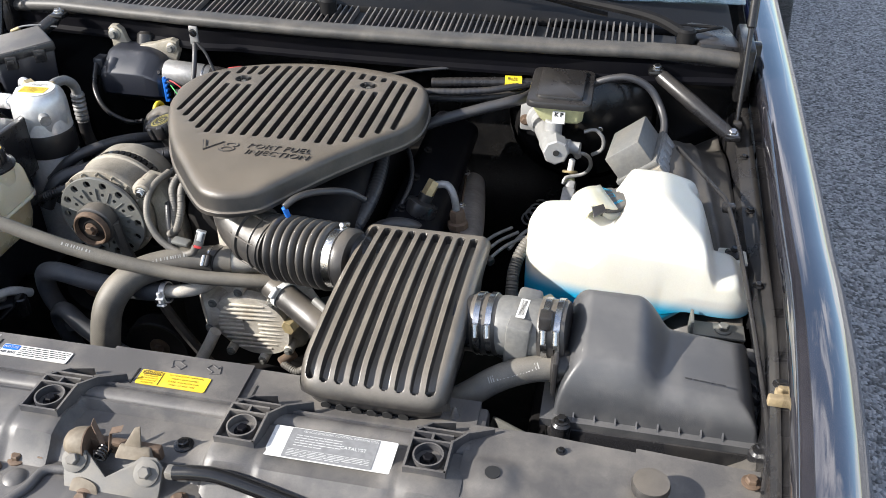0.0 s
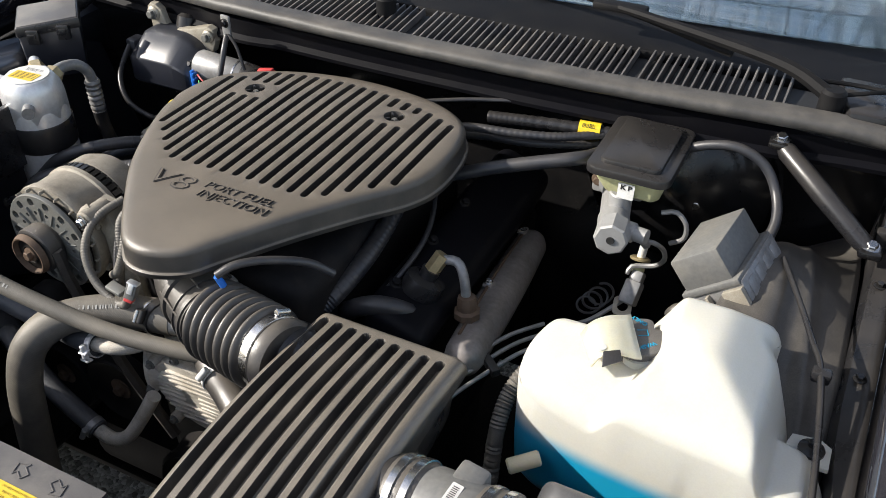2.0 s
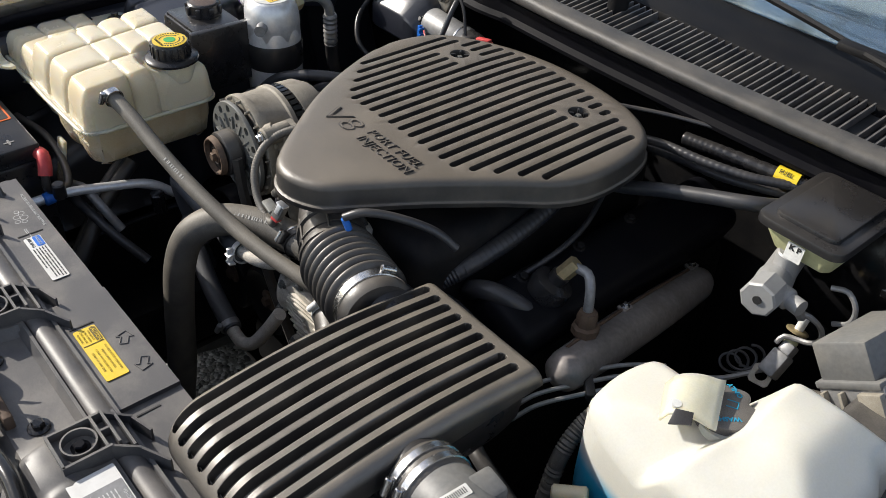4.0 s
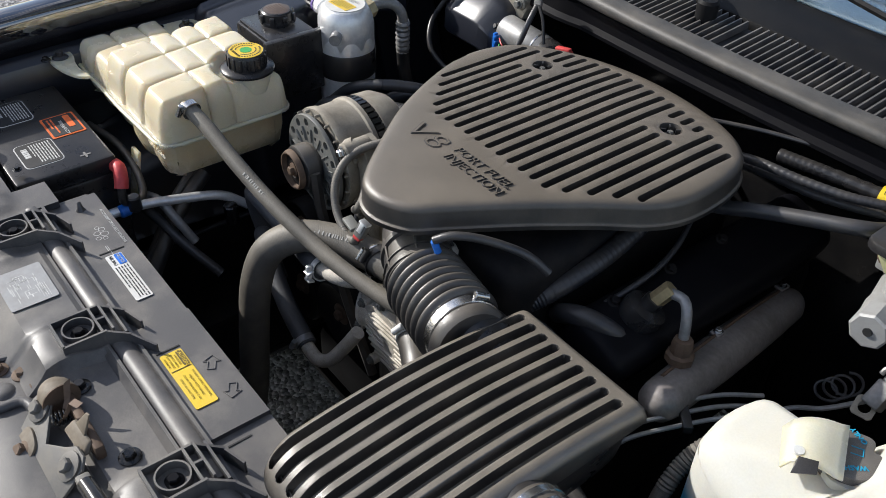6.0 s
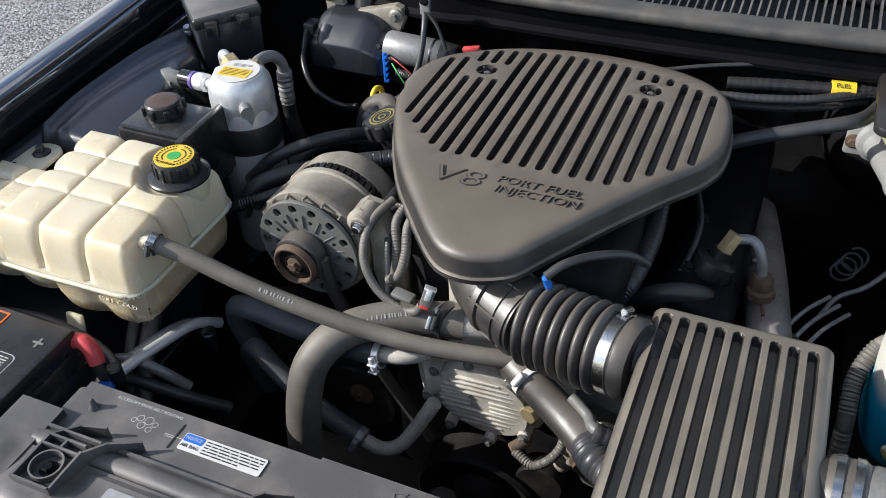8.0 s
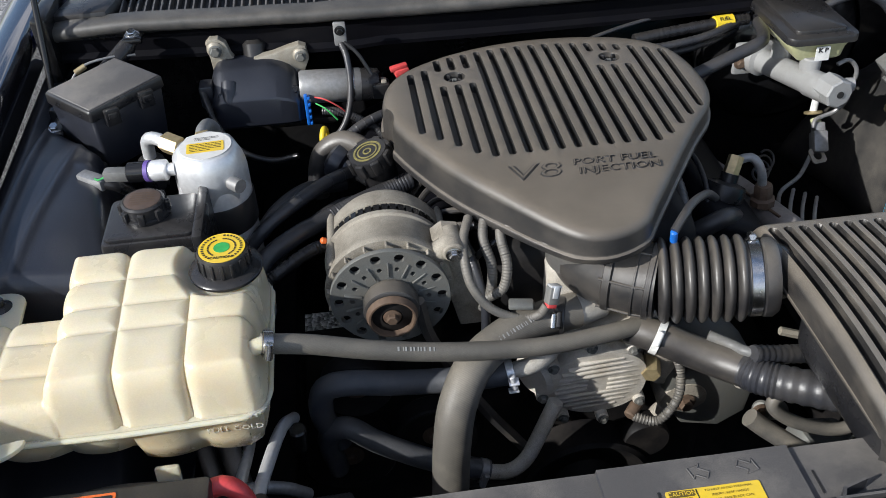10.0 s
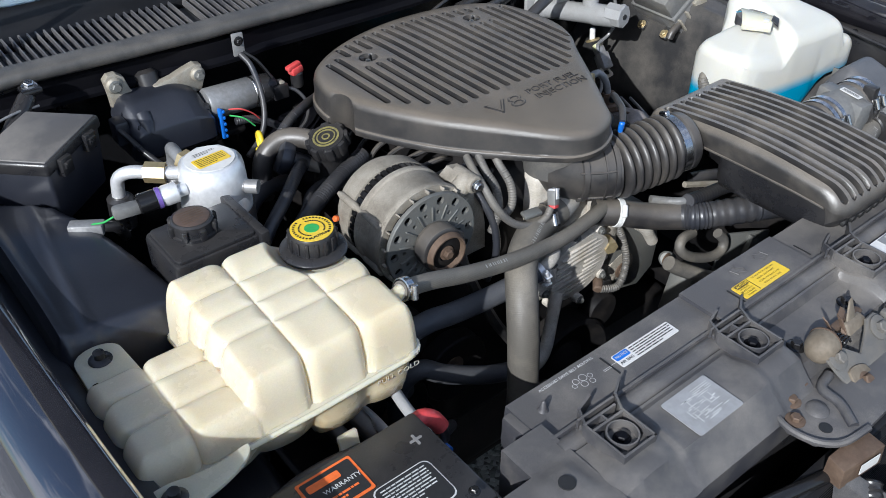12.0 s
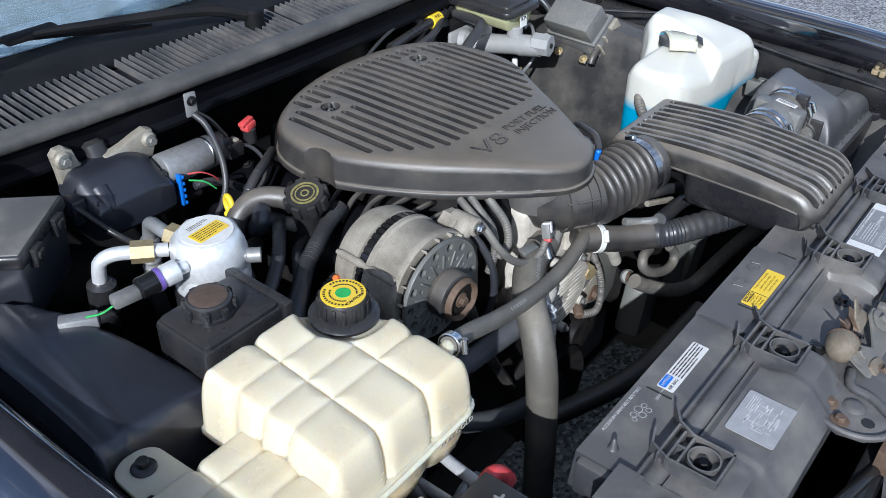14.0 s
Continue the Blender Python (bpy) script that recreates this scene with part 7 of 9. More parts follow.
# ---- air filter box and flow sensor ----
def air_filter():
    b = thing("air_filter_box", (0.57, 0.22, 0.66), "dark grey plastic air filter box with ribbed rim and clips", "air filter box")
    x0, x1, y0, y1 = 0.440, 0.708, 0.124, 0.304

    def dome(inner, r):
        t = min(1.0, max(0.0, inner / r))
        return math.sqrt(1 - (1 - t) ** 2)

    def lid(x, y):
        # a tall hood on the duct's side beside a low sloping plateau
        low = min(x - 0.460, 0.690 - x, y - 0.134, 0.286 - y)
        plateau = (0.046 - 0.12 * max(0.0, x - 0.60)) * dome(low, 0.030)
        slope = min(1.0, max(0.0, (0.626 - x) / 0.086))
        lean = 0.62 + 0.38 * min(1.0, max(0.0, (y - 0.134) / 0.115))
        tall = 0.098 * lean * dome(min(x - 0.456, y - 0.134, 0.286 - y), 0.032) * slope * slope * (3 - 2 * slope)
        return 0.806 + math.log(math.exp(180 * plateau) + math.exp(180 * tall) - 1) / 180
    bm = field(x0, x1, y0, y1, 0.003, lid, skirt=0.795)
    part("lid", bm, M_LID, b, "dark grey lid with a tall hood", 60)
    part("base", box((0.448, 0.120, 0.66), (0.694, 0.298, 0.797), 0.008), M_BLACK, b)
    for k in range(8):
        x = 0.478 + 0.0245 * k
        part("rib", prism([(0.126, 0.804), (0.142, 0.804), (0.142, 0.822)], x, x + 0.002, 0, turn=Matrix(((0, 0, 1, 0), (1, 0, 0, 0), (0, 1, 0, 0), (0, 0, 0, 1)))), M_LID, b)
    for k in range(6):
        y = 0.15 + 0.024 * k
        part("rib", prism([(0.707, 0.804), (0.686, 0.804), (0.686, 0.822)], -y, -y + 0.002, 0, turn=pose(0, 0, 0, 90)), M_LID, b)
    for cx, cy in ((0.466, 0.122), (0.692, 0.122)):
        clip = part("clip", cyl((cx, cy, 0.765), (cx, cy, 0.808), 0.012, 0.003), M_BLACK, b, "black screw clip")
        bolt((cx, cy, 0.808), (0, 0, 1), 0.006, clip, "clip_screw", M_STEELBLACK)
    part("elbow_stub", cyl((0.446, 0.178, 0.841), (0.470, 0.178, 0.842), 0.021, 0.002), M_BLACK, b)
    part("stub_flange", box((0.448, 0.151, 0.817), (0.455, 0.205, 0.869), 0.003), M_BLACK, b)
    bars("moulded_print", (0.640, 0.172, 0.8535), (0.075, 0.005), 1, M_BLACK, b, -6, 0, 7, 0.5)
    st = thing("bracket", (0.655, 0.325, 0.80), "dusty steel bracket with a bolt behind the filter box", "bracket")
    part("plate", box((0.622, 0.312, 0.808), (0.690, 0.342, 0.812), 0.001), M_TANSTEEL, st)
    part("upright", box((0.618, 0.312, 0.80), (0.622, 0.342, 0.830), 0.001), M_TANSTEEL, st)
    bolt((0.662, 0.328, 0.812), (0, 0, 1), 0.0075, st, material=M_TANSTEEL)
    s = thing("air_flow_sensor", (0.40, 0.214, 0.83), "grey air flow sensor with printed label between rubber couplings", "sensor")
    for a, c in (((0.345, 0.218, 0.860), (0.378, 0.216, 0.864)), ((0.428, 0.213, 0.868), (0.462, 0.21, 0.872))):
        a, c = Vector(a), Vector(c)
        part("coupling", lathe(a, c, [(0.036, 0), (0.0385, 0.1), (0.0385, 0.9), (0.036, 1)], 30), M_RUBBER, s)
        for u in (0.3, 0.75):
            ring_clamp(a.lerp(c, u), c - a, 0.039, s, 0.008, screw=(0, -1, 0.5))
    part("body", lathe((0.376, 0.216, 0.864), (0.432, 0.213, 0.868), [(0.036, 0), (0.0375, 0.1), (0.0375, 0.9), (0.036, 1)], 30), M_GREYBOX, s, "dark sensor body")
    hd = part("head", box((0.391, 0.174, 0.832), (0.421, 0.254, 0.899), 0.005, pose(0, 0, 0, 4, 3, -6)), M_GREYBOX, s, "grey electronics housing")
    panel("label", (0.405, 0.204, 0.9028), (0.011, 0.034), M_LABELW, hd, -6, 4, 0.0008, 0.001, "white printed label")
    bars("barcode", (0.405, 0.204, 0.9040), (0.006, 0.028), 14, M_INKSHADE, hd, -6, 4, 5, 0.55)
    part("plug", box((0.426, 0.179, 0.892), (0.442, 0.199, 0.912), 0.003), M_BLACK, s)


air_filter()


# ---- brakes ----
def brakes():
    bo = thing("brake_booster", (0.435, 0.90, 0.70), "black domed brake booster on the bulkhead", "brake booster")
    part("shell", lathe((0.435, 0.835, 0.835), (0.435, 0.958, 0.835), [(0.028, 0), (0.045, 0.05), (0.085, 0.16), (0.118, 0.32), (0.132, 0.5), (0.136, 0.55), (0.136, 0.62), (0.130, 0.66), (0.130, 1)], 48), M_STEELBLACK, bo, "black pressed-steel shell", 30)
    part("crimp_band", lathe((0.435, 0.893, 0.835), (0.435, 0.913, 0.835), [(0.136, 0), (0.1395, 0.2), (0.1395, 0.8), (0.136, 1)], 48, closed=False), M_STEELBLACK, bo, "crimped rim of the shell")
    part("check_valve", lathe((0.372, 0.872, 0.905), (0.366, 0.845, 0.912), [(0.013, 0), (0.013, 0.3), (0.009, 0.4), (0.009, 1)], 16), M_BLACK, bo)
    for x in (0.40, 0.47):
        bolt((x, 0.845, 0.835), (0, -1, 0), 0.007, bo, "stud", M_ZINC)
    mc = thing("brake_master_cylinder", (0.40, 0.76, 0.84), "cast aluminium brake master cylinder with yellowed reservoir and black lid", "brake cylinder")
    part("bore", lathe((0.402, 0.668, 0.875), (0.362, 0.822, 0.856), [(0.0195, 0), (0.0205, 0.25), (0.0185, 0.28), (0.0185, 0.9), (0.025, 0.92), (0.025, 1)], 28), M_SMOOTHALU, mc, "cast cylinder")
    part("end_block", lathe((0.405, 0.648, 0.880), (0.400, 0.684, 0.878), [(0.019, 0), (0.0215, 0.06), (0.0215, 0.9), (0.018, 1)], 8), M_SMOOTHALU, mc, "cast block at the cylinder's end", 20)
    # black disc for the shade inside the bore
    part("bore_hole", lathe((0.405, 0.6465, 0.880), (0.405, 0.650, 0.880), [(0.0050, 0), (0.0055, 1)], 16), M_INKSHADE, mc)
    part("flange", box((0.326, 0.822, 0.828), (0.400, 0.832, 0.882), 0.008), M_SMOOTHALU, mc)
    for x in (0.336, 0.392):
        bolt((x, 0.822, 0.850), (0, -1, 0), 0.007, mc, "flange_nut", M_RUST)
    for x, y in ((0.393, 0.722), (0.378, 0.782)):
        part("port", cyl((x, y, 0.858), (x, y, 0.905), 0.0150, 0.002), M_SMOOTHALU, mc)
    part("side_boss", lathe((0.398, 0.688, 0.874), (0.442, 0.680, 0.876), [(0.013, 0), (0.013, 0.6), (0.010, 0.65), (0.010, 1)], 16), M_SMOOTHALU, mc)
    res = bmesh.new()
    lo = smooth_box(0.368, 0.440, 0.718, 0.826, 0.012)
    hi = smooth_box(0.353, 0.446, 0.712, 0.846, 0.014)
    rows = []
    for ring, z in ((inset(lo, 0.006), 0.898), (lo, 0.903), (inset(hi, 0.005), 0.918), (hi, 0.928), (hi, 0.934)):
        rows.append([res.verts.new((x, y, z)) for x, y in ring])
    n = len(lo)
    for a, b in zip(rows, rows[1:]):
        for i in range(n):
            res.faces.new((a[i], a[(i + 1) % n], b[(i + 1) % n], b[i]))
    res.faces.new(rows[0][::-1])
    res.faces.new(rows[-1])
    part("reservoir", res, M_GREENTANK, mc, "yellowed fluid reservoir", 40)
    lid = part("lid", prism(smooth_box(0.345, 0.453, 0.704, 0.854, 0.016), 0.931, 0.942, 0.004), M_BLACK, mc, "black moulded lid", 40)
    part("lid_raise", prism(smooth_box(0.360, 0.438, 0.718, 0.840, 0.010), 0.940, 0.9475, 0.003), M_BLACK, lid)
    kp = panel("label", (0.401, 0.7105, 0.914), (0.021, 0.021), M_WHITEPL, mc, 0, 84, 0.0012, 0.001, "white label with black letters")
    words("lettering", "K P", (0.401, 0.7095, 0.9190), 0.0088, M_INKSHADE, kp, 0, 84, 0.0002, 1.15, swell=0.0004)
    bars("fine_print", (0.401, 0.7088, 0.9085), (0.013, 0.006), 3, M_INKSHADE, kp, 0, 84, 2, 0.6)
    v = thing("brake_valve", (0.425, 0.70, 0.74), "brake pressure valve with a pierced foot plate and bent steel lines", "valve")
    foot = Matrix.Translation((0.424, 0.690, 0.750)) @ pose(0, 0, 0, 34, 0, 10)
    bm = bmesh.new()
    rings = []
    for i in range(20):
        a = 2 * math.pi * i / 20
        far_r = 0.0125 / max(abs(math.cos(a)), abs(math.sin(a)))
        rings.append([bm.verts.new(foot @ Vector((r * math.cos(a), r * math.sin(a), z))) for r, z in ((0.0072, 0.0012), (far_r, 0.0012), (far_r, -0.0012), (0.0072, -0.0012))])
    for i in range(20):
        a, b = rings[i], rings[(i + 1) % 20]
        for k in range(4):
            bm.faces.new((a[k], b[k], b[(k + 1) % 4], a[(k + 1) % 4]))
    part("foot", bm, M_PALECAST, v, "pale pierced foot plate", 20)
    body = Matrix.Translation((0.430, 0.708, 0.768)) @ pose(0, 0, 0, -42, 0, -8)
    for lo, hi, name in (((-0.011, -0.012, -0.021), (0.011, 0.012, 0.012), "body"), ((-0.0085, -0.0095, 0.010), (0.0085, 0.0095, 0.026), "shoulder")):
        bm = box(lo, hi, 0.003)
        bmesh.ops.transform(bm, matrix=body, verts=bm.verts)
        part(name, bm, M_GREYALU, v)
    part("collar", lathe((0.428, 0.736, 0.797), (0.428, 0.738, 0.801), [(0.013, 0), (0.014, 0.3), (0.014, 0.7), (0.012, 1)], 20), M_BRASS, v, "brass collar")
    part("plunger", cyl((0.428, 0.738, 0.798), (0.430, 0.742, 0.822), 0.0055, 0.002), M_WHITEPL, v, "pale plunger")
    part("sight_ring", lathe((0.430, 0.722, 0.785), (0.429, 0.730, 0.792), [(0.0075, 0), (0.0085, 0.5), (0.0075, 1)], 16), M_GREENTANK, v, "yellow-green seal")
    part("nut", lathe((0.434, 0.690, 0.866), (0.440, 0.697, 0.853), [(0.0068, 0), (0.0068, 1)], 6), M_GREYALU, v)
    for pts in ([(0.436, 0.694, 0.860), (0.450, 0.700, 0.856), (0.460, 0.710, 0.842), (0.462, 0.718, 0.822), (0.452, 0.722, 0.806), (0.436, 0.722, 0.800), (0.422, 0.718, 0.797), (0.418, 0.712, 0.786)],
                [(0.445, 0.735, 0.880), (0.463, 0.738, 0.884), (0.478, 0.736, 0.870), (0.478, 0.734, 0.850), (0.462, 0.734, 0.838)],
                [(0.42, 0.70, 0.75), (0.39, 0.67, 0.73), (0.36, 0.66, 0.71), (0.34, 0.62, 0.70)]):
        part("line", tube(pts, 0.0033, 8), M_GREYALU, v)
    coil = []
    across, rise = Vector((0.889, 0.433, 0.150)), Vector((-0.391, 0.547, 0.740))
    for i in range(44):
        a, u = 2 * math.pi * i / 13, i / 43
        coil.append(Vector((0.362, 0.735, 0.690)) + across * (0.030 * u + 0.0155 * math.cos(a)) + rise * (0.018 * u + 0.0135 * math.sin(a)))
    part("coiled_line", tube(coil, 0.0019, 8, 0.003), M_LOOM, v, "thin coiled line")


def smooth_box(x0, x1, y0, y1, r, k=4):
    pts = []
    for cx, cy, a0 in ((x1 - r, y1 - r, 0), (x0 + r, y1 - r, 90), (x0 + r, y0 + r, 180), (x1 - r, y0 + r, 270)):
        for i in range(k + 1):
            a = radians(a0 + 90 * i / k)
            pts.append((cx + r * math.cos(a), cy + r * math.sin(a)))
    return pts


brakes()


def rear_right():
    m = thing("relay_module", (0.53, 0.67, 0.84), "grey relay module with finned housing, tilted over the wheelhouse", "relay module")
    u, n = Vector((0.047, -0.004, 0.040)).normalized(), Vector((-0.64, 0.10, 0.76))
    v = n.cross(u).normalized()
    n = u.cross(v).normalized()
    turn = Matrix((u, v, n)).transposed().to_4x4()
    turn.translation = (0.483, 0.622, 0.891)

    def tb(lo, hi, bev):
        bm = box(lo, hi, bev)
        bmesh.ops.transform(bm, matrix=turn, verts=bm.verts)
        return bm
    part("cap", tb((0.0, 0.0, -0.045), (0.062, 0.104, 0.0), 0.003), M_GREYBOX, m, "dark grey cap")
    hs = part("housing", tb((-0.003, -0.004, -0.085), (0.072, 0.112, -0.044), 0.003), M_GREYALU, m, "light grey finned housing")
    part("rim", tb((-0.004, -0.006, -0.048), (0.070, 0.112, -0.040), 0.002), M_GREYBOX, hs)
    for k in range(4):
        part("bulge", tb((0.068, 0.006 + 0.027 * k, -0.082), (0.0735, 0.026 + 0.027 * k, -0.050), 0.004), M_GREYALU, hs)
    for u0, u1 in ((0.004, 0.008), (0.024, 0.028), (0.046, 0.071)):
        part("strip", tb((u0, -0.012, -0.098), (u1, -0.004, -0.050), 0.0008), M_PALECAST, m, "pale bent strip below the housing")
    part("strip_foot", tb((0.004, -0.011, -0.101), (0.071, -0.005, -0.096), 0.001), M_PALECAST, m)
    for k in (0, 1):
        br = part("bracket", tb((-0.028, 0.015 + 0.062 * k, -0.082), (0.004, 0.033 + 0.062 * k, -0.077), 0.002), M_ZINC, m, "zinc bracket")
        bolt(turn @ Vector((-0.019, 0.024 + 0.062 * k, -0.077)), n, 0.006, br, material=M_BRASS)
    part("boot", tube([turn @ Vector((0.0, -0.004, -0.06)), turn @ Vector((-0.018, -0.008, -0.055)), turn @ Vector((-0.03, -0.008, -0.06))], 0.0075, 10), M_RUBBER, m)
    alone("booster_hose", tube([(0.13, 0.705, 0.862), (0.17, 0.712, 0.874), (0.21, 0.722, 0.888), (0.265, 0.735, 0.904), (0.318, 0.748, 0.918), (0.340, 0.775, 0.916), (0.362, 0.84, 0.908)], 0.0095, 14), M_LOOM, "rubber vacuum hose from the engine to the brake booster", "hose")
    alone("module_hose", tube([(0.43, 0.822, 0.918), (0.47, 0.822, 0.940), (0.510, 0.820, 0.948), (0.545, 0.818, 0.934), (0.567, 0.806, 0.908), (0.578, 0.776, 0.886), (0.574, 0.745, 0.862)], 0.0066, 12), M_LOOM, "black hose arching over the brake booster", "hose")
    f = thing("fuel_loom", (0.30, 0.84, 0.90), "black corrugated fuel line with a yellow tag", "hose")
    part("conduit", tube([(0.16, 0.83, 0.902), (0.22, 0.838, 0.905), (0.29, 0.846, 0.908), (0.35, 0.855, 0.908)], 0.0095, 12, wave=0.0008, pitch=0.0036), M_BLACK, f)
    tag = part("tag", lathe((0.292, 0.8465, 0.908), (0.322, 0.851, 0.908), [(0.0125, 0), (0.0125, 1)], 16), M_YELLOW, f, "yellow tag")
    words("lettering", "FUEL", (0.307, 0.8400, 0.9185), 0.0085, M_INKSHADE, tag, 8, 42, 0.0002)
    alone("fuel_line", tube([(0.10, 0.80, 0.885), (0.15, 0.80, 0.897), (0.21, 0.805, 0.900), (0.27, 0.818, 0.903), (0.32, 0.842, 0.906), (0.37, 0.872, 0.905)], 0.0068, 12, wave=0.0008, pitch=0.0036), M_LOOM, "black corrugated line behind the engine cover", "hose")
    alone("fuel_line", tube([(0.10, 0.815, 0.868), (0.16, 0.815, 0.878), (0.23, 0.82, 0.882), (0.29, 0.838, 0.886), (0.34, 0.870, 0.886), (0.37, 0.90, 0.88)], 0.0068, 12, wave=0.0008, pitch=0.0036), M_LOOM, "black corrugated line behind the engine cover", "hose")
    alone("control_cable", tube([(0.05, 0.80, 0.915), (0.15, 0.835, 0.925), (0.28, 0.868, 0.930), (0.40, 0.878, 0.93)], 0.0030, 8), M_LOOM, "thin black control cable along the cowl", "cable")
    c = thing("fender_cable", (0.66, 0.5, 0.87), "black release cable with a clip along the inner fender", "cable")
    part("cable", tube([(0.60, 0.70, 0.885), (0.628, 0.62, 0.892), (0.650, 0.55, 0.899), (0.664, 0.508, 0.899), (0.676, 0.42, 0.885), (0.684, 0.32, 0.87), (0.688, 0.22, 0.86), (0.69, 0.10, 0.85), (0.68, 0.03, 0.84)], 0.0034, 10), M_BLACK, c)
    part("clip", box((0.656, 0.499, 0.889), (0.675, 0.513, 0.902), 0.003), M_BLACK, c)
    b = thing("bonnet_bumper", (0.70, 0.137, 0.86), "tan rubber bonnet buffer on the fender edge", "rubber buffer")
    buff = mat("tan_rubber", (0.30, 0.235, 0.135), 0.7, dirt=(0.16, 0.12, 0.08), dirt_amount=0.6, dirt_scale=60)
    part("pad", box((0.686, 0.126, 0.872), (0.706, 0.136, 0.884), 0.002), buff, b)
    part("tongue", box((0.696, 0.134, 0.870), (0.710, 0.152, 0.880), 0.002), buff, b)
    part("stud", cyl((0.701, 0.145, 0.880), (0.701, 0.145, 0.886), 0.004, 0.001, 12), buff, b)


rear_right()


# ---- left rear ----
def fuse_box():
    f = thing("fuse_box", (-0.605, 0.745, 0.85), "black plastic fuse box with a flat hinged lid", "fuse box")
    top = [Vector(p) for p in ((-0.690, 0.752, 0.944), (-0.618, 0.682, 0.943), (-0.525, 0.738, 0.960), (-0.597, 0.806, 0.961))]
    mid = sum(top, Vector()) / 4

    def ring(k, dz):
        return [mid + (p - mid) * k + Vector((0, 0, dz)) for p in top]
    part("body", hexa(ring(0.86, -0.098), ring(0.95, -0.012), 0.004), M_LINER, f)
    part("lid", hexa(ring(1.0, -0.018), ring(0.985, 0.0), 0.004), M_BLACK, f, "flat black lid with a rounded rim")
    # paler plastic here also stands in for sun glare on the lid
    part("lid_panel", hexa(ring(0.93, -0.003), ring(0.92, 0.0012), 0.001), M_SHROUD, f, "dusty flat top, lightened for the sun's glare")
    d = (top[2] - top[1]).normalized()
    out = Vector((d.y, -d.x, 0)).normalized()
    for u in (0.26, 0.72):
        q = top[1].lerp(top[2], u) + Vector((0, 0, -0.017))
        lt = part("latch", box(q - Vector((0.010, 0.006, 0.014)), q + Vector((0.010, 0.007, 0.010)), 0.002, Matrix.Rotation(math.atan2(d.y, d.x), 4, "Z")), M_BLACK, f)
        part("hook", box(q + out * 0.006 - Vector((0.006, 0.003, 0.004)), q + out * 0.006 + Vector((0.006, 0.003, 0.005)), 0.001, Matrix.Rotation(math.atan2(d.y, d.x), 4, "Z")), M_BLACK, lt)
    d = (top[1] - top[0]).normalized()
    foot = (top[0] + top[1]) / 2 + Vector((-0.004, -0.012, -0.082))
    part("foot", box(foot - Vector((0.046, 0.016, 0.010)), foot + Vector((0.046, 0.016, 0.004)), 0.003, Matrix.Rotation(math.atan2(d.y, d.x), 4, "Z")), M_BLACK, f, "black mounting foot")
    for u in (0.2, 0.55):
        q = top[0].lerp(top[1], u) + Vector((-0.02, -0.01, -0.074))
        bolt(q, (0, 0, 1), 0.005, f, material=M_STEELBLACK)
    w = thing("grey_wire", (-0.66, 0.79, 0.95), "pale grey wire with a brass end beside the fuse box", "wire")
    part("wire", tube([(-0.575, 0.825, 0.952), (-0.61, 0.812, 0.957), (-0.645, 0.800, 0.952), (-0.665, 0.785, 0.930), (-0.672, 0.775, 0.90)], 0.0019, 8), M_GREYALU, w)
    part("terminal", cyl((-0.640, 0.803, 0.952), (-0.655, 0.796, 0.946), 0.0042, 0.001, 10), M_BRASS, w, "brass terminal")


fuse_box()


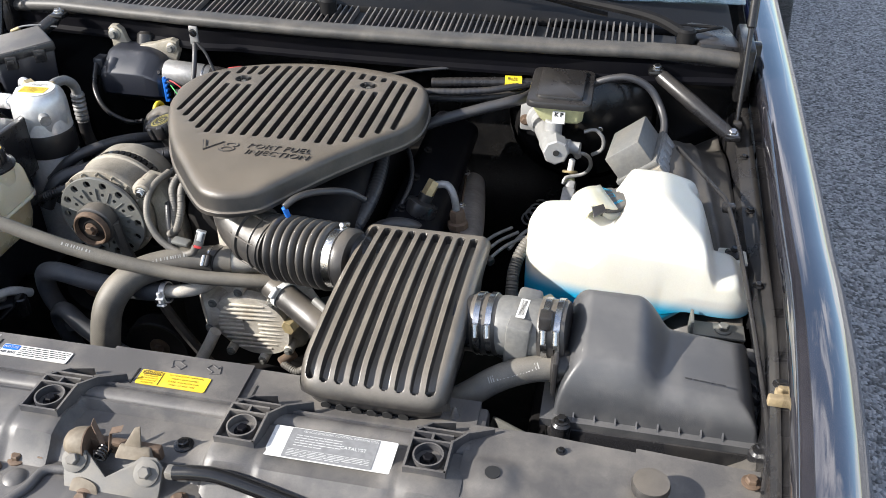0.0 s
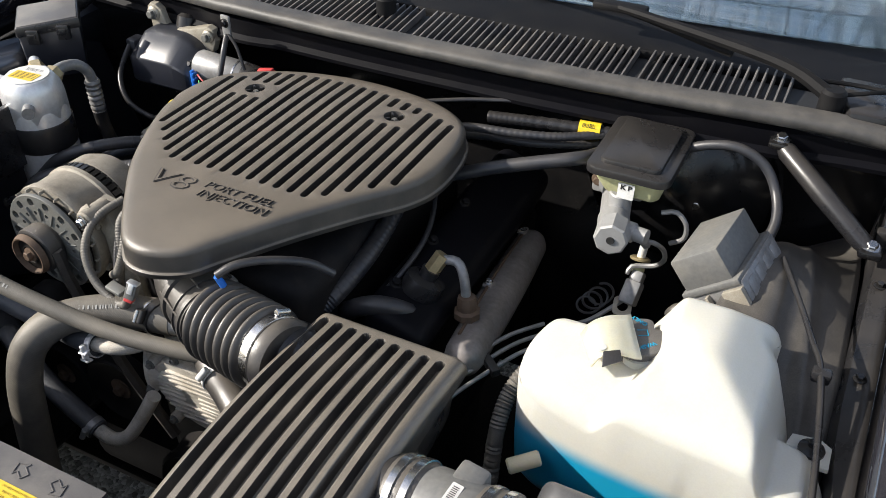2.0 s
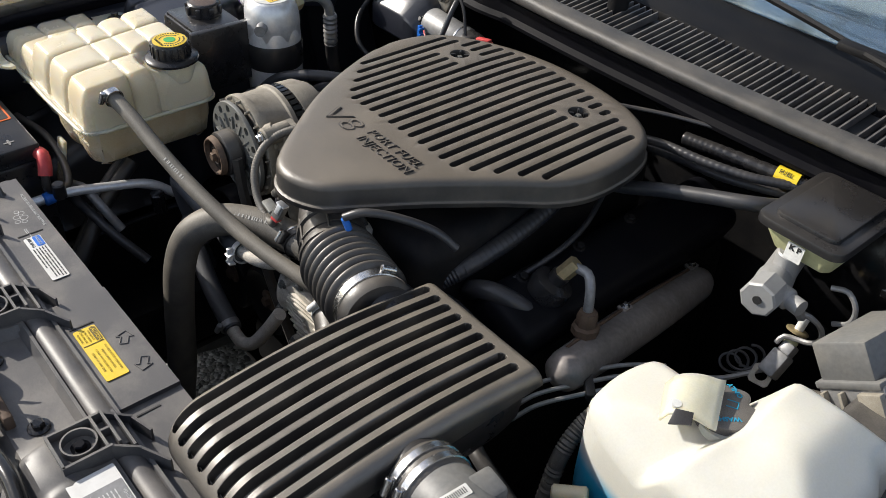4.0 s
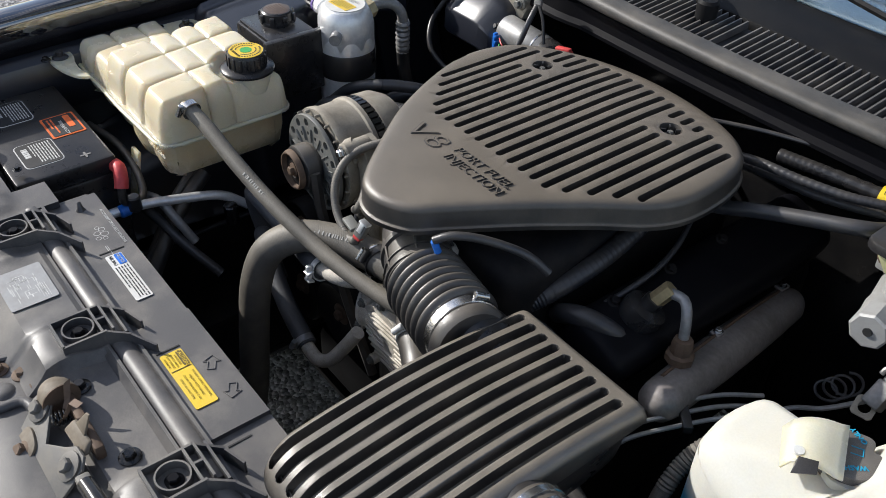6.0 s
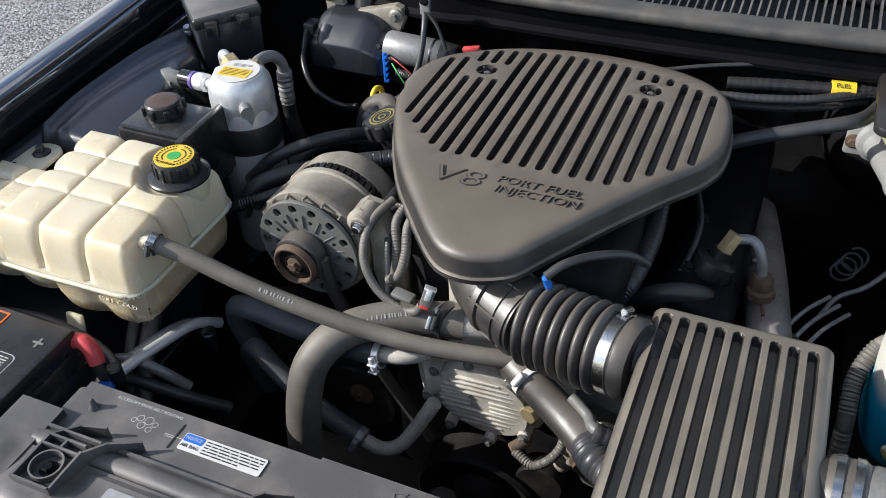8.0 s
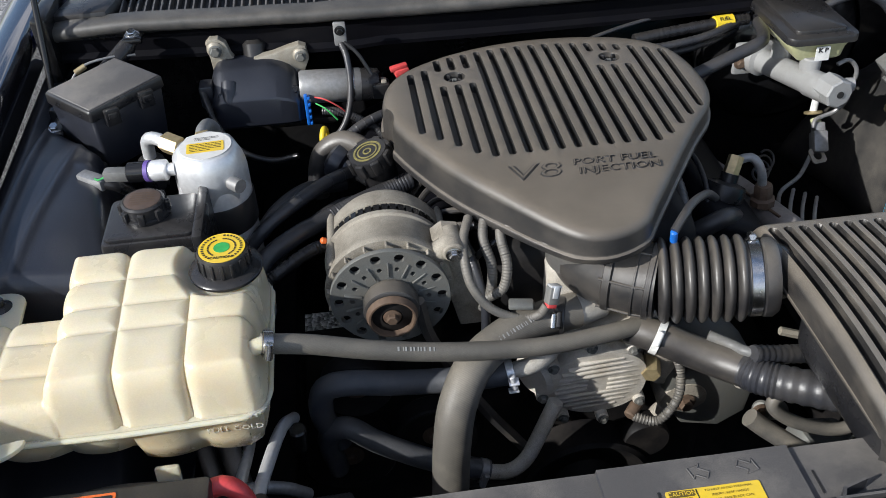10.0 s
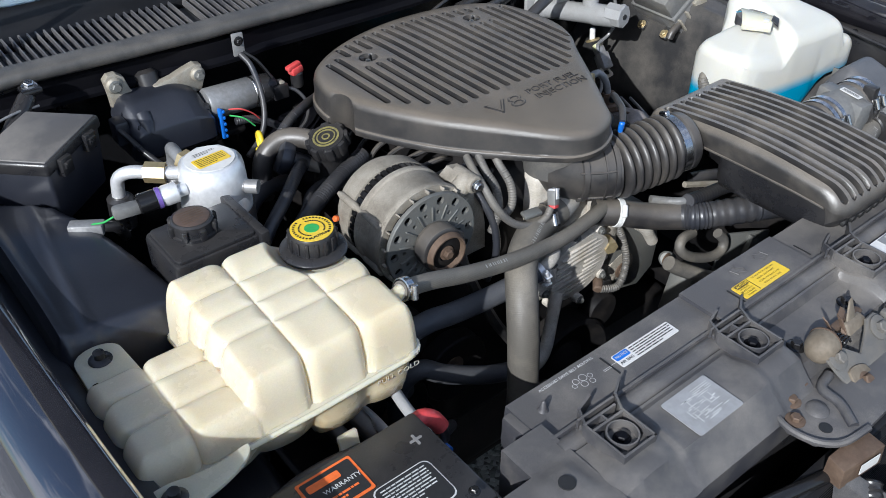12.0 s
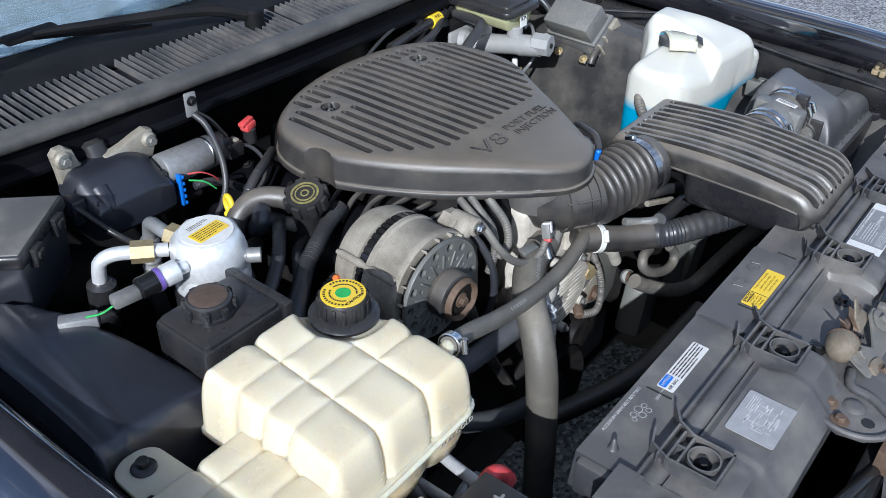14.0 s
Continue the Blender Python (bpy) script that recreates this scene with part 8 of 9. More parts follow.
def wiper_motor():
    w = thing("wiper_motor", (-0.40, 0.82, 0.85), "wiper motor: black gear housing with a bright steel motor", "wiper motor")
    up = pose(0, 0, 0, 90)
    sections = []
    for k in range(27):
        u = -1 + 2 * k / 26
        x, r = -0.412 + 0.066 * u, 0.012 * abs(u) ** 10
        e = 1 - abs(u) ** 9 * 0.35 - 0.42 * max(0.0, u - 0.25) ** 1.5
        sections.append([(x, 0.850, 0.846), (x, 0.774 + r, 0.846), (x, 0.770 + r, 0.851), (x, 0.770 + r, 0.852 + 0.038 * e), (x, 0.772 + r, 0.852 + 0.042 * e), (x, 0.808 + r, 0.852 + 0.068 * e), (x, 0.816, 0.852 + 0.072 * e), (x, 0.850, 0.852 + 0.073 * e)])
    for at, dx in ((0, -0.0015), (len(sections), 0.0015)):
        edge = sections[0 if at == 0 else -1]
        sections.insert(at, [(x + dx, 0.815 + (y - 0.815) * 0.9, 0.875 + (z - 0.875) * 0.85) for x, y, z in edge])
        sections.insert(0 if at == 0 else len(sections), [(edge[0][0] + dx, 0.815, 0.875)] * 8)
    hs = part("gear_housing", sweep(sections), M_LINER, w, "black plastic gear cover with a sloped top", 28)
    part("side_lug", box((-0.494, 0.792, 0.872), (-0.474, 0.820, 0.908), 0.004), M_LINER, hs)
    part("rim", box((-0.482, 0.826, 0.846), (-0.342, 0.850, 0.890), 0.006), M_BLACK, hs)
    part("bulge", lathe((-0.452, 0.772, 0.884), (-0.450, 0.800, 0.905), [(0.004, 0), (0.0095, 0.15), (0.0125, 0.6), (0.013, 1)], 20), M_LINER, hs)
    part("dome", cyl((-0.412, 0.850, 0.905), (-0.412, 0.866, 0.940), 0.018, 0.006, 20), M_BLACK, hs)
    for x, y, z in ((-0.462, 0.785, 0.894), (-0.358, 0.792, 0.890)):
        bolt((x, y, z), (0, -0.8, 0.6), 0.005, hs, "screw", M_STEELBLACK, 1.6)
    part("motor", lathe((-0.352, 0.808, 0.886), (-0.258, 0.811, 0.880), [(0.022, 0), (0.0245, 0.04), (0.0245, 0.94), (0.021, 1)], 28), M_GREYALU, w, "bright steel motor can")
    part("seam", lathe((-0.276, 0.8104, 0.8812), (-0.272, 0.8105, 0.8809), [(0.0245, 0), (0.0253, 0.2), (0.0253, 0.8), (0.0245, 1)], 28, closed=False), M_ZINC, w)
    part("end_cap", lathe((-0.262, 0.811, 0.880), (-0.232, 0.812, 0.878), [(0.0238, 0), (0.0242, 0.3), (0.0225, 0.85), (0.016, 1)], 22), M_BLACK, w, "black end cap")
    part("end_socket", box((-0.246, 0.784, 0.866), (-0.220, 0.806, 0.890), 0.003), M_BLACK, w)
    part("socket_tip", box((-0.232, 0.789, 0.888), (-0.224, 0.803, 0.893), 0.001), M_PALECAST, w)
    part("plug", box((-0.346, 0.774, 0.840), (-0.341, 0.782, 0.889), 0.0012), M_BLUE, w, "blue plug")
    for k in range(5):
        part("rib", box((-0.341, 0.773, 0.841 + 0.0102 * k), (-0.3375, 0.782, 0.8455 + 0.0102 * k), 0.0008), M_BLUE, w)
    ear = part("bracket", prism([(-0.479, 0.950), (-0.472, 0.957), (-0.460, 0.957), (-0.450, 0.949), (-0.445, 0.930), (-0.437, 0.917), (-0.420, 0.914), (-0.420, 0.890), (-0.474, 0.890), (-0.476, 0.925)], -0.854, -0.842, 0.003, turn=up), M_PALECAST, w, "bare cast mounting ear", 30)
    part("boss", cyl((-0.466, 0.854, 0.941), (-0.466, 0.838, 0.940), 0.0125, 0.003, 20), M_PALECAST, ear)
    bolt((-0.466, 0.838, 0.940), (0, -1, 0.1), 0.0072, ear, material=M_TANSTEEL, washer=1.3)
    ear = part("bracket", prism([(-0.425, 0.908), (-0.412, 0.926), (-0.384, 0.931), (-0.362, 0.938), (-0.346, 0.942), (-0.336, 0.938), (-0.333, 0.918), (-0.342, 0.898), (-0.40, 0.898)], -0.846, -0.832, 0.003, turn=up), M_PALECAST, w, "", 30)
    part("boss", cyl((-0.345, 0.846, 0.927), (-0.345, 0.826, 0.926), 0.0110, 0.003, 20), M_PALECAST, ear)
    bolt((-0.345, 0.826, 0.926), (0, -1, 0.1), 0.0065, ear, material=M_TANSTEEL, washer=1.3)
    h = thing("wire_bracket", (-0.285, 0.81, 0.93), "small dull metal bracket with a corrugated loom hanging from it", "bracket")
    part("plate", box((-0.293, 0.806, 0.946), (-0.275, 0.811, 0.982), 0.002, pose(0, 0, 0, 0, 0, -8)), M_GREYALU, h)
    bolt((-0.284, 0.806, 0.970), (0, -1, 0), 0.005, h, material=M_STEELBLACK)
    part("loom", tube([(-0.284, 0.806, 0.950), (-0.278, 0.788, 0.935), (-0.277, 0.768, 0.90), (-0.285, 0.752, 0.865), (-0.302, 0.742, 0.84), (-0.33, 0.73, 0.825)], 0.0048, 10, step=0.001, wave=0.0004, pitch=0.0034), M_LOOM, h)
    part("wire", tube([(-0.28, 0.806, 0.952), (-0.262, 0.80, 0.935), (-0.245, 0.79, 0.905)], 0.0028, 8), M_BLACK, h)
    r = thing("red_connector", (-0.2, 0.796, 0.895), "bright red electrical connector cap", "connector")
    part("cap", box((-0.212, 0.786, 0.898), (-0.190, 0.802, 0.910), 0.003, pose(0, 0, 0, 0, -8, 10)), M_RED, r)
    part("top", box((-0.218, 0.788, 0.908), (-0.192, 0.798, 0.915), 0.002, pose(0, 0, 0, 0, -8, 10)), M_RED, r)
    part("stem", cyl((-0.200, 0.794, 0.875), (-0.200, 0.794, 0.900), 0.010, 0.002), M_BLACK, r)
    for pts, mt in (([(-0.33, 0.775, 0.885), (-0.315, 0.765, 0.885), (-0.295, 0.765, 0.87), (-0.28, 0.77, 0.85)], M_RED), ([(-0.33, 0.775, 0.875), (-0.315, 0.76, 0.872), (-0.30, 0.755, 0.855)], M_GREEN)):
        alone("wire", tube(pts, 0.0012, 6), mt, "thin coloured wire at the wiper motor", "wire", "loose wires")
    alone("wiring_loom", tube([(-0.322, 0.775, 0.862), (-0.300, 0.772, 0.860), (-0.275, 0.772, 0.848), (-0.245, 0.768, 0.826), (-0.225, 0.755, 0.805)], 0.0065, 10, step=0.001, wave=0.0007, pitch=0.0036), M_LOOM, "black loom below the wiper motor", "wiring loom", "wiring looms")
    alone("cable", tube([(-0.226, 0.795, 0.882), (-0.208, 0.785, 0.874), (-0.200, 0.768, 0.855), (-0.212, 0.755, 0.836), (-0.235, 0.750, 0.822)], 0.0030, 8), M_LOOM, "thin dark wire looping down from the wiper motor", "cable", "thin cables")
    alone("wiring_loom", tube([(-0.49, 0.80, 0.90), (-0.47, 0.745, 0.87), (-0.44, 0.72, 0.84), (-0.40, 0.72, 0.82), (-0.36, 0.71, 0.83)], 0.0045, 10), M_BLACK, "thin black wire in front of the wiper motor", "wiring loom", "wiring looms")
    shelf = thing("motor_shelf", (-0.40, 0.80, 0.82), "grimy shelf below the wiper motor", "bracket")
    part("plate", box((-0.40, 0.785, 0.832), (-0.30, 0.83, 0.845), 0.006), M_GRIMESHADE, shelf)


wiper_motor()


def accumulator():
    a = thing("ac_accumulator", (-0.458, 0.565, 0.68), "aluminium air-conditioning accumulator with a yellow label", "accumulator")
    c = Vector((-0.458, 0.565, 0))
    part("can", lathe(c + Vector((0, 0, 0.66)), c + Vector((0, 0, 0.90)), [(0.040, 0), (0.0445, 0.04), (0.0445, 0.95), (0.042, 1)], 40), M_BRIGHT, a, "bright can")
    part("band", lathe(c + Vector((0, 0, 0.838)), c + Vector((0, 0, 0.880)), [(0.0455, 0), (0.0465, 0.05), (0.0465, 0.95), (0.0455, 1)], 40, closed=False), M_BLACK, a, "black strap")
    hd = part("head", lathe(c + Vector((0, 0, 0.884)), c + Vector((0, 0, 0.9475)), [(0.040, 0), (0.0450, 0.06), (0.0450, 0.50), (0.0444, 0.66), (0.0420, 0.84), (0.0375, 0.96), (0.0350, 1)], 8), M_BRIGHT, a, "machined eight-sided head", 60)
    lb = part("label", lathe(c + Vector((0, 0, 0.948)), c + Vector((0, 0, 0.9486)), [(0.031, 0), (0.031, 1)], 32), M_LABELW, hd, "round pale label")
    panel("caution", (-0.458, 0.560, 0.9488), (0.044, 0.022), M_LABELY, lb, 4, 0, 0.0004)
    bars("fine_print", (-0.458, 0.560, 0.9494), (0.038, 0.018), 5, M_INKSHADE, lb, 4, 0, 12, 0.35)
    bars("fine_print", (-0.458, 0.580, 0.9490), (0.030, 0.008), 3, M_INKSHADE, lb, 4, 0, 13, 0.35)
    part("service_port", lathe((-0.440, 0.540, 0.914), (-0.420, 0.520, 0.914), [(0.007, 0), (0.007, 0.4), (0.009, 0.45), (0.009, 1)], 14), M_GREYALU, a, "grey valve cap")
    s = part("pressure_switch", lathe((-0.497, 0.556, 0.925), (-0.550, 0.564, 0.921), [(0.008, 0), (0.008, 0.18), (0.0130, 0.22), (0.0130, 0.52), (0.0120, 0.55), (0.0120, 1)], 20), M_BRIGHT, a, "pressure switch with grey plug")
    part("collar", lathe((-0.528, 0.5605, 0.9227), (-0.533, 0.5615, 0.9223), [(0.0133, 0), (0.0133, 1)], 20), mat("violet_seal", (0.16, 0.10, 0.38), 0.5), s)
    part("switch_body", lathe((-0.534, 0.5615, 0.9222), (-0.556, 0.565, 0.9205), [(0.0128, 0), (0.0128, 0.9), (0.010, 1)], 20), M_STEELBLACK, s)
    part("plug", box((-0.586, 0.559, 0.911), (-0.552, 0.575, 0.926), 0.004, pose(0, 0, 0, 0, 0, -8)), M_GREYBOX, s)
    l1 = part("line", tube([(-0.485, 0.605, 0.918), (-0.511, 0.623, 0.920), (-0.532, 0.638, 0.922), (-0.545, 0.650, 0.914), (-0.549, 0.655, 0.895), (-0.552, 0.660, 0.83)], 0.0085, 14), M_BRIGHT, a, "bright pipe")
    part("nut", lathe((-0.498, 0.614, 0.919), (-0.519, 0.629, 0.921), [(0.0135, 0), (0.0135, 1)], 6), M_BRASS, l1, "brass nut")
    part("foam", lathe((-0.549, 0.655, 0.885), (-0.551, 0.658, 0.84), [(0.012, 0), (0.017, 0.1), (0.017, 1)], 18), M_BLACK, l1)
    l2 = part("line", tube([(-0.468, 0.605, 0.920), (-0.472, 0.632, 0.926), (-0.468, 0.660, 0.922), (-0.463, 0.675, 0.906), (-0.463, 0.679, 0.885)], 0.0085, 14), M_GREYALU, a, "dull bent pipe")
    part("nut", lathe((-0.464, 0.600, 0.922), (-0.470, 0.622, 0.924), [(0.0145, 0), (0.0145, 1)], 6), M_BRASS, l2, "brass nut")
    part("crimp", tube([(-0.463, 0.679, 0.890), (-0.465, 0.680, 0.860), (-0.466, 0.681, 0.834)], 0.0125, 16, wave=0.0022, pitch=0.009), M_GREYALU, l2, "crimped metal sleeve")
    part("rubber", tube([(-0.466, 0.681, 0.836), (-0.466, 0.684, 0.80), (-0.455, 0.69, 0.74)], 0.0110, 14), M_RUBBER, l2)
    w = thing("switch_plug", (-0.6, 0.54, 0.85), "grey wire plug with coloured wires on the wheelhouse", "connector")
    part("body", box((-0.632, 0.592, 0.884), (-0.590, 0.609, 0.900), 0.003, pose(0, 0, 0, 0, 0, -35)), M_GREYALU, w)
    part("wire", tube([(-0.586, 0.567, 0.916), (-0.597, 0.575, 0.908), (-0.604, 0.588, 0.902), (-0.608, 0.596, 0.897)], 0.0012, 8), M_GREEN, w)
    part("loom", tube([(-0.594, 0.590, 0.892), (-0.580, 0.590, 0.886), (-0.566, 0.61, 0.855)], 0.007, 10), M_BLACK, w)


accumulator()


def steering_reservoir():
    r = thing("steering_reservoir", (-0.515, 0.478, 0.80), "black plastic power-steering reservoir with a round cap", "reservoir")
    pts = smooth_box(-0.572, -0.462, 0.432, 0.520, 0.008)
    part("body", prism(pts, 0.815, 0.912, 0.006), M_BLACK, r, "", 40)
    part("flange", box((-0.470, 0.425, 0.82), (-0.458, 0.527, 0.918), 0.003), M_BLACK, r)
    part("step", prism(smooth_box(-0.568, -0.468, 0.436, 0.516, 0.008), 0.910, 0.916, 0.003), M_BLACK, r)
    cap = part("cap", lathe((-0.525, 0.482, 0.915), (-0.525, 0.482, 0.936), [(0.027, 0), (0.0275, 0.25), (0.025, 0.3), (0.0245, 0.9), (0.022, 1)], 32), M_BLACK, r, "black cap with worn brown print")
    part("cap_disc", lathe((-0.525, 0.482, 0.9358), (-0.525, 0.482, 0.9366), [(0.0205, 0), (0.0205, 0.6), (0.0195, 1)], 30), mat("faded_brown_plastic", (0.105, 0.072, 0.056), 0.5, dirt=(0.05, 0.042, 0.038), dirt_amount=0.8, dirt_scale=60), cap, "faded brown cap top")
    bars("cap_print", (-0.525, 0.482, 0.9370), (0.028, 0.026), 6, M_RUST, cap, seed=20, fill=0.4)
    for i in range(8):
        a = 2 * math.pi * i / 8
        q = Vector((-0.525 + 0.026 * math.cos(a), 0.482 + 0.026 * math.sin(a), 0.926))
        part("grip", box(q - Vector((0.003, 0.004, 0.008)), q + Vector((0.003, 0.004, 0.006)), 0.0015, Matrix.Rotation(a, 4, "Z")), M_BLACK, cap)


steering_reservoir()


def oil_filler():
    o = thing("oil_filler", (-0.265, 0.61, 0.84), "black oil filler tube with a ribbed cap printed in faded yellow", "oil filler")
    crown = Vector((-0.265, 0.610, 0.889))
    n = Vector((-0.31, -0.08, 0.95)).normalized()
    foot = crown - n * 0.026
    m, _ = axis_frame(foot, crown)
    cap = part("cap", lathe(foot, crown, [(0.020, 0), (0.0265, 0.08), (0.0275, 0.3), (0.0275, 0.85), (0.0255, 1)], 40), M_BLACK, o, "black lobed cap", 30)
    ink = mat("faded_yellow_ink", (0.24, 0.21, 0.07), 0.6, dirt=(0.06, 0.055, 0.04), dirt_amount=0.8, dirt_scale=120)
    for r0, r1 in ((0.0165, 0.0195), (0.0120, 0.0140), (0.0040, 0.0062)):
        part("emblem", lathe(crown, crown + n * 0.0007, [(r0, 0), (r0, 1), (r1, 1), (r1, 0)], 28, closed=False), ink, cap, "faded yellow printed ring")
    for i in range(8):
        a = 2 * math.pi * i / 8
        bm = box((0.0235, -0.0065, 0.004), (0.0315, 0.0065, 0.0255), 0.003)
        bmesh.ops.transform(bm, matrix=m @ Matrix.Rotation(a, 4, "Z"), verts=bm.verts)
        part("grip", bm, M_BLACK, cap)
    part("neck", tube([(-0.256, 0.615, 0.870), (-0.250, 0.620, 0.850), (-0.248, 0.628, 0.82), (-0.25, 0.64, 0.79)], 0.023, 18), M_BLACK, o)
    v = thing("breather_pipe", (-0.30, 0.64, 0.82), "black breather hose bending behind the oil cap", "hose")
    part("tube", tube([(-0.262, 0.628, 0.862), (-0.272, 0.655, 0.868), (-0.296, 0.678, 0.866), (-0.322, 0.684, 0.850), (-0.334, 0.684, 0.822), (-0.338, 0.680, 0.780)], 0.0150, 16), M_RUBBER, v)
    part("valve", lathe((-0.315, 0.668, 0.850), (-0.278, 0.645, 0.832), [(0.016, 0), (0.0245, 0.12), (0.0255, 0.30), (0.0225, 0.46), (0.0135, 0.52), (0.0125, 1)], 24), M_LINER, v, "black rubber grommet")
    part("tail", tube([(-0.282, 0.647, 0.834), (-0.262, 0.632, 0.826), (-0.246, 0.615, 0.812), (-0.236, 0.598, 0.79)], 0.0105, 12), M_HOSE, v)
    d = thing("dipstick", (-0.322, 0.701, 0.80), "yellow plastic dipstick handle on a thin tube", "dipstick")
    bm = bmesh.new()
    ring = []
    for i in range(24):
        a = 2 * math.pi * i / 24
        ring.append(Vector((-0.321 + 0.0028 * math.cos(a), 0.703 + 0.0102 * math.cos(a), 0.860 + 0.0125 * math.sin(a))))
    tube(ring + ring[:1], 0.0042, 10, 0.002, bm=bm)
    box((-0.3285, 0.695, 0.828), (-0.3155, 0.709, 0.850), 0.003, bm=bm)
    part("handle", bm, M_YELLOW, d, "bright yellow loop handle", 60)
    part("tube", tube([(-0.322, 0.702, 0.845), (-0.318, 0.70, 0.80), (-0.30, 0.69, 0.72)], 0.0055, 10), M_STEELBLACK, d)
    alone("battery_cable", tube([(-0.235, 0.46, 0.80), (-0.29, 0.50, 0.825), (-0.34, 0.50, 0.825), (-0.39, 0.47, 0.815), (-0.43, 0.45, 0.80)], 0.009, 10, wave=0.001, pitch=0.004), M_BLACK, "black sleeved cable behind the alternator", "cable")
    alone("wiring_loom", tube([(-0.21, 0.60, 0.845), (-0.245, 0.590, 0.838), (-0.285, 0.570, 0.836), (-0.322, 0.553, 0.830), (-0.365, 0.520, 0.832), (-0.405, 0.490, 0.820), (-0.425, 0.470, 0.780)], 0.0125, 12, wave=0.0008, pitch=0.0045), M_LOOM, "fat black loom running round behind the alternator", "wiring loom", "wiring looms")


oil_filler()


# ---- battery ----
def battery():
    b = thing("battery", (-0.574, 0.08, 0.62), "black battery with printed labels and a red terminal boot", "battery")
    part("case", box((-0.696, 0.034, 0.62), (-0.446, 0.174, 0.800), 0.006), M_BLACK, b)
    part("top", box((-0.694, 0.036, 0.798), (-0.448, 0.172, 0.826), 0.005), M_BLACK, b, "black top with rounded edges")
    lab = panel("warranty_label", (-0.565, 0.140, 0.8262), (0.062, 0.048), M_ORANGE, b, 0, label="orange and black printed label")
    panel("label_field", (-0.565, 0.140, 0.8272), (0.056, 0.042), M_INKSHADE, lab, thick=0.0003)
    panel("brand_shape", (-0.571, 0.151, 0.8276), (0.036, 0.009), M_ORANGE, lab, thick=0.0003)
    words("lettering", "WARRANTY", (-0.557, 0.139, 0.8276), 0.0075, M_WHITEINK, lab, depth=0.0001)
    bars("fine_print", (-0.567, 0.127, 0.8276), (0.044, 0.010), 2, M_ORANGE, lab, seed=15, fill=0.5)
    for x, y, s in ((-0.510, 0.087, 41), (-0.640, 0.088, 42)):
        panel("label_outline", (x, y, 0.8258), (0.067, 0.053), M_WHITEINK, b, thick=0.0006, radius=0.008)
        p = panel("warning_label", (x, y, 0.8262), (0.064, 0.050), M_INKSHADE, b, radius=0.0075, label="black label with white warning print")
        bars("fine_print", (x, y + 0.007, 0.8272), (0.052, 0.030), 8, M_WHITEINK, p, seed=s, fill=0.42)
        bars("symbols", (x, y - 0.015, 0.8272), (0.040, 0.010), 1, M_WHITEINK, p, seed=s + 2, fill=0.8)
    for w, h in ((0.015, 0.003), (0.003, 0.015)):
        panel("plus_mark", (-0.470, 0.138, 0.8262 + w * 0.01), (w, h), M_GREYINK, b, thick=0.0008)
    part("terminal_boot", tube([(-0.452, 0.168, 0.808), (-0.438, 0.169, 0.810), (-0.426, 0.166, 0.802), (-0.419, 0.161, 0.789)], 0.0098, 12), M_RED, b, "red terminal boot")
    part("cable", tube([(-0.419, 0.161, 0.790), (-0.416, 0.160, 0.768), (-0.43, 0.19, 0.755), (-0.48, 0.205, 0.765), (-0.56, 0.21, 0.77), (-0.66, 0.20, 0.76)], 0.006, 10), M_RUBBER, b)
    t = thing("battery_tray", (-0.574, 0.08, 0.54), "dark steel battery tray", "battery tray")
    part("plate", box((-0.71, -0.02, 0.598), (-0.44, 0.18, 0.620), 0.004), M_GRIMESHADE, t)
    part("leg", box((-0.60, 0.02, 0.46), (-0.54, 0.14, 0.60), 0.006), M_GRIMESHADE, t)


battery()


def ac_lines():
    a = thing("ac_pipe", (-0.40, 0.16, 0.70), "bare aluminium air-conditioning pipes with blue cap", "pipe")
    part("pipe", tube([(-0.405, 0.06, 0.735), (-0.42, 0.12, 0.75), (-0.418, 0.18, 0.752), (-0.408, 0.24, 0.745), (-0.395, 0.295, 0.736), (-0.385, 0.33, 0.71)], 0.0072, 12), M_BRIGHT, a)
    part("pipe", tube([(-0.435, 0.10, 0.735), (-0.445, 0.17, 0.735), (-0.44, 0.23, 0.728), (-0.435, 0.29, 0.715), (-0.44, 0.33, 0.69)], 0.0066, 12), M_BRIGHT, a)
    part("cap", cyl((-0.411, 0.172, 0.752), (-0.411, 0.172, 0.776), 0.0095, 0.002), M_BLACK, a, "black service cap")
    part("collar", cyl((-0.418, 0.150, 0.752), (-0.419, 0.166, 0.7525), 0.0095, 0.002), M_BLUE, a, "blue collar")
    part("fitting", cyl((-0.380, 0.300, 0.725), (-0.382, 0.302, 0.690), 0.0105, 0.002), M_STEELBLACK, a)
    hose("low_hose", [(-0.46, 0.30, 0.74), (-0.44, 0.24, 0.70), (-0.42, 0.20, 0.66), (-0.40, 0.15, 0.60)], 0.012, "dark hose below the coolant tank", M_RUBBER)
    hose("low_hose", [(-0.49, 0.31, 0.74), (-0.47, 0.25, 0.70), (-0.45, 0.21, 0.66), (-0.43, 0.16, 0.60)], 0.010, "dark hose below the coolant tank", M_RUBBER)
    strut = thing("tank_bracket", (-0.50, 0.22, 0.70), "pale plastic strut below the coolant tank", "bracket")
    part("strut", box((-0.515, 0.205, 0.70), (-0.49, 0.212, 0.79), 0.003, pose(0, 0, 0, -12, 0, 0)), M_TANK, strut)


ac_lines()


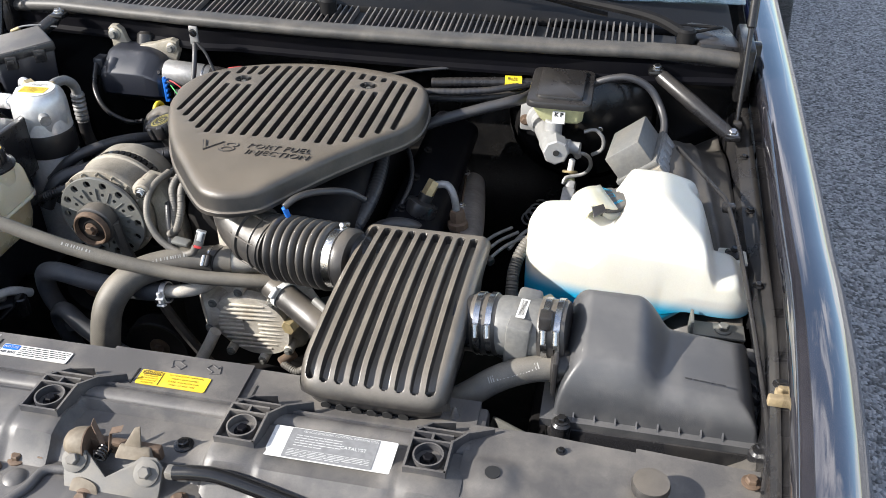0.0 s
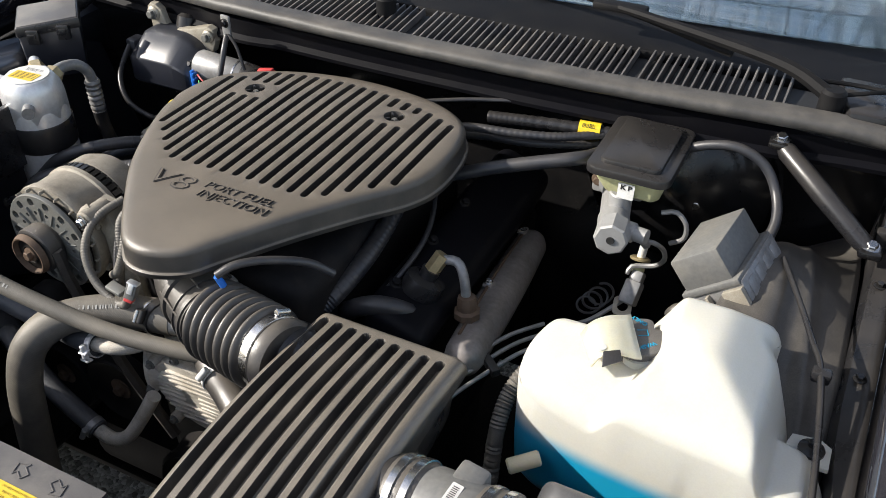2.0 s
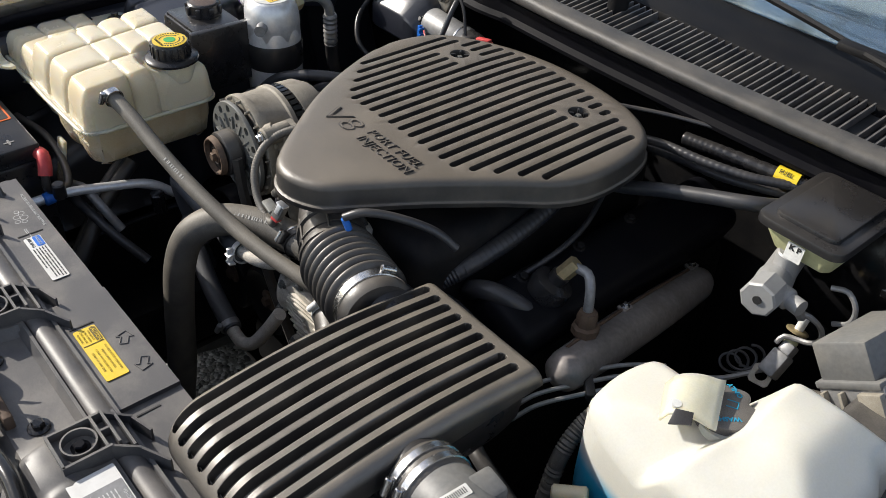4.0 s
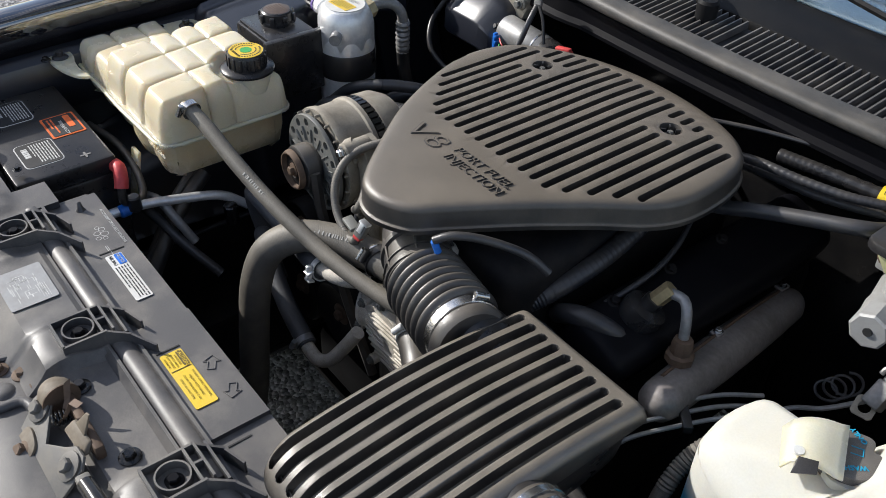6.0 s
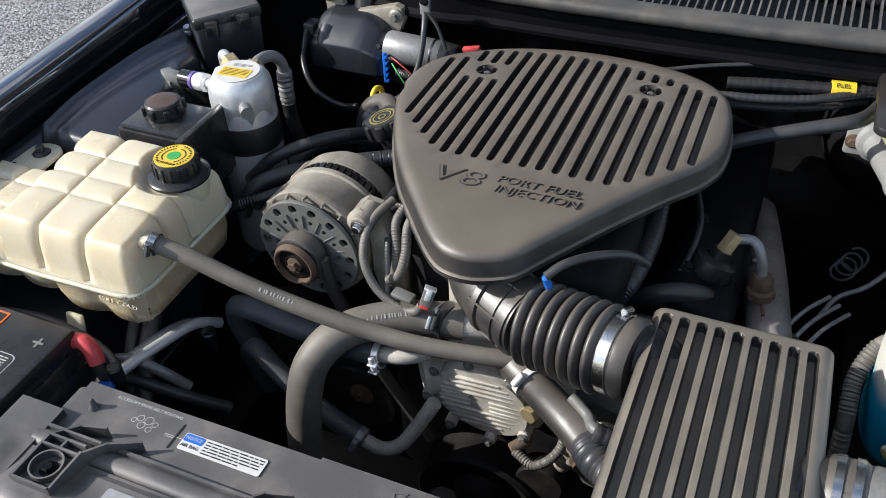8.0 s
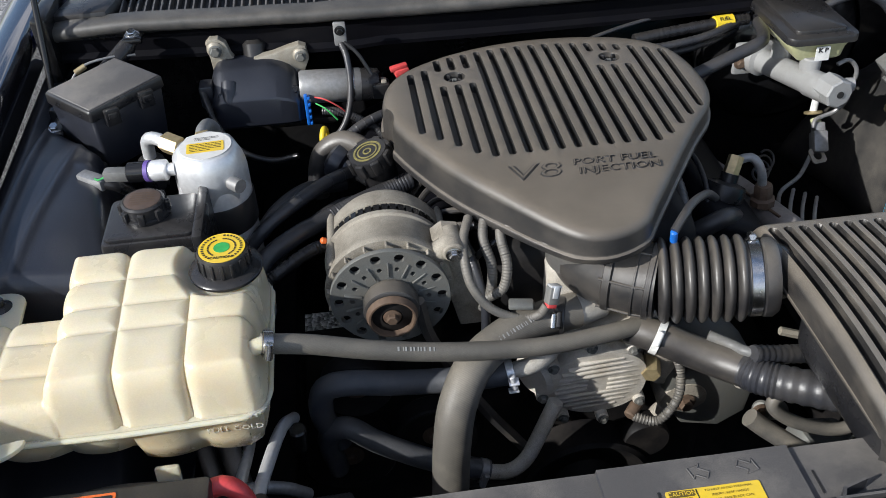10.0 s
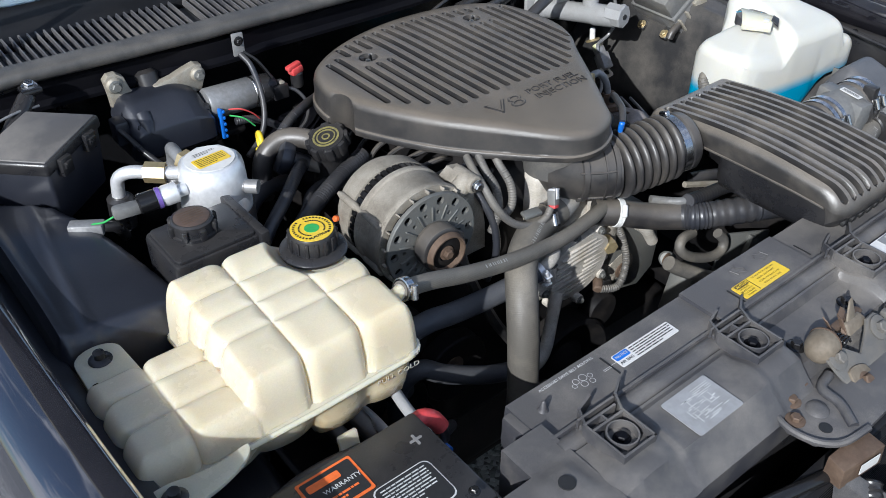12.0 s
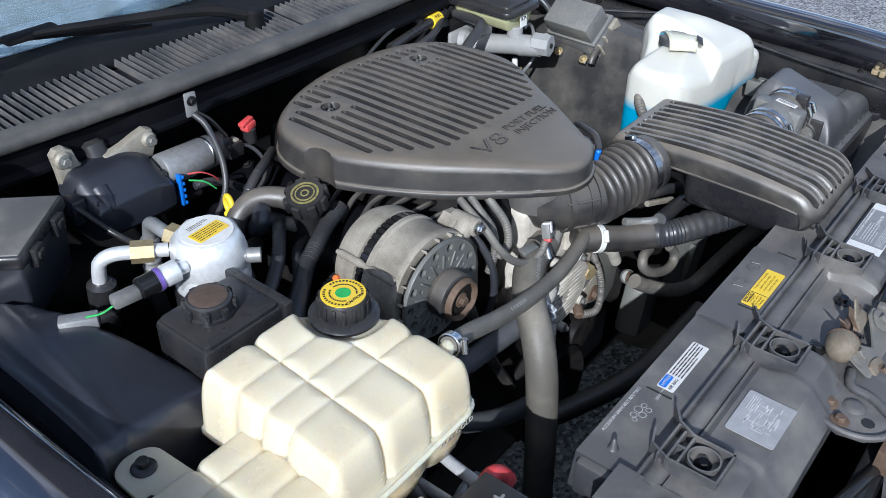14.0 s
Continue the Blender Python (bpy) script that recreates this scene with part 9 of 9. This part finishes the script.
# ---- bonnet latch ----
def latch():
    l = thing("hood_latch", (-0.02, -0.09, 0.78), "grimy steel bonnet latch bolted before the radiator cover", "latch")
    pts = [(0.10, -0.052), (-0.125, -0.050), (-0.146, -0.060), (-0.156, -0.085), (-0.150, -0.112), (-0.130, -0.130), (-0.09, -0.136), (0.10, -0.130)]
    base = part("plate", prism(pts, 0.808, 0.814, 0.002), M_SHROUD, l, "dusty steel latch plate with a rounded end")
    part("rolled_edge", tube([(0.10, -0.052, 0.815), (-0.125, -0.050, 0.815), (-0.146, -0.060, 0.815), (-0.156, -0.085, 0.815), (-0.150, -0.112, 0.815), (-0.130, -0.130, 0.815), (-0.09, -0.136, 0.815)], 0.004, 8), M_SHROUD, l)
    part("pressed_rib", tube([(-0.10, -0.125, 0.814), (-0.085, -0.10, 0.816), (-0.080, -0.075, 0.816), (-0.055, -0.068, 0.816)], 0.006, 10), M_SHROUD, l)
    # the plate isn't pierced; a black disc gives the hole's shade
    part("hole", lathe((-0.125, -0.108, 0.8142), (-0.125, -0.108, 0.8152), [(0.007, 0), (0.007, 1)], 16), M_INKSHADE, base)
    part("dimple", lathe((-0.108, -0.088, 0.813), (-0.108, -0.088, 0.818), [(0.014, 0), (0.010, 0.8), (0.004, 1)], 18), M_SHROUD, base)
    part("marker", hexa([(-0.150, -0.150, 0.776), (-0.085, -0.158, 0.776), (-0.085, -0.130, 0.776), (-0.148, -0.128, 0.776)], [(-0.150, -0.148, 0.802), (-0.085, -0.156, 0.802), (-0.085, -0.130, 0.806), (-0.148, -0.128, 0.806)], 0.001), M_RUST, l, "rust-brown underside with a pale sticker")
    panel("sticker", (-0.110, -0.1555, 0.791), (0.030, 0.014), M_LABELW, l, -7, 88, 0.0006, 0.001)
    # catch: a forked plate, a domed guard, strap and eared bracket
    worn = mat("worn_grey_steel", (0.125, 0.12, 0.11), 0.6, dirt=(0.20, 0.175, 0.14), dirt_amount=0.6, dirt_scale=50, grain=1200, bump=0.3)
    tan = mat("dusty_tan_steel", (0.18, 0.15, 0.11), 0.7, dirt=(0.10, 0.075, 0.05), dirt_amount=0.6, dirt_scale=60)
    slope = Matrix.Translation((0, -0.066, 0.833)) @ pose(0, 0, 0, 41)
    fork = [(-0.058, 0.004), (-0.052, 0.013), (-0.040, 0.014), (-0.028, 0.006), (-0.006, -0.013), (0.018, 0.003), (0.030, 0.014), (0.046, 0.015), (0.056, 0.006), (0.058, -0.020), (0.056, -0.060), (-0.026, -0.060), (-0.046, -0.040), (-0.054, -0.016)]
    part("catch_plate", prism(fork, -0.003, 0.0, 0.001, turn=slope), worn, l, "worn pale grey forked catch plate", 30)
    part("bolt_pad", prism(smooth_outline([(-0.040, -0.020), (-0.014, -0.022), (-0.008, -0.040), (-0.014, -0.056), (-0.036, -0.054)], 24), 0.0, 0.003, 0.001, turn=slope), tan, l, "", 30)
    part("guard", lathe((-0.064, -0.050, 0.837), (-0.038, -0.046, 0.838), [(0.002, 0), (0.009, 0.06), (0.014, 0.2), (0.0175, 0.45), (0.0185, 0.75), (0.0185, 1)], 24), tan, l, "dust-tan domed guard", 40)
    part("guard_edge", lathe((-0.0385, -0.046, 0.838), (-0.0365, -0.0458, 0.838), [(0.017, 0), (0.0192, 0.1), (0.0192, 0.9), (0.017, 1)], 24), M_RUST, l, "rusty rim of the guard")
    for pts in (((-0.034, -0.040, 0.861), (-0.026, -0.046, 0.846), (-0.014, -0.058, 0.832)), ((-0.014, -0.058, 0.832), (-0.010, -0.054, 0.842), (-0.011, -0.045, 0.856)), ((-0.011, -0.045, 0.856), (0.001, -0.041, 0.858))):
        bm = bmesh.new()
        for p, q in zip(pts, pts[1:]):
            p, q = Vector(p), Vector(q)
            off = Vector((0.001, 0, 0.001))
            hexa([p, p + off, q + off, q], [p + Vector((0, 0.007, 0.003)), p + off + Vector((0, 0.007, 0.003)), q + off + Vector((0, 0.007, 0.003)), q + Vector((0, 0.007, 0.003))], 0.0, bm)
        part("strap", bm, M_RUST, l, "bent rusty strap", 20)
    part("ear", hexa([(-0.004, -0.058, 0.834), (0.040, -0.056, 0.834), (0.040, -0.048, 0.834), (-0.004, -0.050, 0.834)], [(0.000, -0.048, 0.845), (0.034, -0.046, 0.843), (0.034, -0.041, 0.843), (0.000, -0.043, 0.845)], 0.002), tan, l, "dusty eared bracket")
    part("ear_tip", hexa([(0.004, -0.047, 0.843), (0.024, -0.046, 0.843), (0.024, -0.043, 0.843), (0.004, -0.044, 0.843)], [(0.016, -0.037, 0.863), (0.0225, -0.036, 0.865), (0.0225, -0.034, 0.865), (0.016, -0.035, 0.863)], 0.0008), tan, l)
    part("back_plate", box((-0.050, -0.044, 0.815), (0.044, -0.034, 0.842), 0.003), M_RUST, l, "rust-brown back plate")
    part("spring", tube([(-0.018 + 0.0065 * math.cos(i * 1.0), -0.062 + 0.0006 * i, 0.836 + 0.0065 * math.sin(i * 1.0)) for i in range(26)], 0.0014, 6, 0.003), M_STEELBLACK, l)
    away = slope.to_3x3() @ Vector((0, 0, 1))
    for u, v, m, w in ((-0.044, 0.0, worn, 2.0), (0.040, -0.002, worn, 2.0), (-0.024, -0.038, M_RUST, 1.6)):
        bolt(slope @ Vector((u, v, 0.001)), away, 0.0072, l, material=m, washer=w)
    for x, y in ((-0.120, -0.064), (-0.092, -0.058), (-0.140, -0.082), (0.080, -0.082)):
        bolt((x, y, 0.814), (0, 0, 1), 0.0062, l, material=M_RUST, washer=1.7)
    part("clevis", box((0.060, -0.070, 0.828), (0.088, -0.056, 0.840), 0.003), worn, l)
    part("release_rod", tube([(0.070, -0.063, 0.834), (0.095, -0.062, 0.838), (0.125, -0.062, 0.838), (0.19, -0.070, 0.830), (0.27, -0.080, 0.816)], 0.0085, 12), M_STEELBLACK, l, "black sleeved release cable")


latch()
